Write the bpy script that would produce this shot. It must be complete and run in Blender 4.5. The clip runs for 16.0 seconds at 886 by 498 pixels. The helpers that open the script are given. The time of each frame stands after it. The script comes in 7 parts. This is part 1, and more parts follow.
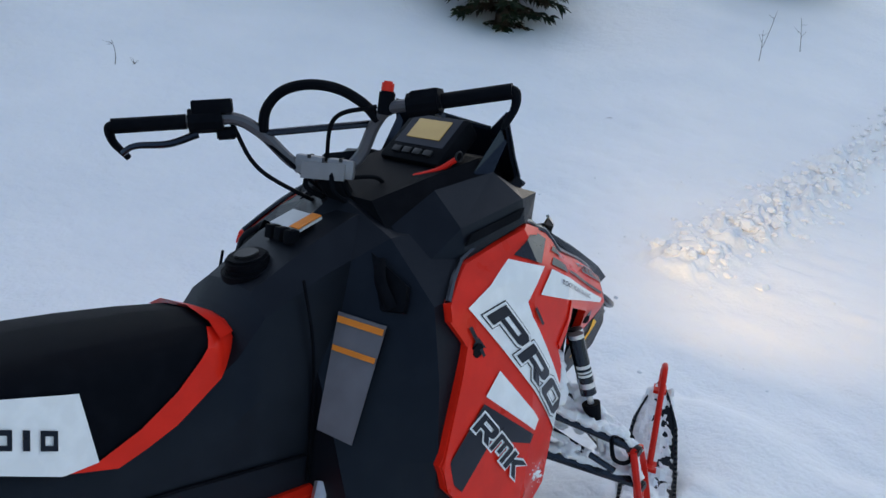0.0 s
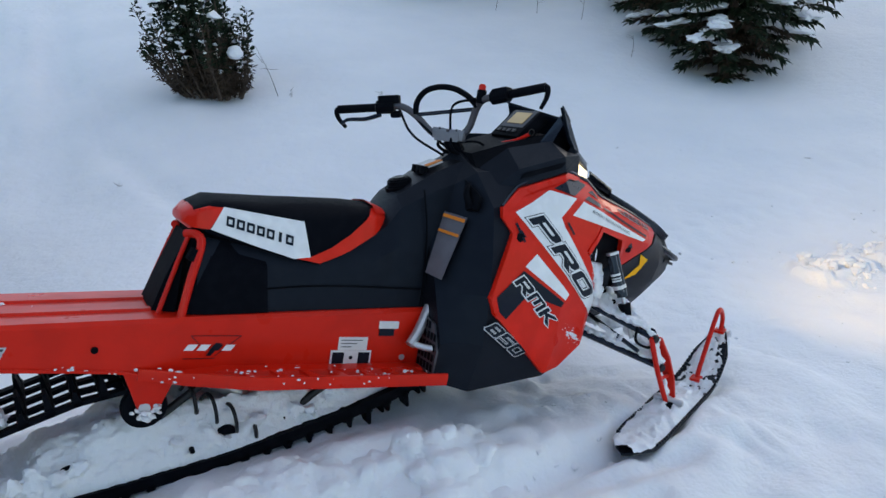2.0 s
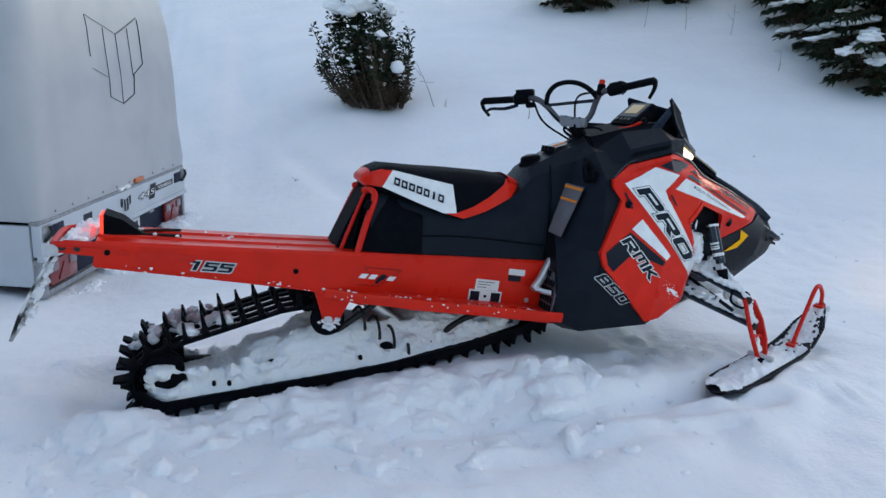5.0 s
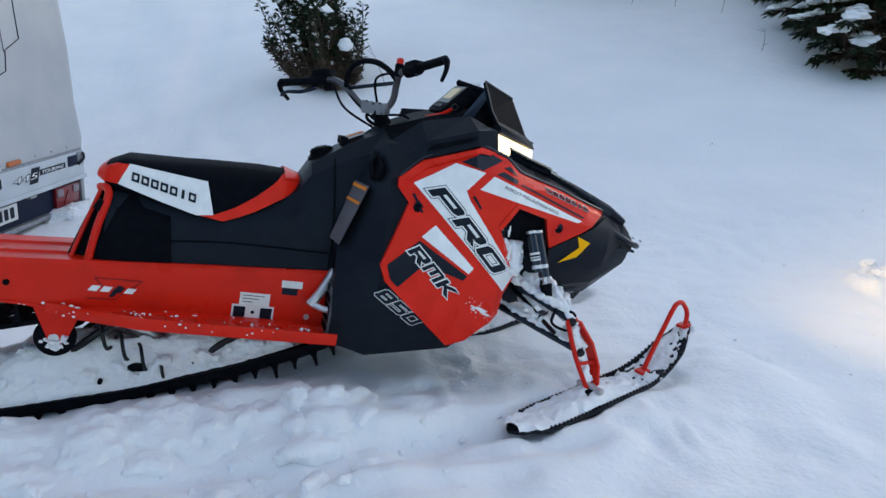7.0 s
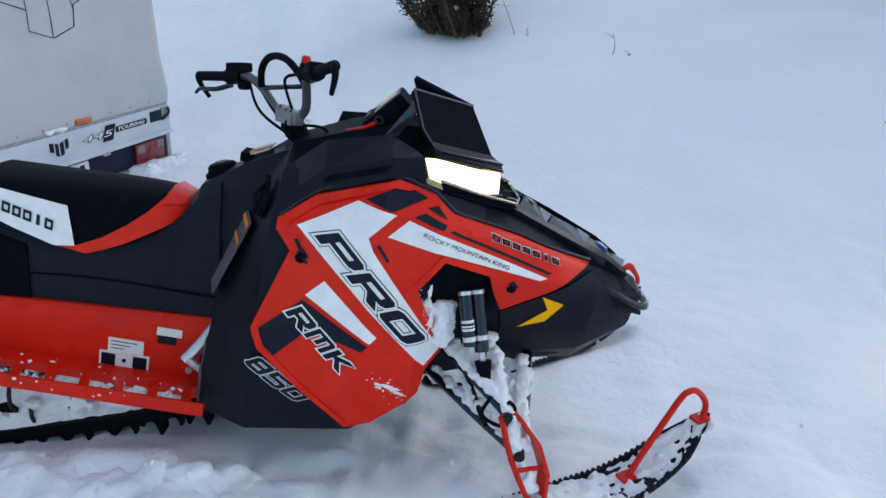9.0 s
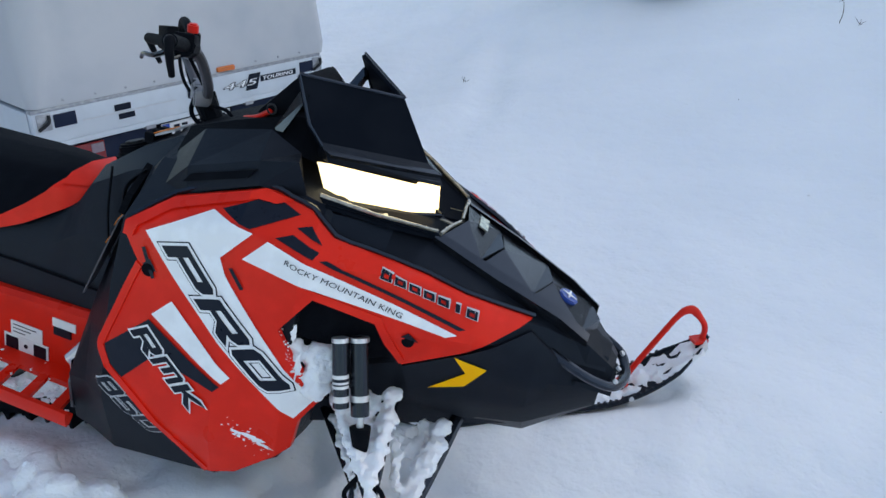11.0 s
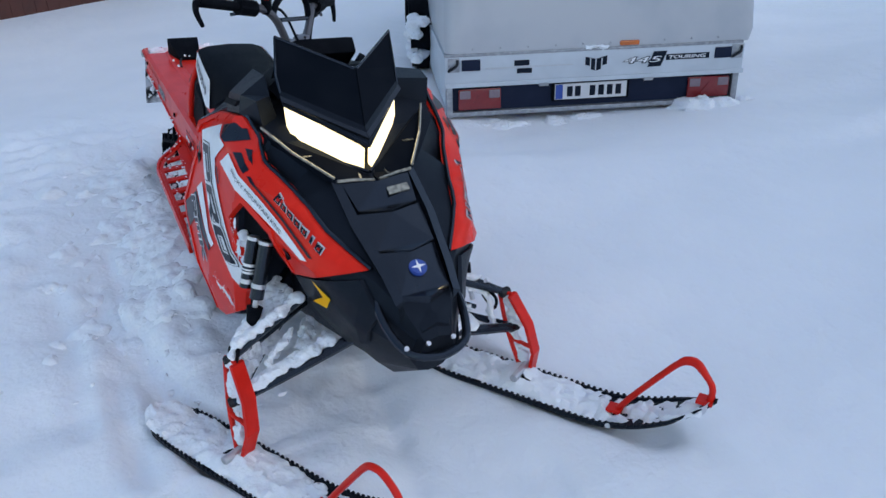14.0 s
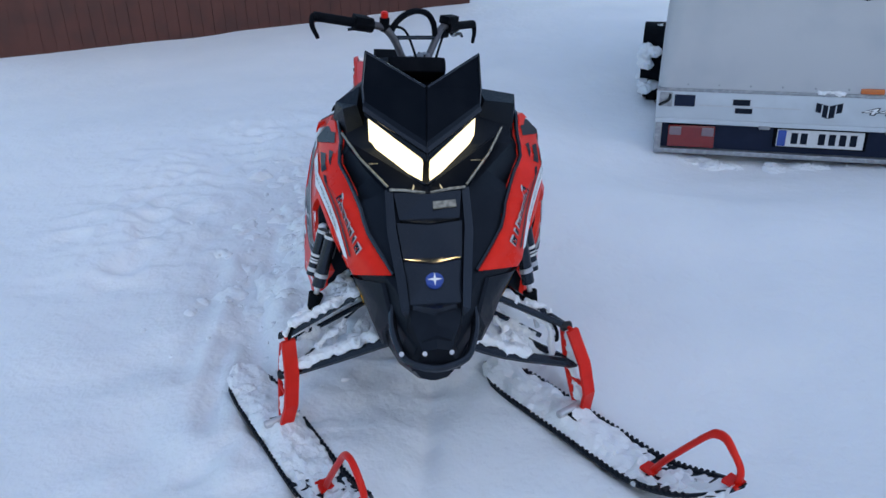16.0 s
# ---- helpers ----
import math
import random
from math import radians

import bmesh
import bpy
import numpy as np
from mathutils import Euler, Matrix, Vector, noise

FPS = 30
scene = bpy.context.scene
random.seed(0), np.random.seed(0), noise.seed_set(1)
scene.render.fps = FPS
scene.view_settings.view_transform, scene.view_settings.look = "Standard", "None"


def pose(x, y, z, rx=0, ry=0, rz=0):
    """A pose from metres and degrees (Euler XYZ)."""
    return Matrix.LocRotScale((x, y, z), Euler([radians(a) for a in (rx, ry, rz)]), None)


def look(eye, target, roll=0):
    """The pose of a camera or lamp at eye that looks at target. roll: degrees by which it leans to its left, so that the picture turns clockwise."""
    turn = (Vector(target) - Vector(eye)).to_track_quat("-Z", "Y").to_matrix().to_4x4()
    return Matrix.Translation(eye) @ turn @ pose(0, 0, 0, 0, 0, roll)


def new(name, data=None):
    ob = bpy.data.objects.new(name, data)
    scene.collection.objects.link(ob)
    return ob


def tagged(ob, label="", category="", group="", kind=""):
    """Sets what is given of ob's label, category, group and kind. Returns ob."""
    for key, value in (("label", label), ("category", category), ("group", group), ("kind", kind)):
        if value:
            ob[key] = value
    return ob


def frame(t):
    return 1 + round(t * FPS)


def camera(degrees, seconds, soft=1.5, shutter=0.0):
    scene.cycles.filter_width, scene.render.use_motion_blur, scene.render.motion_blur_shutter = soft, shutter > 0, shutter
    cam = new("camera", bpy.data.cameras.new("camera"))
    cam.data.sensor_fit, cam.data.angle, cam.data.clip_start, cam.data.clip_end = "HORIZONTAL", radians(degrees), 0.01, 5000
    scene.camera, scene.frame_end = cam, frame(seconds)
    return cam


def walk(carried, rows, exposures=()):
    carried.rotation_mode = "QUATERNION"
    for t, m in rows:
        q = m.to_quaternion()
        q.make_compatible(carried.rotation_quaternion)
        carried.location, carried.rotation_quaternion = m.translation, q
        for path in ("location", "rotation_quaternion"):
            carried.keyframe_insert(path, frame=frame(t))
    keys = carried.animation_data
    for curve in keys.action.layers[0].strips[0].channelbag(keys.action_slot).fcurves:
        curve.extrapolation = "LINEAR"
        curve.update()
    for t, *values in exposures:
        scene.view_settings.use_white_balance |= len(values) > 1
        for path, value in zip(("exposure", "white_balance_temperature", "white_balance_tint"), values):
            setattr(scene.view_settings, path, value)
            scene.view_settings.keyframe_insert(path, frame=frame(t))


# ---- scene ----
cam = camera(58.0, 16.0)
PATH = [
    (0, (0.385, -1.349, 1.146), (1.892, -0.075, 0.822), 7.8),
    (0.5, (0.177, -1.659, 1.056), (1.655, -0.357, 0.712), 8.5),
    (1, (0.077, -2.042, 1.053), (1.458, -0.622, 0.774), 8.7),
    (1.5, (0.13, -2.42, 1.03), (1.28, -0.802, 0.782), 9.8),
    (2, (0.009, -2.704, 0.978), (1.013, -0.996, 0.711), 8.6),
    (2.5, (-0.183, -2.983, 0.906), (0.685, -1.204, 0.624), 8.1),
    (3, (-0.267, -3.243, 0.861), (0.529, -1.427, 0.599), 8.7),
    (3.5, (-0.326, -3.449, 0.835), (0.417, -1.613, 0.56), 8.7),
    (3.7, (-0.344, -3.494, 0.823), (0.381, -1.65, 0.552), 8.5),
    (5.8, (0.12, -3.304, 0.863), (0.762, -1.43, 0.588), 9.7),
    (6, (0.245, -3.285, 0.86), (0.874, -1.405, 0.599), 9.5),
    (6.5, (0.579, -3.246, 0.95), (1.174, -1.362, 0.641), 9.6),
    (7, (0.927, -3.179, 1.038), (1.521, -1.299, 0.701), 10.0),
    (7.5, (1.202, -3.022, 1.063), (1.733, -1.133, 0.679), 10.4),
    (8, (1.443, -2.855, 1.173), (1.886, -0.963, 0.698), 10.4),
    (8.5, (1.697, -2.682, 1.312), (1.971, -0.778, 0.764), 10.7),
    (9, (1.918, -2.525, 1.437), (2.061, -0.62, 0.847), 11.0),
    (9.5, (2.082, -2.208, 1.441), (2.142, -0.312, 0.806), 11.9),
    (10, (2.22, -2.01, 1.503), (2.188, -0.14, 0.796), 11.7),
    (10.2, (2.307, -1.964, 1.505), (2.22, -0.099, 0.788), 11.8),
    (12.3, (3.516, -1.501, 1.853), (2.498, -0.112, 0.835), 9.7),
    (12.5, (3.64, -1.435, 1.888), (2.559, -0.11, 0.851), 9.5),
    (13, (3.879, -1.298, 1.952), (2.666, -0.122, 0.88), 8.3),
    (13.5, (4.048, -1.072, 1.957), (2.732, -0.038, 0.862), 8.6),
    (14, (4.196, -0.895, 2.014), (2.771, -0.019, 0.918), 7.8),
    (14.5, (4.367, -0.724, 2.062), (2.848, -0.058, 0.945), 7.0),
    (15, (4.464, -0.612, 2.095), (2.89, -0.101, 0.972), 6.1),
    (15.5, (4.48, -0.472, 2.086), (2.856, -0.106, 0.977), 5.3),
    (16, (4.456, -0.241, 2.106), (2.81, -0.009, 0.993), 4.2),
]
SIZE = 0.93
UP = Vector((-0.155, -0.075, 0.985)).normalized()
FWD = (Vector((1, 0, 0)) - UP * UP.x).normalized()
# the sled's own axes, as it leans in the snow, turned into the world
LEAN = Matrix((FWD, UP.cross(FWD), UP)).to_4x4()
LEAN.translation = (0, 0, 0.37)
walk(cam, [(t, LEAN @ look(Vector(eye) * SIZE, Vector(target) * SIZE, roll)) for t, eye, target, roll in PATH], exposures=((0, 0.68, 7250, 10), (3.5, 0.76, 7250, 10), (6, 0.77, 7250, 10), (8, 0.82, 7300, 10), (10, 0.91, 7350, 10), (12.5, 0.78, 6950, 10), (14, 0.70, 6650, 10), (16, 0.64, 6480, 10)))

# ---- light ----
SUN_TURN, SUN_HIGH = radians(62), radians(20)
world = bpy.data.worlds.new("sky")
scene.world = world
world.use_nodes = True
wn = world.node_tree.nodes
sky = wn.new("ShaderNodeTexSky")
sky.sky_type, sky.sun_disc, sky.sun_elevation, sky.sun_rotation = "NISHITA", False, SUN_HIGH, SUN_TURN
sky.dust_density, sky.air_density, sky.ozone_density = 0.6, 1.0, 2.0
wn["Background"].inputs["Strength"].default_value = 0.15
world.node_tree.links.new(sky.outputs[0], wn["Background"].inputs["Color"])
sun_data = bpy.data.lights.new("sun", "SUN")
sun_data.energy, sun_data.angle, sun_data.color = 0.5, radians(120), (0.95, 0.97, 1.0)
sun = new("sun", sun_data)
way = Vector((math.sin(SUN_TURN) * math.cos(SUN_HIGH), math.cos(SUN_TURN) * math.cos(SUN_HIGH), math.sin(SUN_HIGH) + 1.4))
sun.matrix_world = look(way * 30, (0, 0, 0))


# ---- materials ----
def material(name, colour, rough=0.5, metal=0.0, spots=None, scale=8.0, mix=(0.45, 0.65), bump=0.0, grain=200.0, coat=0.0, glow=0.0, vary=0.08, rough_vary=0.15):
    """A surface with two scales of variation: patches of a second colour, and a fine grain in relief."""
    m = bpy.data.materials.new(name)
    m.use_nodes = True
    nt = m.node_tree
    b = nt.nodes["Principled BSDF"]
    tc = nt.nodes.new("ShaderNodeTexCoord")
    big = nt.nodes.new("ShaderNodeTexNoise")
    big.inputs["Scale"].default_value, big.inputs["Detail"].default_value = scale, 6
    nt.links.new(tc.outputs["Object"], big.inputs["Vector"])
    ramp = nt.nodes.new("ShaderNodeValToRGB")
    ramp.color_ramp.elements[0].position, ramp.color_ramp.elements[1].position = mix
    ramp.color_ramp.elements[0].color = (*colour, 1)
    ramp.color_ramp.elements[1].color = (*(spots or [min(1, c * (1 + vary) + 0.002) for c in colour]), 1)
    nt.links.new(big.outputs["Fac"], ramp.inputs["Fac"])
    nt.links.new(ramp.outputs["Color"], b.inputs["Base Color"])
    fine = nt.nodes.new("ShaderNodeTexNoise")
    fine.inputs["Scale"].default_value, fine.inputs["Detail"].default_value = grain, 4
    nt.links.new(tc.outputs["Object"], fine.inputs["Vector"])
    span = nt.nodes.new("ShaderNodeMapRange")
    span.inputs["To Min"].default_value, span.inputs["To Max"].default_value = max(0.02, rough - rough_vary / 2), min(1, rough + rough_vary / 2)
    nt.links.new(big.outputs["Fac"], span.inputs["Value"])
    nt.links.new(span.outputs[0], b.inputs["Roughness"])
    b.inputs["Metallic"].default_value = metal
    if max(colour) < 0.04:
        b.inputs["Specular IOR Level"].default_value = 0.06 if max(colour) < 0.006 else 0.12
    # blue gloss tint on the blackest surfaces stands in for a bluer sky's reflection
    if max(colour) < 0.012:
        b.inputs["Specular Tint"].default_value = (0.55, 0.72, 1.0, 1)
    if name == "smoked_windshield":
        b.inputs["Specular IOR Level"].default_value, b.inputs["IOR"].default_value = 0.04, 1.15
    if name in ("black_moulded_plastic", "black_gloss_plastic"):
        b.inputs["Specular IOR Level"].default_value = 0.20 if rough > 0.3 else 0.5
    if name == "black_decal":
        b.inputs["Specular IOR Level"].default_value = 0.25
    if name in ("yellow_decal", "orange_sticker"):
        b.inputs["Specular IOR Level"].default_value = 0.12
    if colour[0] > 30 * colour[1]:
        b.inputs["Specular IOR Level"].default_value = 0.16
    b.inputs["Coat Weight"].default_value = coat
    b.inputs["Coat Roughness"].default_value = 0.08
    if bump:
        bp = nt.nodes.new("ShaderNodeBump")
        bp.inputs["Strength"].default_value, bp.inputs["Distance"].default_value = bump, 0.004
        nt.links.new(fine.outputs["Fac"], bp.inputs["Height"])
        nt.links.new(bp.outputs["Normal"], b.inputs["Normal"])
    if glow:
        b.inputs["Emission Color"].default_value = (*colour, 1)
        b.inputs["Emission Strength"].default_value = glow
    return m


def snow_material(name, soft=0.012, lumps=0.6):
    m = material(name, (0.86, 0.87, 0.89), 0.7, spots=(0.80, 0.82, 0.85), scale=1.3, mix=(0.35, 0.75), rough_vary=0.2)
    nt = m.node_tree
    b = nt.nodes["Principled BSDF"]
    tc = nt.nodes["Texture Coordinate"]
    last = None
    for size, strength, deep in ((9, lumps * 0.5, 0.05), (45, lumps * 0.55, 0.014), (420, 0.35, 0.002)):
        n = nt.nodes.new("ShaderNodeTexNoise")
        n.inputs["Scale"].default_value, n.inputs["Detail"].default_value = size, 5
        nt.links.new(tc.outputs["Object"], n.inputs["Vector"])
        bp = nt.nodes.new("ShaderNodeBump")
        bp.inputs["Strength"].default_value, bp.inputs["Distance"].default_value = strength, deep
        nt.links.new(n.outputs["Fac"], bp.inputs["Height"])
        if last:
            nt.links.new(last.outputs["Normal"], bp.inputs["Normal"])
        last = bp
    nt.links.new(last.outputs["Normal"], b.inputs["Normal"])
    b.inputs["Subsurface Weight"].default_value = 0.25
    b.inputs["Subsurface Radius"].default_value = (0.9, 1.0, 1.2)
    b.inputs["Subsurface Scale"].default_value = soft
    b.inputs["Specular IOR Level"].default_value = 0.25
    return m


SNOW = snow_material("snow_ground")
CLUMP = snow_material("snow_clumps", 0.008, 0.8)
RED = material("red_plastic", (0.72, 0.0185, 0.0075), 0.30, coat=0.04, scale=14, vary=0.10, bump=0.02)
RED_PAINT = material("red_metal_paint", (0.70, 0.018, 0.0065), 0.30, spots=(0.62, 0.016, 0.006), coat=0.04, scale=9, bump=0.03)
RED_TUBE = material("red_tube_paint", (0.62, 0.0145, 0.007), 0.35, coat=0.08, scale=20, bump=0.03)
PLASTIC = material("black_moulded_plastic", (0.0055, 0.0066, 0.0092), 0.42, spots=(0.0075, 0.009, 0.0122), scale=18, bump=0.22, grain=700)
GLOSS = material("black_gloss_plastic", (0.0062, 0.007, 0.009), 0.24, coat=0.08, scale=12, bump=0.03)
CLOTH = material("black_seat_vinyl", (0.0028, 0.0033, 0.0050), 0.66, spots=(0.0045, 0.0052, 0.0075), scale=30, bump=0.35, grain=900)
RUBBER = material("black_rubber", (0.0030, 0.0034, 0.0046), 0.66, spots=(0.0055, 0.006, 0.0078), scale=22, bump=0.3, grain=350)
WHITE = material("white_vinyl", (0.78, 0.79, 0.80), 0.35, coat=0.2, scale=25, bump=0.03)
DECAL = material("black_decal", (0.0058, 0.0068, 0.0115), 0.30, scale=30)
GREY_DECAL = material("silver_decal", (0.50, 0.51, 0.53), 0.4, scale=30)
STEEL = material("brushed_aluminium", (0.58, 0.58, 0.60), 0.36, 0.8, scale=30, bump=0.08, grain=500)
GREY_TUBE = material("grey_bar_paint", (0.085, 0.085, 0.098), 0.40, 0.5, scale=30, bump=0.05)
BAR_CLAMP = material("cast_clamp_grey", (0.20, 0.20, 0.22), 0.45, 0.5, scale=40, bump=0.1)
DARK_STEEL = material("dark_steel", (0.03, 0.031, 0.034), 0.45, 0.6, scale=30, bump=0.1)
YELLOW = material("yellow_decal", (1.0, 0.46, 0.003), 0.45, coat=0.0, scale=25)
ORANGE = material("orange_sticker", (0.75, 0.22, 0.03), 0.45, scale=40)
LABEL = material("grey_warning_label", (0.10, 0.09, 0.10), 0.38, spots=(0.13, 0.12, 0.135), scale=9, coat=0.2)
LABEL_WHITE = material("white_label_paper", (0.70, 0.70, 0.69), 0.5, scale=30)
HEADLIGHT = material("lit_headlight", (1.0, 0.83, 0.50), 0.2, glow=1.15, vary=0.0)
TAIL = material("lit_tail_lamp", (1.0, 0.045, 0.02), 0.25, glow=0.9, vary=0.0)
SCREEN = material("lit_gauge_screen", (0.24, 0.18, 0.07), 0.3, glow=0.32, vary=0.3)
# the headlight's warm glow is put into the colour of this clear plastic
LENS = material("warm_lit_lamp_plastic", (0.36, 0.34, 0.28), 0.12, 0.5, coat=0.5, scale=70, spots=(0.16, 0.15, 0.13))
FLAP = material("snowy_rubber", (0.02, 0.02, 0.022), 0.8, spots=(0.62, 0.63, 0.66), scale=16, mix=(0.38, 0.58), bump=0.3)
SMOKE = material("smoked_windshield", (0.0055, 0.0075, 0.0118), 0.3, coat=0.0, scale=8, rough_vary=0.1)
BLUE = material("blue_badge", (0.02, 0.06, 0.30), 0.25, coat=0.5)
BOX = material("trailer_cover_white", (0.47, 0.48, 0.50), 0.45, spots=(0.41, 0.43, 0.46), scale=2.2, bump=0.12, grain=90)
GATE = material("trailer_white_steel", (0.50, 0.54, 0.58), 0.4, scale=5, bump=0.04)
GALV = material("galvanised_steel", (0.30, 0.31, 0.33), 0.45, 0.7, spots=(0.42, 0.43, 0.45), scale=30, bump=0.05)
BLACK_PAINT = material("dark_panel", (0.011, 0.017, 0.038), 0.4, scale=10)
LAMP_RED = material("red_lamp_lens", (0.20, 0.008, 0.010), 0.18, coat=0.6, scale=40)
LAMP_CLEAR = material("pale_lamp_lens", (0.20, 0.14, 0.16), 0.15, coat=0.6, scale=40)
AMBER = material("amber_lamp_lens", (0.55, 0.13, 0.02), 0.25, coat=0.4)
PLATE_WHITE = material("plate_white", (0.62, 0.62, 0.62), 0.4, scale=30)
NEEDLE = material("dark_needles", (0.010, 0.018, 0.011), 0.6, spots=(0.026, 0.042, 0.020), scale=11, mix=(0.35, 0.7))
DRY = material("brown_needles", (0.040, 0.024, 0.013), 0.75, spots=(0.075, 0.044, 0.024), scale=11)
BARK = material("spruce_bark", (0.055, 0.036, 0.025), 0.85, spots=(0.10, 0.075, 0.055), scale=24, bump=0.6, grain=60)
TWIG = material("bare_twig", (0.09, 0.065, 0.05), 0.8, scale=30)
BROWN_WALL = material("brown_stained_boards", (0.075, 0.020, 0.014), 0.7, spots=(0.055, 0.017, 0.013), scale=3, bump=0.3, grain=40)
GREY_ROOF = material("dark_roof_felt", (0.03, 0.03, 0.032), 0.8, scale=5, bump=0.4, grain=90)


# ---- mesh helpers ----
def part(name, bm, mat, parent=None, label="", smooth=True, size=1.0, sharp=35):
    """One mesh object from a bmesh, as a part of parent."""
    if size != 1.0:
        bmesh.ops.scale(bm, vec=(size,) * 3, verts=bm.verts)
    bmesh.ops.recalc_face_normals(bm, faces=bm.faces)
    me = bpy.data.meshes.new(name)
    bm.to_mesh(me)
    bm.free()
    if smooth:
        me.polygons.foreach_set("use_smooth", [True] * len(me.polygons))
        me.set_sharp_from_angle(angle=radians(sharp))
    me.materials.append(mat)
    ob = new(name, me)
    ob.parent = parent
    if label:
        tagged(ob, label)
    return ob


def thing(name, label, category, m=None, group="", kind=""):
    ob = new(name)
    ob.empty_display_size = 0.1
    if m is not None:
        ob.matrix_world = m
    return tagged(ob, label, category, group, kind)


def box(bm, x0, x1, y0, y1, z0, z1, bevel=0.0):
    c = bmesh.ops.create_cube(bm, size=1.0)["verts"]
    for v in c:
        v.co = Vector((x0 + (v.co.x + 0.5) * (x1 - x0), y0 + (v.co.y + 0.5) * (y1 - y0), z0 + (v.co.z + 0.5) * (z1 - z0)))
    if bevel:
        bmesh.ops.bevel(bm, geom=list({e for v in c for e in v.link_edges}), offset=bevel, segments=2, affect="EDGES", profile=0.6)
    return bm


def smooth_line(pts, steps=6):
    """A Catmull-Rom line through pts."""
    p = [Vector(q) for q in pts]
    if len(p) < 3 or steps < 2:
        return p
    ext = [2 * p[0] - p[1], *p, 2 * p[-1] - p[-2]]
    out = []
    for a, b, c, d in zip(ext, ext[1:], ext[2:], ext[3:]):
        for k in range(steps):
            t = k / steps
            out.append(0.5 * (2 * b + (c - a) * t + (2 * a - 5 * b + 4 * c - d) * t * t + (3 * b - a - 3 * c + d) * t ** 3))
    return out + [p[-1]]


def tube(bm, pts, r, seg=10, steps=6, close=False, flat=1.0):
    """A round bar along pts; r may be one radius or one for each end."""
    line = smooth_line(pts, steps)
    r0, r1 = r if isinstance(r, tuple) else (r, r)
    rings, side = [], None
    for i, p in enumerate(line):
        d = (line[min(i + 1, len(line) - 1)] - line[max(i - 1, 0)]).normalized()
        if side is None:
            side = d.orthogonal().normalized()
        side = (side - d * side.dot(d)).normalized()
        up = d.cross(side)
        rr = r0 + (r1 - r0) * i / max(1, len(line) - 1)
        rings.append([bm.verts.new(p + rr * (math.cos(a) * side + flat * math.sin(a) * up)) for a in (2 * math.pi * k / seg for k in range(seg))])
    for a, b in zip(rings, rings[1:]):
        for k in range(seg):
            bm.faces.new((a[k], a[(k + 1) % seg], b[(k + 1) % seg], b[k]))
    bm.faces.new(rings[0])
    bm.faces.new(rings[-1][::-1])
    return bm


def loft(bm, rings, caps=True, closed=True):
    """Joins rings of as many points each into a skin."""
    vs = [[bm.verts.new(p) for p in ring] for ring in rings]
    n = len(vs[0])
    for a, b in zip(vs, vs[1:]):
        for k in range(n if closed else n - 1):
            bm.faces.new((a[k], a[(k + 1) % n], b[(k + 1) % n], b[k]))
    if caps and closed:
        bm.faces.new(vs[0])
        bm.faces.new(vs[-1][::-1])
    return bm


def disc(bm, centre, axis, r, depth, seg=24, bevel=0.0):
    """A drum of that depth round an axis."""
    m = Matrix.Translation(centre) @ Vector(axis).to_track_quat("Z", "Y").to_matrix().to_4x4()
    made = bmesh.ops.create_cone(bm, cap_ends=True, segments=seg, radius1=r, radius2=r, depth=depth, matrix=m)["verts"]
    if bevel:
        rims = [e for e in {e for v in made for e in v.link_edges} if any(len(f.verts) > 4 for f in e.link_faces)]
        bmesh.ops.bevel(bm, geom=rims, offset=bevel, segments=2, affect="EDGES")
    return bm


def slab(bm, pts, depth):
    """A flat plate: the outline pts, pushed back by the vector depth."""
    a = [bm.verts.new(p) for p in pts]
    b = [bm.verts.new(Vector(p) + Vector(depth)) for p in pts]
    bm.faces.new(a)
    bm.faces.new(b[::-1])
    n = len(a)
    for k in range(n):
        bm.faces.new((a[k], b[k], b[(k + 1) % n], a[(k + 1) % n]))
    return bm


def lump(bm, centre, size, rng, level=2, rough=0.35, squash=1.0):
    """An uneven clump."""
    seed = Vector((rng.random() * 50, rng.random() * 50, rng.random() * 50))
    for v in bmesh.ops.create_icosphere(bm, subdivisions=level, radius=1.0)["verts"]:
        k = 1 + rough * (noise.noise(v.co * 1.3 + seed) + 0.5 * noise.noise(v.co * 3.1 + seed))
        v.co = Vector(centre) + Vector((v.co.x * size[0], v.co.y * size[1], v.co.z * size[2] * squash)) * k
    return bm


def letters(body, shear=0.0, bold=0.0):
    """The built-in font's shapes as triangles: points in a unit of height, and faces."""
    cu = bpy.data.curves.new("letters", "FONT")
    cu.body, cu.shear, cu.offset, cu.resolution_u = body, shear, bold, 3
    ob = bpy.data.objects.new("letters", cu)
    scene.collection.objects.link(ob)
    me = bpy.data.meshes.new_from_object(ob.evaluated_get(bpy.context.evaluated_depsgraph_get()))
    pts = [v.co.copy() for v in me.vertices]
    faces = [tuple(p.vertices) for p in me.polygons]
    bpy.data.objects.remove(ob)
    bpy.data.curves.remove(cu)
    bpy.data.meshes.remove(me)
    x0, x1 = min(p.x for p in pts), max(p.x for p in pts)
    y0, y1 = min(p.y for p in pts), max(p.y for p in pts)
    return [((p.x - x0) / (x1 - x0), (p.y - y0) / (y1 - y0)) for p in pts], faces


def write(bm, body, place, shear=0.0, bold=0.0):
    """Letters laid out by place(u, v), u and v from 0 to 1 along and up the line."""
    pts, faces = letters(body, shear, bold)
    vs = [bm.verts.new(place(u, v)) for u, v in pts]
    for f in faces:
        try:
            bm.faces.new([vs[k] for k in f])
        except ValueError:
            pass
    return bm


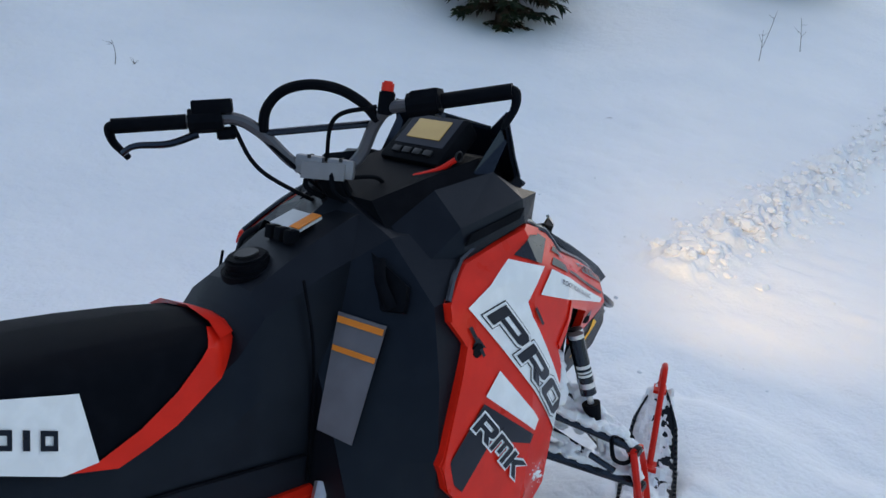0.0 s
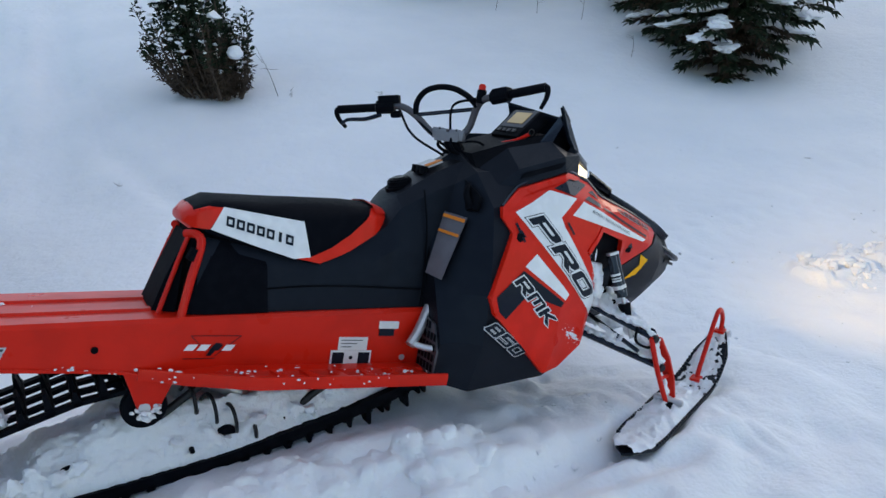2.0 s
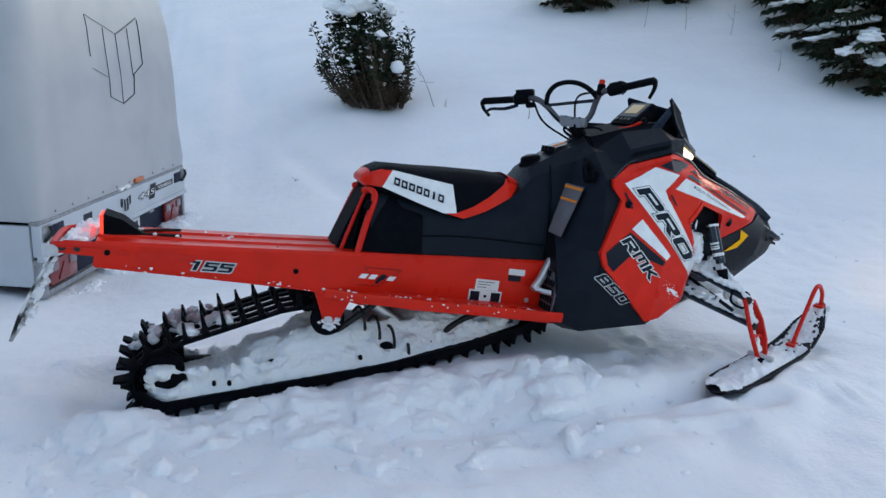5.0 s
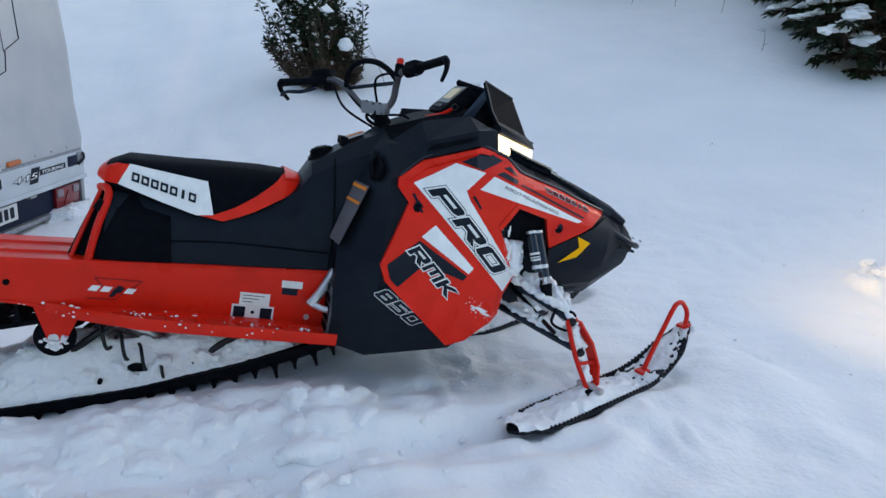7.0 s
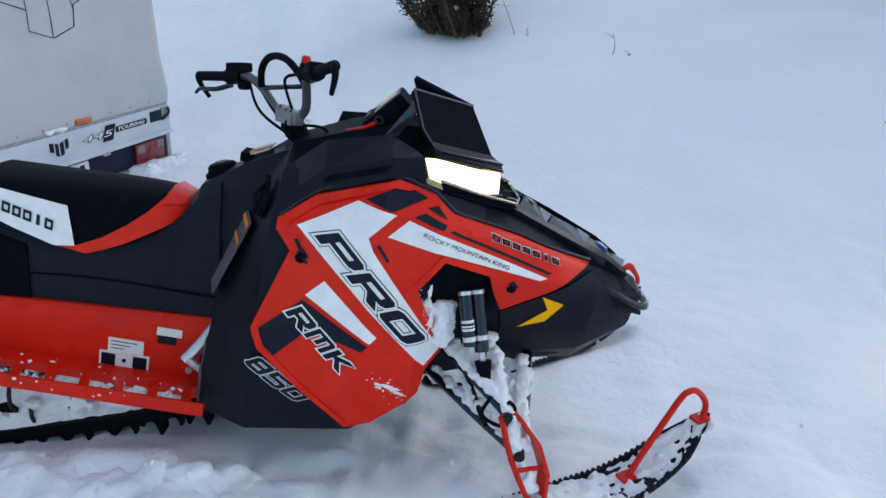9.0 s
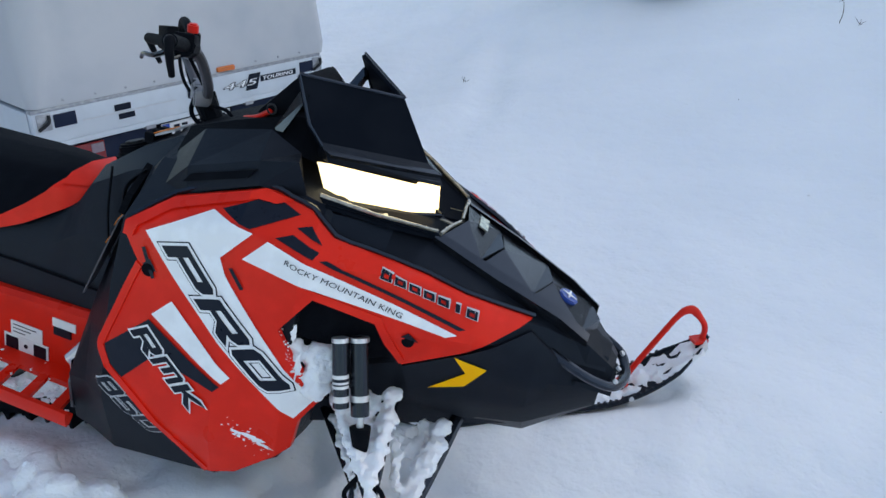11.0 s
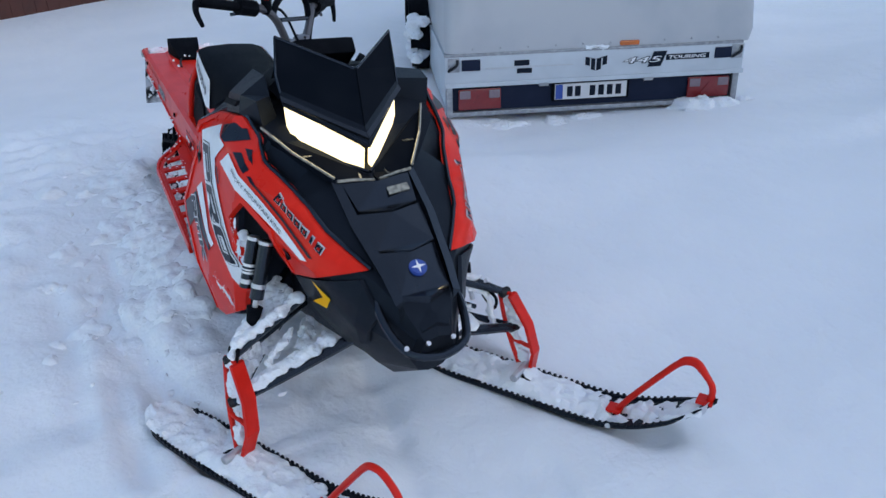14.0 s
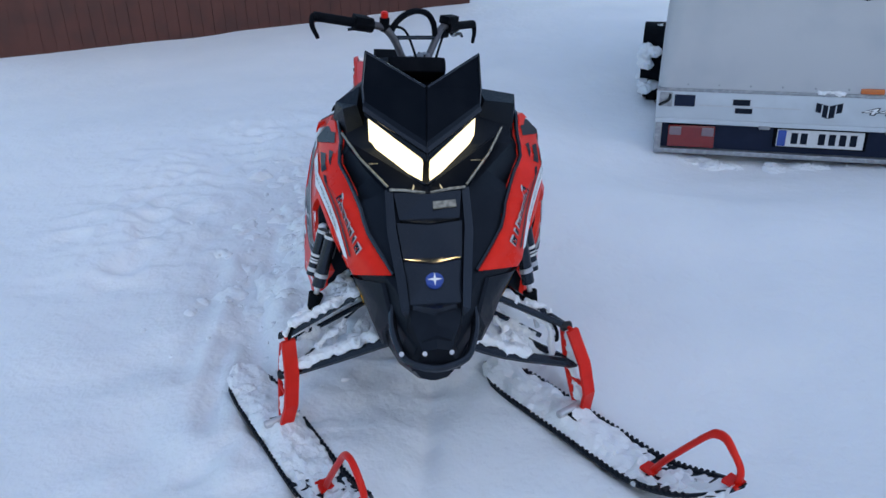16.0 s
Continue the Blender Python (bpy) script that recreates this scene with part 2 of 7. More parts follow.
def fused(bm, voxel, rough=0.55):
    """Clumps run together into one uneven mass."""
    me = bpy.data.meshes.new("mass")
    bm.to_mesh(me)
    bm.free()
    ob = bpy.data.objects.new("mass", me)
    scene.collection.objects.link(ob)
    mod = ob.modifiers.new("mass", "REMESH")
    mod.mode, mod.voxel_size = "VOXEL", voxel
    done = bpy.data.meshes.new_from_object(ob.evaluated_get(bpy.context.evaluated_depsgraph_get()))
    out = bmesh.new()
    out.from_mesh(done)
    bpy.data.objects.remove(ob)
    for m_ in (me, done):
        bpy.data.meshes.remove(m_)
    out.normal_update()
    bmesh.ops.smooth_vert(out, verts=out.verts, factor=0.5, use_axis_x=True, use_axis_y=True, use_axis_z=True)
    for v in out.verts:
        v.co += v.normal * voxel * rough * (2.2 * noise.noise(v.co * 26) + 2.4 * noise.noise(v.co * 62) + 1.6 * noise.noise(v.co * 120))
    return out


# ---- ground ----
def wave(x, y, size, seed):
    """Smooth noise over the plane, about -1 to 1."""
    rs = np.random.RandomState(seed)
    grid = rs.rand(128, 128) * 2 - 1
    u, v = x / size + rs.rand() * 64, y / size + rs.rand() * 64
    i, j = np.floor(u).astype(int), np.floor(v).astype(int)
    f, g = u - i, v - j
    f, g = f * f * (3 - 2 * f), g * g * (3 - 2 * g)
    i0, i1, j0, j1 = i % 128, (i + 1) % 128, j % 128, (j + 1) % 128
    return (grid[i0, j0] * (1 - f) + grid[i1, j0] * f) * (1 - g) + (grid[i0, j1] * (1 - f) + grid[i1, j1] * f) * g


def groove(x, y, a, b, width, soft=0.5):
    """1 along the line from a to b, falling to 0 at width from it."""
    ax, ay, bx, by = *a, *b
    d2 = (bx - ax) ** 2 + (by - ay) ** 2
    k = np.clip(((x - ax) * (bx - ax) + (y - ay) * (by - ay)) / d2, 0, 1)
    d = np.hypot(x - ax - k * (bx - ax), y - ay - k * (by - ay))
    s = np.clip((width - d) / (width * soft), 0, 1)
    return s * s * (3 - 2 * s)


def snow_height(x, y):
    x, y = np.asarray(x, float), np.asarray(y, float)
    d = 0.738 * x + 0.936 * y - 5.36
    z = 0.225 * np.log1p(np.exp(np.clip(d / 0.8, -30, 30))) * 0.8
    z = np.where(z > 3.0, 3.0 + (z - 3.0) * 0.35, z)
    z = np.minimum(z, 7 + 0.01 * np.hypot(x, y))
    low = np.clip((-x + 0.5) / 1.3, 0, 1)
    low = low * low * (3 - 2 * low)
    far = np.clip((-x - 1.5) / 2.5, 0, 1)
    z -= 0.17 * np.maximum(low * np.clip((y - 0.5) / 1.0, 0, 1), far)
    # dip round the trailer, and the bank of snow against it
    near = np.clip(1.6 - np.hypot(x - 1.5, y + 0.3) / 3.0, 0, 1)
    z += 0.02 * wave(x, y, 1.7, 1) + 0.014 * wave(x, y, 0.6, 2) + near * (0.012 * wave(x, y, 0.31, 14) + 0.005 * wave(x, y, 0.14, 15))
    z += 0.10 * wave(x, y, 5.0, 3) * np.clip((np.hypot(x - 1.5, y) - 3.5) / 4, 0, 1)
    hill = np.clip((d + 1.0) / 2.0, 0, 1)
    z += hill * (0.045 * wave(x, y, 1.5, 33) + 0.018 * wave(x, y, 0.7, 34))
    # trodden snow along the near side and under the track
    trod = np.maximum(groove(x, y, (-1.2, -0.90), (2.1, -0.90), 1.25, 0.8), groove(x, y, (-1.1, -0.05), (1.8, -0.05), 0.5, 0.5))
    lumps = 0.6 * wave(x, y, 0.16, 4) + 0.4 * wave(x, y, 0.075, 5) + 0.3 * np.abs(wave(x, y, 0.05, 6))
    patchy = np.clip(0.5 + 0.9 * wave(x, y, 0.55, 20), 0.15, 1)
    billow = 0.062 * (0.6 - np.abs(wave(x, y, 0.19, 16))) + 0.036 * (0.6 - np.abs(wave(x, y, 0.09, 19))) + 0.016 * lumps
    z += trod * patchy * billow
    # the ground rises along the track, and the skis stand a little higher
    ramp = np.clip((x - 0.05) / 1.1, 0, 1) * np.clip((2.2 - x) / 0.8, 0, 1)
    z += 0.095 * ramp * groove(x, y, (0.0, -0.05), (2.0, -0.05), 0.62, 0.5)
    # the bed that the track has pressed, up to the belt
    bed = np.interp(x, (-0.30, -0.05, 0.234, 0.52, 0.807, 1.017, 1.25), (-0.026, -0.002, 0.030, 0.060, 0.090, 0.114, 0.105)) - 0.075 * (y + 0.20)
    press = groove(x, y, (-0.22, -0.03), (1.10, -0.03), 0.36, 0.4)
    z = z * (1 - press) + press * (bed + 0.010 * wave(x, y, 0.09, 17) + 0.008 * wave(x, y, 0.05, 18))
    z += 0.048 * groove(x, y, (1.6, -0.62), (3.0, -0.25), 0.5, 0.8) + 0.02 * groove(x, y, (1.9, 0.35), (3.0, 0.7), 0.4, 0.8)
    z += 0.05 * groove(x, y, (-0.35, -0.36), (1.30, -0.34), 0.15, 0.9) * (0.7 + 0.7 * wave(x, y, 0.10, 7))
    z += 0.03 * groove(x, y, (-0.5, 0.33), (1.3, 0.33), 0.16, 0.9)
    z -= 0.020 * groove(x, y, (0.95, -0.42), (1.65, -0.42), 0.28, 0.8)
    # grooves where the skis slid, and the hollow before the body
    for side in (-0.47, 0.47):
        z -= 0.035 * groove(x, y, (1.45, side - 0.16), (2.25, side), 0.09, 0.6)
        z -= 0.03 * groove(x, y, (2.0, side - 0.12), (2.75, side + 0.24), 0.10, 0.7)
    z += 0.02 * groove(x, y, (1.3, -0.9), (3.2, -0.85), 0.5, 1.0) * wave(x, y, 0.22, 8)
    # broken snow under the nose
    rough = groove(x, y, (1.35, -0.42), (2.35, -0.20), 0.55, 0.9)
    z += rough * (0.022 * (0.5 - np.abs(wave(x, y, 0.15, 40))) + 0.016 * (0.5 - np.abs(wave(x, y, 0.075, 41))))
    # an older, crumbly track ahead of the sled
    old = groove(x, y, (4.6, 0.64), (14, 0.80), 0.30, 0.7)
    z += old * (0.014 + 0.080 * (np.abs(wave(x, y, 0.085, 9)) + 0.5 * wave(x, y, 0.045, 10)))
    z += 0.02 * groove(x, y, (3.6, 1.5), (12, 3.2), 0.25, 0.9) * (1 + wave(x, y, 0.2, 11))
    z += 0.012 * np.clip(1.4 - np.hypot(x - 5.5, y - 0.4) / 2.6, 0, 1) * wave(x, y, 0.11, 12)
    # drag marks beside and before the sled
    for k, (a, b, deep) in enumerate((((0.6, -0.60), (2.0, -0.60), 0.022), ((0.9, -0.73), (2.2, -0.70), 0.026), ((0.8, -0.86), (1.9, -0.82), 0.018), ((1.95, 0.06), (3.3, -0.08), 0.020), ((2.7, 0.35), (4.2, 0.15), 0.010))):
        z -= deep * groove(x, y + 0.03 * wave(x, y, 0.4, 30 + k), a, b, 0.065, 0.9)
    # paths worn down the hill behind the trailer
    for a, b in (((-0.62, 14.3), (0.23, 10.0)), ((0.23, 10.0), (0.76, 8.13)), ((0.76, 8.13), (1.25, 6.2))):
        z -= 0.07 * groove(x, y, a, b, 0.20, 0.9)
    z -= 0.05 * groove(x, y, (-0.67, 10.3), (0.2, 6.1), 0.20, 0.9)
    z -= 0.06 * groove(x, y, (0.4, 4.6), (1.0, 11.0), 0.35, 0.9)
    z -= 0.05 * groove(x, y, (1.3, 3.6), (0.9, 6.0), 0.22, 0.9)
    # snow drawn up round the trailer's back and the bush
    z -= 0.12 * groove(x, y, (-0.2, 2.2), (0.2, 4.4), 1.1, 0.8)
    z -= 0.06 * np.exp(-((x - 2.34) ** 2 + (y - 6.28) ** 2) / 0.14)
    z += 0.13 * np.exp(-((x - 1.72) ** 2 + (y - 6.12) ** 2) / 0.10)
    z -= 0.10 * np.exp(-((x - 7.5) ** 2 + (y - 4.3) ** 2) / 0.9)
    return z


def axis_steps(lo, hi, step, reach, growth=1.16):
    fine = list(np.arange(lo, hi, step))
    up, s = [hi], step
    while up[-1] < reach:
        s *= growth
        up.append(up[-1] + s)
    down, s = [], step
    at = lo
    while at > -reach:
        s *= growth
        at -= s
        down.append(at)
    return np.array(down[::-1] + fine + up)


gx, gy = axis_steps(-1.2, 7.5, 0.026, 900, 1.13), axis_steps(-1.6, 1.6, 0.026, 900, 1.12)
GX, GY = np.meshgrid(gx, gy, indexing="ij")
GZ = snow_height(GX, GY)
rows, cols = GX.shape
index = np.arange(rows * cols).reshape(rows, cols)
quads = np.stack([index[:-1, :-1], index[1:, :-1], index[1:, 1:], index[:-1, 1:]], -1).reshape(-1, 4)
me = bpy.data.meshes.new("ground")
me.from_pydata(np.stack([GX, GY, GZ], -1).reshape(-1, 3).tolist(), [], quads.tolist())
me.polygons.foreach_set("use_smooth", [True] * len(me.polygons))
me.materials.append(SNOW)
tagged(new("ground", me), "deep white snow, trodden round the sled and rising to a slope", "snow", kind="structure")


# ---- the snowmobile: its own axes run x ahead, y to its left, z up ----
sled = thing("snowmobile", "red, black and white mountain snowmobile with lit headlights, parked in snow", "snowmobile", LEAN)


def sp(name, bm, mat, parent=sled, label="", **more):
    # the nose is canted: its left half stands a little higher
    for v in bm.verts:
        if v.co.y > 0:
            k = min(1.0, max(0.0, (v.co.x - 1.55) / 0.25)) * min(1.0, max(0.0, (v.co.z - 0.45) / 0.15)) * min(1.0, max(0.0, (1.04 - v.co.z) / 0.08))
            v.co.z += 0.10 * v.co.y * k
    return part(name, bm, mat, parent, label, size=SIZE, **more)


# half sections of the bodywork from sill to crown: (out, up) at each x
SECTIONS = (
    (1.44, ((0.20, 0.10), (0.335, 0.115), (0.362, 0.27), (0.258, 0.47), (0.182, 0.60), (0.148, 0.70), (0.12, 0.78), (0, 0.83))),
    (1.50, ((0.20, 0.09), (0.345, 0.11), (0.375, 0.28), (0.35, 0.45), (0.255, 0.62), (0.168, 0.72), (0.13, 0.80), (0, 0.88))),
    (1.585, ((0.20, 0.06), (0.36, 0.09), (0.415, 0.28), (0.41, 0.46), (0.385, 0.62), (0.345, 0.767), (0.20, 0.88), (0, 0.95))),
    (1.90, ((0.20, 0.13), (0.375, 0.15), (0.41, 0.30), (0.40, 0.50), (0.37, 0.70), (0.345, 0.85), (0.27, 0.945), (0, 1.0))),
    (2.06, ((0.20, 0.24), (0.36, 0.26), (0.365, 0.40), (0.365, 0.50), (0.355, 0.70), (0.340, 0.80), (0.255, 0.908), (0, 0.914))),
    (2.28, ((0.10, 0.36), (0.17, 0.40), (0.20, 0.46), (0.24, 0.56), (0.285, 0.69), (0.252, 0.80), (0.125, 0.852), (0, 0.860))),
    (2.45, ((0.06, 0.34), (0.13, 0.40), (0.17, 0.48), (0.20, 0.58), (0.238, 0.68), (0.208, 0.745), (0.12, 0.795), (0, 0.805))),
    (2.60, ((0.04, 0.36), (0.10, 0.42), (0.14, 0.50), (0.165, 0.58), (0.155, 0.66), (0.125, 0.715), (0.07, 0.737), (0, 0.743))),
    (2.76, ((0.02, 0.50), (0.05, 0.51), (0.07, 0.54), (0.08, 0.58), (0.07, 0.62), (0.05, 0.65), (0.03, 0.66), (0, 0.67))),
)


def flank(x, z):
    """How far the bodywork stands out from the middle at x and z."""
    x = min(max(x, SECTIONS[0][0]), SECTIONS[-1][0])
    for (a, A), (b, B) in zip(SECTIONS, SECTIONS[1:]):
        if x <= b:
            k = (x - a) / (b - a)
            s = [((1 - k) * p[0] + k * q[0], (1 - k) * p[1] + k * q[1]) for p, q in zip(A[1:], B[1:])]
            break
    return float(np.interp(z, [q[1] for q in s], [q[0] for q in s]))


def left(x):
    """The left flank stands out further."""
    return 1.02 + 0.19 * min(1.0, max(0.0, (2.72 - x) / 0.25)) * min(1.0, max(0.0, (x - 1.56) / 0.16))


def drape(outline, side, proud=0.003, thick=0.0, step=0.02, skin=flank):
    """A sheet cut to an outline in (x, z), laid on the flank of that side."""
    bm = bmesh.new()
    bm.faces.new([bm.verts.new((x, 0, z)) for x, z in outline])
    xs, zs = [p[0] for p in outline], [p[1] for p in outline]
    lines = [x for x in np.arange(math.ceil(min(xs) / step) * step, max(xs), step)] + [x for x, _ in SECTIONS if min(xs) < x < max(xs)]
    cuts = [((x, 0, 0), (1, 0, 0)) for x in lines] + [((0, 0, z), (0, 0, 1)) for z in np.arange(math.ceil(min(zs) / step) * step, max(zs), step)]
    for co, no in cuts:
        bmesh.ops.bisect_plane(bm, geom=list(bm.verts) + list(bm.edges) + list(bm.faces), plane_co=co, plane_no=no)
    for v in bm.verts:
        v.co.y = side * (skin(v.co.x, v.co.z) * (left(v.co.x) if side > 0 and skin is flank else 1) + proud)
    if thick:
        made = bmesh.ops.extrude_face_region(bm, geom=list(bm.faces), use_keep_orig=True)["geom"]
        for v in made:
            if isinstance(v, bmesh.types.BMVert):
                v.co.y -= side * thick
    return bm


def mark_frame(at, side, proud, bar=False, skin=flank):
    """A plain hollow block, or a bar, laid on the flank: at(u, v) gives (x, z)."""
    bm = bmesh.new()
    for u0, u1, v0, v1 in ((0.3, 0.7, 0, 1),) if bar else ((0, 0.27, 0, 1), (0.73, 1, 0, 1), (0.27, 0.73, 0, 0.27), (0.27, 0.73, 0.73, 1)):
        vs = []
        for u, v in ((u0, v0), (u1, v0), (u1, v1), (u0, v1)):
            x, z = at(u, v)
            vs.append(bm.verts.new((x, side * (skin(x, z) * (left(x) if side > 0 and skin is flank else 1) + proud), z)))
        bm.faces.new(vs)
    return bm


# square-cut letters and figures, as plates in a unit cell
BOWL = ((0.24, 1), (0.88, 1), (1, 0.88), (1, 0.48), (0.88, 0.36), (0.24, 0.36), (0.24, 0.58), (0.74, 0.58), (0.74, 0.78), (0.24, 0.78))
HALF = ((0.5, 1), (0.12, 1), (0, 0.88), (0, 0.12), (0.12, 0), (0.5, 0), (0.5, 0.22), (0.26, 0.22), (0.26, 0.78), (0.5, 0.78))
STEM = ((0, 0), (0.24, 0), (0.24, 1), (0, 1))
ROUND = (HALF, tuple((1 - u, v) for u, v in HALF))
GLYPHS = {
    "P": (STEM, BOWL),
    "R": (STEM, BOWL, ((0.46, 0.36), (0.76, 0.36), (1.04, 0), (0.72, 0))),
    "O": ROUND,
    "0": ROUND,
    "8": ROUND + (((0.26, 0.40), (0.74, 0.40), (0.74, 0.60), (0.26, 0.60)),),
    "M": (((0, 0), (0.2, 0), (0.2, 0.8), (0.4, 0.8), (0.4, 0.2), (0.6, 0.2), (0.6, 0.8), (0.8, 0.8), (0.8, 0), (1, 0), (1, 0.88), (0.9, 1), (0, 1)),),
    "K": (STEM, ((0.24, 0.40), (0.24, 0.64), (0.68, 1), (1, 1), (0.50, 0.52), (1, 0), (0.68, 0), (0.34, 0.40))),
    "5": (((1, 1), (0, 1), (0, 0.42), (0.74, 0.42), (0.74, 0.2), (0, 0.2), (0, 0), (0.88, 0), (1, 0.12), (1, 0.50), (0.88, 0.62), (0.26, 0.62), (0.26, 0.8), (1, 0.8)),),
    "1": (((0.42, 0), (0.72, 0), (0.72, 1), (0.16, 1), (0.16, 0.78), (0.42, 0.78)),),
}


def grown(pts, by):
    """An outline pushed outward by a distance, mitred."""
    p = [Vector(q) for q in pts]
    area = sum(a.x * b.y - b.x * a.y for a, b in zip(p, p[1:] + p[:1]))
    out = []
    for a, b, c in zip(p[-1:] + p[:-1], p, p[1:] + p[:1]):
        n1, n2 = ((q.normalized().yx * Vector((1, -1))) for q in (b - a, c - b))
        m = (n1 + n2) / max(0.35, 1 + n1.dot(n2))
        out.append(b + m * (by if area > 0 else -by))
    return out


def plates(body, start, end, up, edge=0.0, gap=0.10, mirrored=False):
    """Outlines in a plane of the letters of body, along start to end, with their height and slant in up."""
    a, along, up = Vector(start), Vector(end) - Vector(start), Vector(up)
    if mirrored:
        a, along = a + along, -along
    w = 1.0 / (len(body) + gap * (len(body) - 1))
    for k, ch in enumerate(body):
        for shape in GLYPHS[ch]:
            yield grown([a + along * w * (k * (1 + gap) + u) + up * v for u, v in shape], edge)


def flank_text(body, start, end, up, side, proud=0.008, edge=0.0):
    """Words along the flank from start to end, both in (x, z); on the left flank they run the other way."""
    bm = bmesh.new()
    for k, outline in enumerate(plates(body, start, end, up, edge, mirrored=side > 0)):
        piece = drape([tuple(q) for q in outline], side, proud + 0.00015 * (k % 4))
        me = bpy.data.meshes.new("piece")
        piece.to_mesh(me)
        piece.free()
        bm.from_mesh(me)
        bpy.data.meshes.remove(me)
    return bm


def print_text(body, start, end, height, side, proud=0.008):
    """Small print along the flank in the built-in font."""
    a, b = Vector(start), Vector(end)
    along = b - a
    up = Vector((-along.y, along.x)).normalized() * height
    if side > 0:
        a, along = a + along, -along

    def place(u, v):
        p = a + along * u + up * v
        return (p.x, side * (flank(p.x, p.y) * (left(p.x) if side > 0 else 1) + proud), p.y)
    return write(bmesh.new(), body, place)


def crown(x, y):
    """Height of the hood at x, y from the middle."""
    for (a, A), (b, B) in zip(SECTIONS, SECTIONS[1:]):
        if x <= b:
            k = (x - a) / (b - a)
            s = [((1 - k) * p[0] + k * q[0], (1 - k) * p[1] + k * q[1]) for p, q in zip(A[4:], B[4:])]
            break
    return float(np.interp(abs(y), [q[0] for q in s[::-1]], [q[1] for q in s[::-1]]))


# body shell: a faceted black hull with a well for the shock on each side
def hull():
    bm = bmesh.new()
    rings = []
    for x, s in SECTIONS:
        s = [(max(0.0, y - 0.012), z) for y, z in s]
        rings.append([(x, -y, z) for y, z in s] + [(x, y * left(x), z) for y, z in s[-2::-1]])
        if x == 2.06:
            for xx, k in ((2.075, 0.0), (2.20, 1.0)):
                w = ((0.10, 0.30 + 0.05 * k), (0.17, 0.33 + 0.05 * k), (0.18, 0.42), (0.19, 0.50), (0.20, 0.66), (0.325 - 0.035 * k, 0.745), (0.245 - 0.08 * k, 0.895 - 0.027 * k), (0, 0.908 - 0.030 * k))
                rings.append([(xx, -y, z) for y, z in w] + [(xx, y * left(xx), z) for y, z in w[-2::-1]])
    loft(bm, rings)
    return bm


sp("body_shell", hull(), PLASTIC, label="black moulded plastic body shell", sharp=18)

